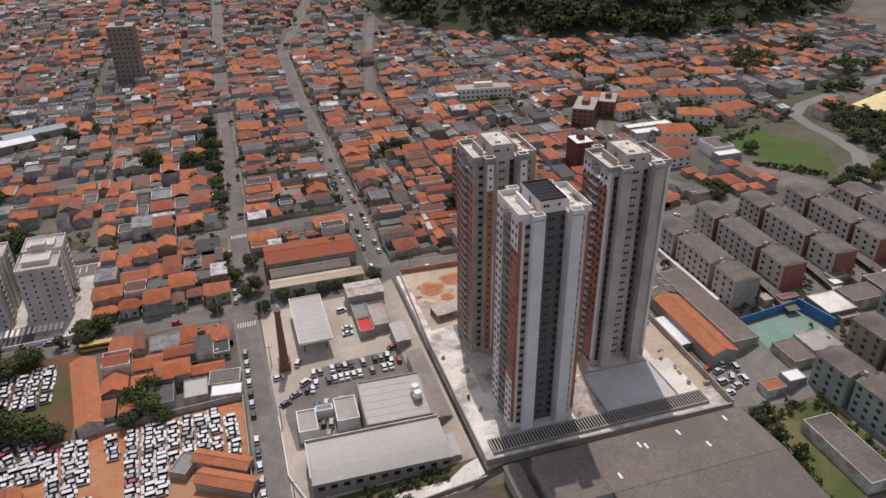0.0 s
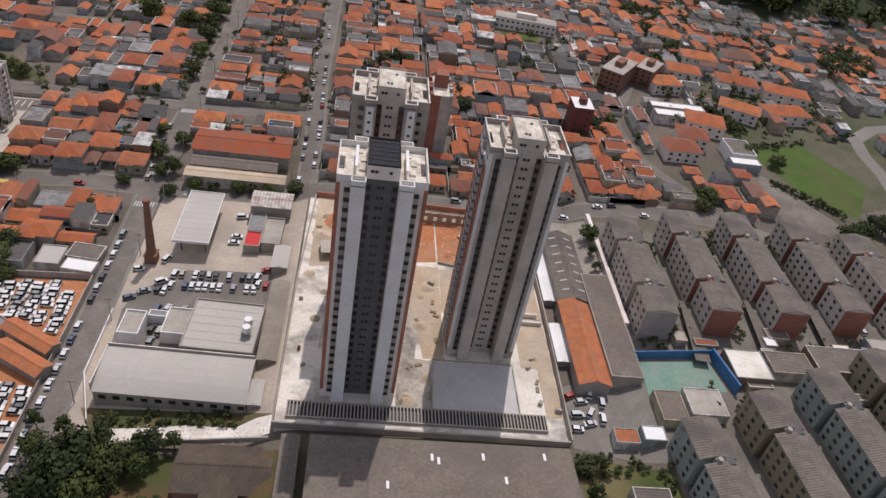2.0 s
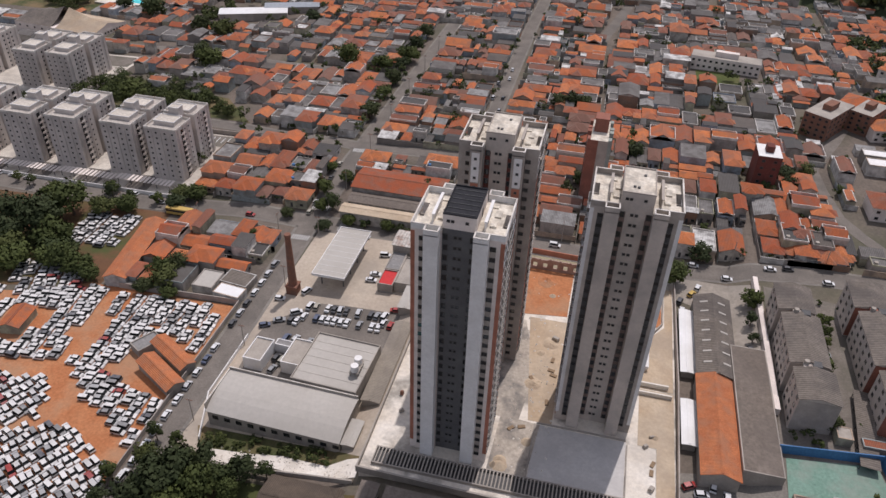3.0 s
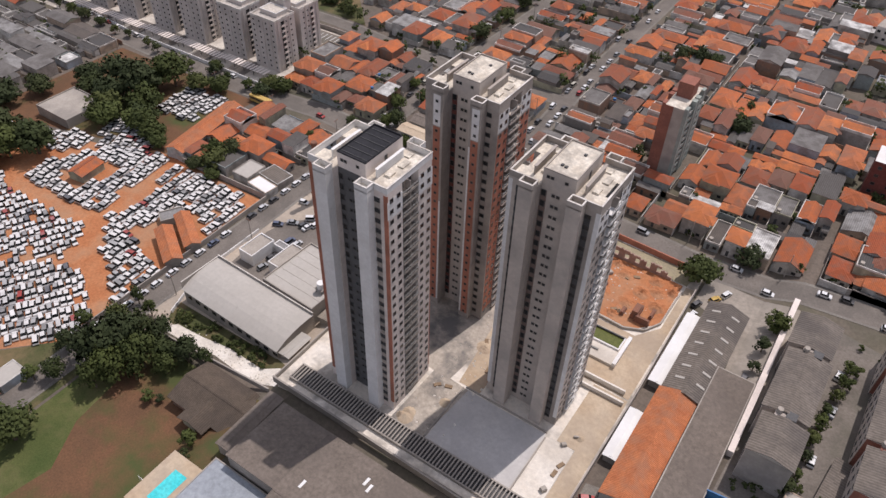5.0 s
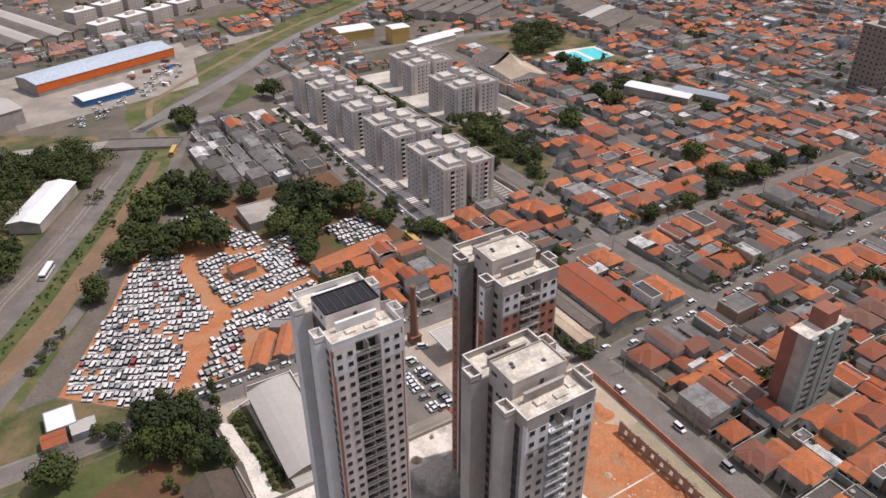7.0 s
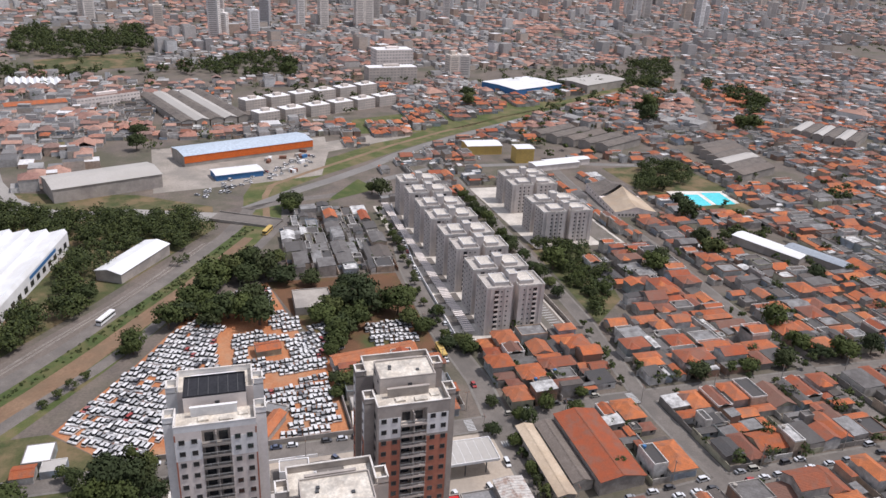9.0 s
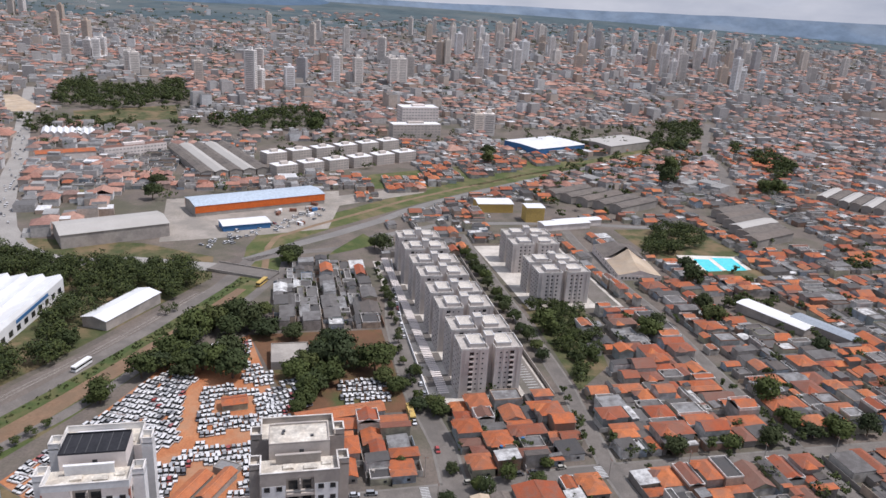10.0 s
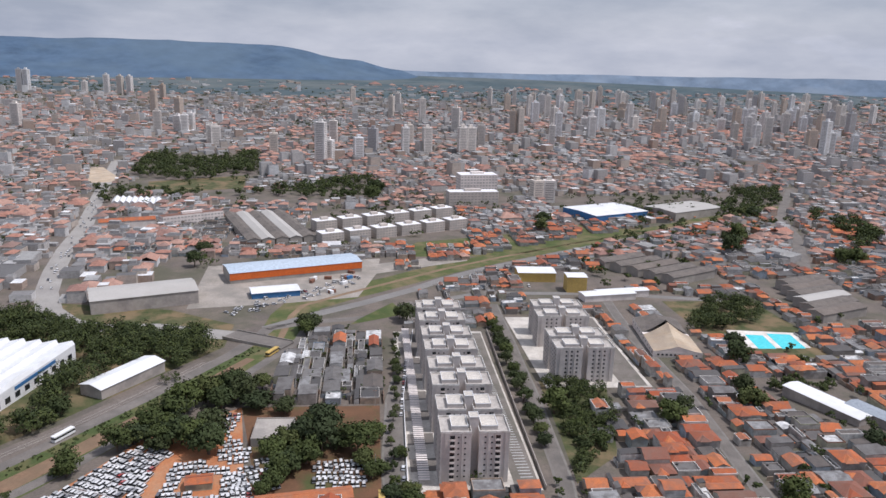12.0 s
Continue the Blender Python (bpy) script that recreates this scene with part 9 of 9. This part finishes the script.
# low roofs by the east road
flat_shed("east_store", "store with a bright white flat roof", 212, 234, 331, 338, 5, M["white"], M["wall_ob"], rim=0.3)
flat_shed("east_store", "store with a bright white flat roof", 212, 240, 340, 346, 5, M["white"], M["wall_ob"], rim=0.3)
flat_shed("east_grey_house", "grey flat-roofed house with a white parapet", 238, 250, 298, 312, 5.5, M["slabroof"], M["white"], rim=0.5)
flat_shed("east_white_house", "white-roofed house beside the road", 236, 250, 291, 297, 4.5, M["white"], M["wall_ob"], rim=0.3)
t = thing("yellow_tent", "pale yellow tent roof among the trees", "tent", (385, 334, gz(385, 334)), 20)
s = Soup()
for k in range(3):
    s.hip(-24 + k * 16, -8 + k * 16, -9, 9, 4.5, 3.0, 0.3)
part("canopy", s, M["tent"], t)
for x in (-23, -8, 8, 23):
    for y in (-8.5, 8.5):
        s = Soup()
        s.tube(0.12, 0.12, 0, 4.5, 8, 0, x, y)
        part("post", s, M["steel"], t)
# small sheds and roofs between the estate slabs
er = random.Random(17)
for k in range(26):
    x, y = er.uniform(162, 262), er.choice((er.uniform(174, 182), er.uniform(158, 172), er.uniform(150, 166)))
    w, d, h = er.uniform(3, 9), er.uniform(2.5, 5), er.uniform(2.3, 3.2)
    if x < 190 and y < 174:
        continue
    flat_shed("yard_shed", "small patched shed in the estate yard", x - w / 2, x + w / 2, y - d / 2, y + d / 2, h, M[er.choice(("slabroof", "whitemetal", "palecon", "brownroof", "terra_ob", "concrete"))], M["wall_ob"], rim=0.12)
for k in range(22):
    bx = er.choice((178.5, 201.8, 225, 248)) + er.uniform(-3.5, -0.5)
    by = er.uniform(186, 228)
    car(bx, by, 83 + er.gauss(0, 4), gz(bx, by) + 0.06, label="parked car between the estate slabs")
# white-roofed sheds below the pound
flat_shed("roadside_shed", "low shed with a weathered white sheet roof", -22, -12, 92, 101, 3.2, M["whitemetal"], M["wall_ob"], rim=0.15)
flat_shed("roadside_shed", "low shed with a pale grey sheet roof", -12.5, -6.5, 98.5, 106, 3.0, M["metalroof"], M["wall_ob"], rim=0.15)
shed("roadside_house", "small house with an orange tile roof", -11, -5, 90.5, 97, 3.0, 1.1, M["terra_ob"], M["wall_ob"], "y")
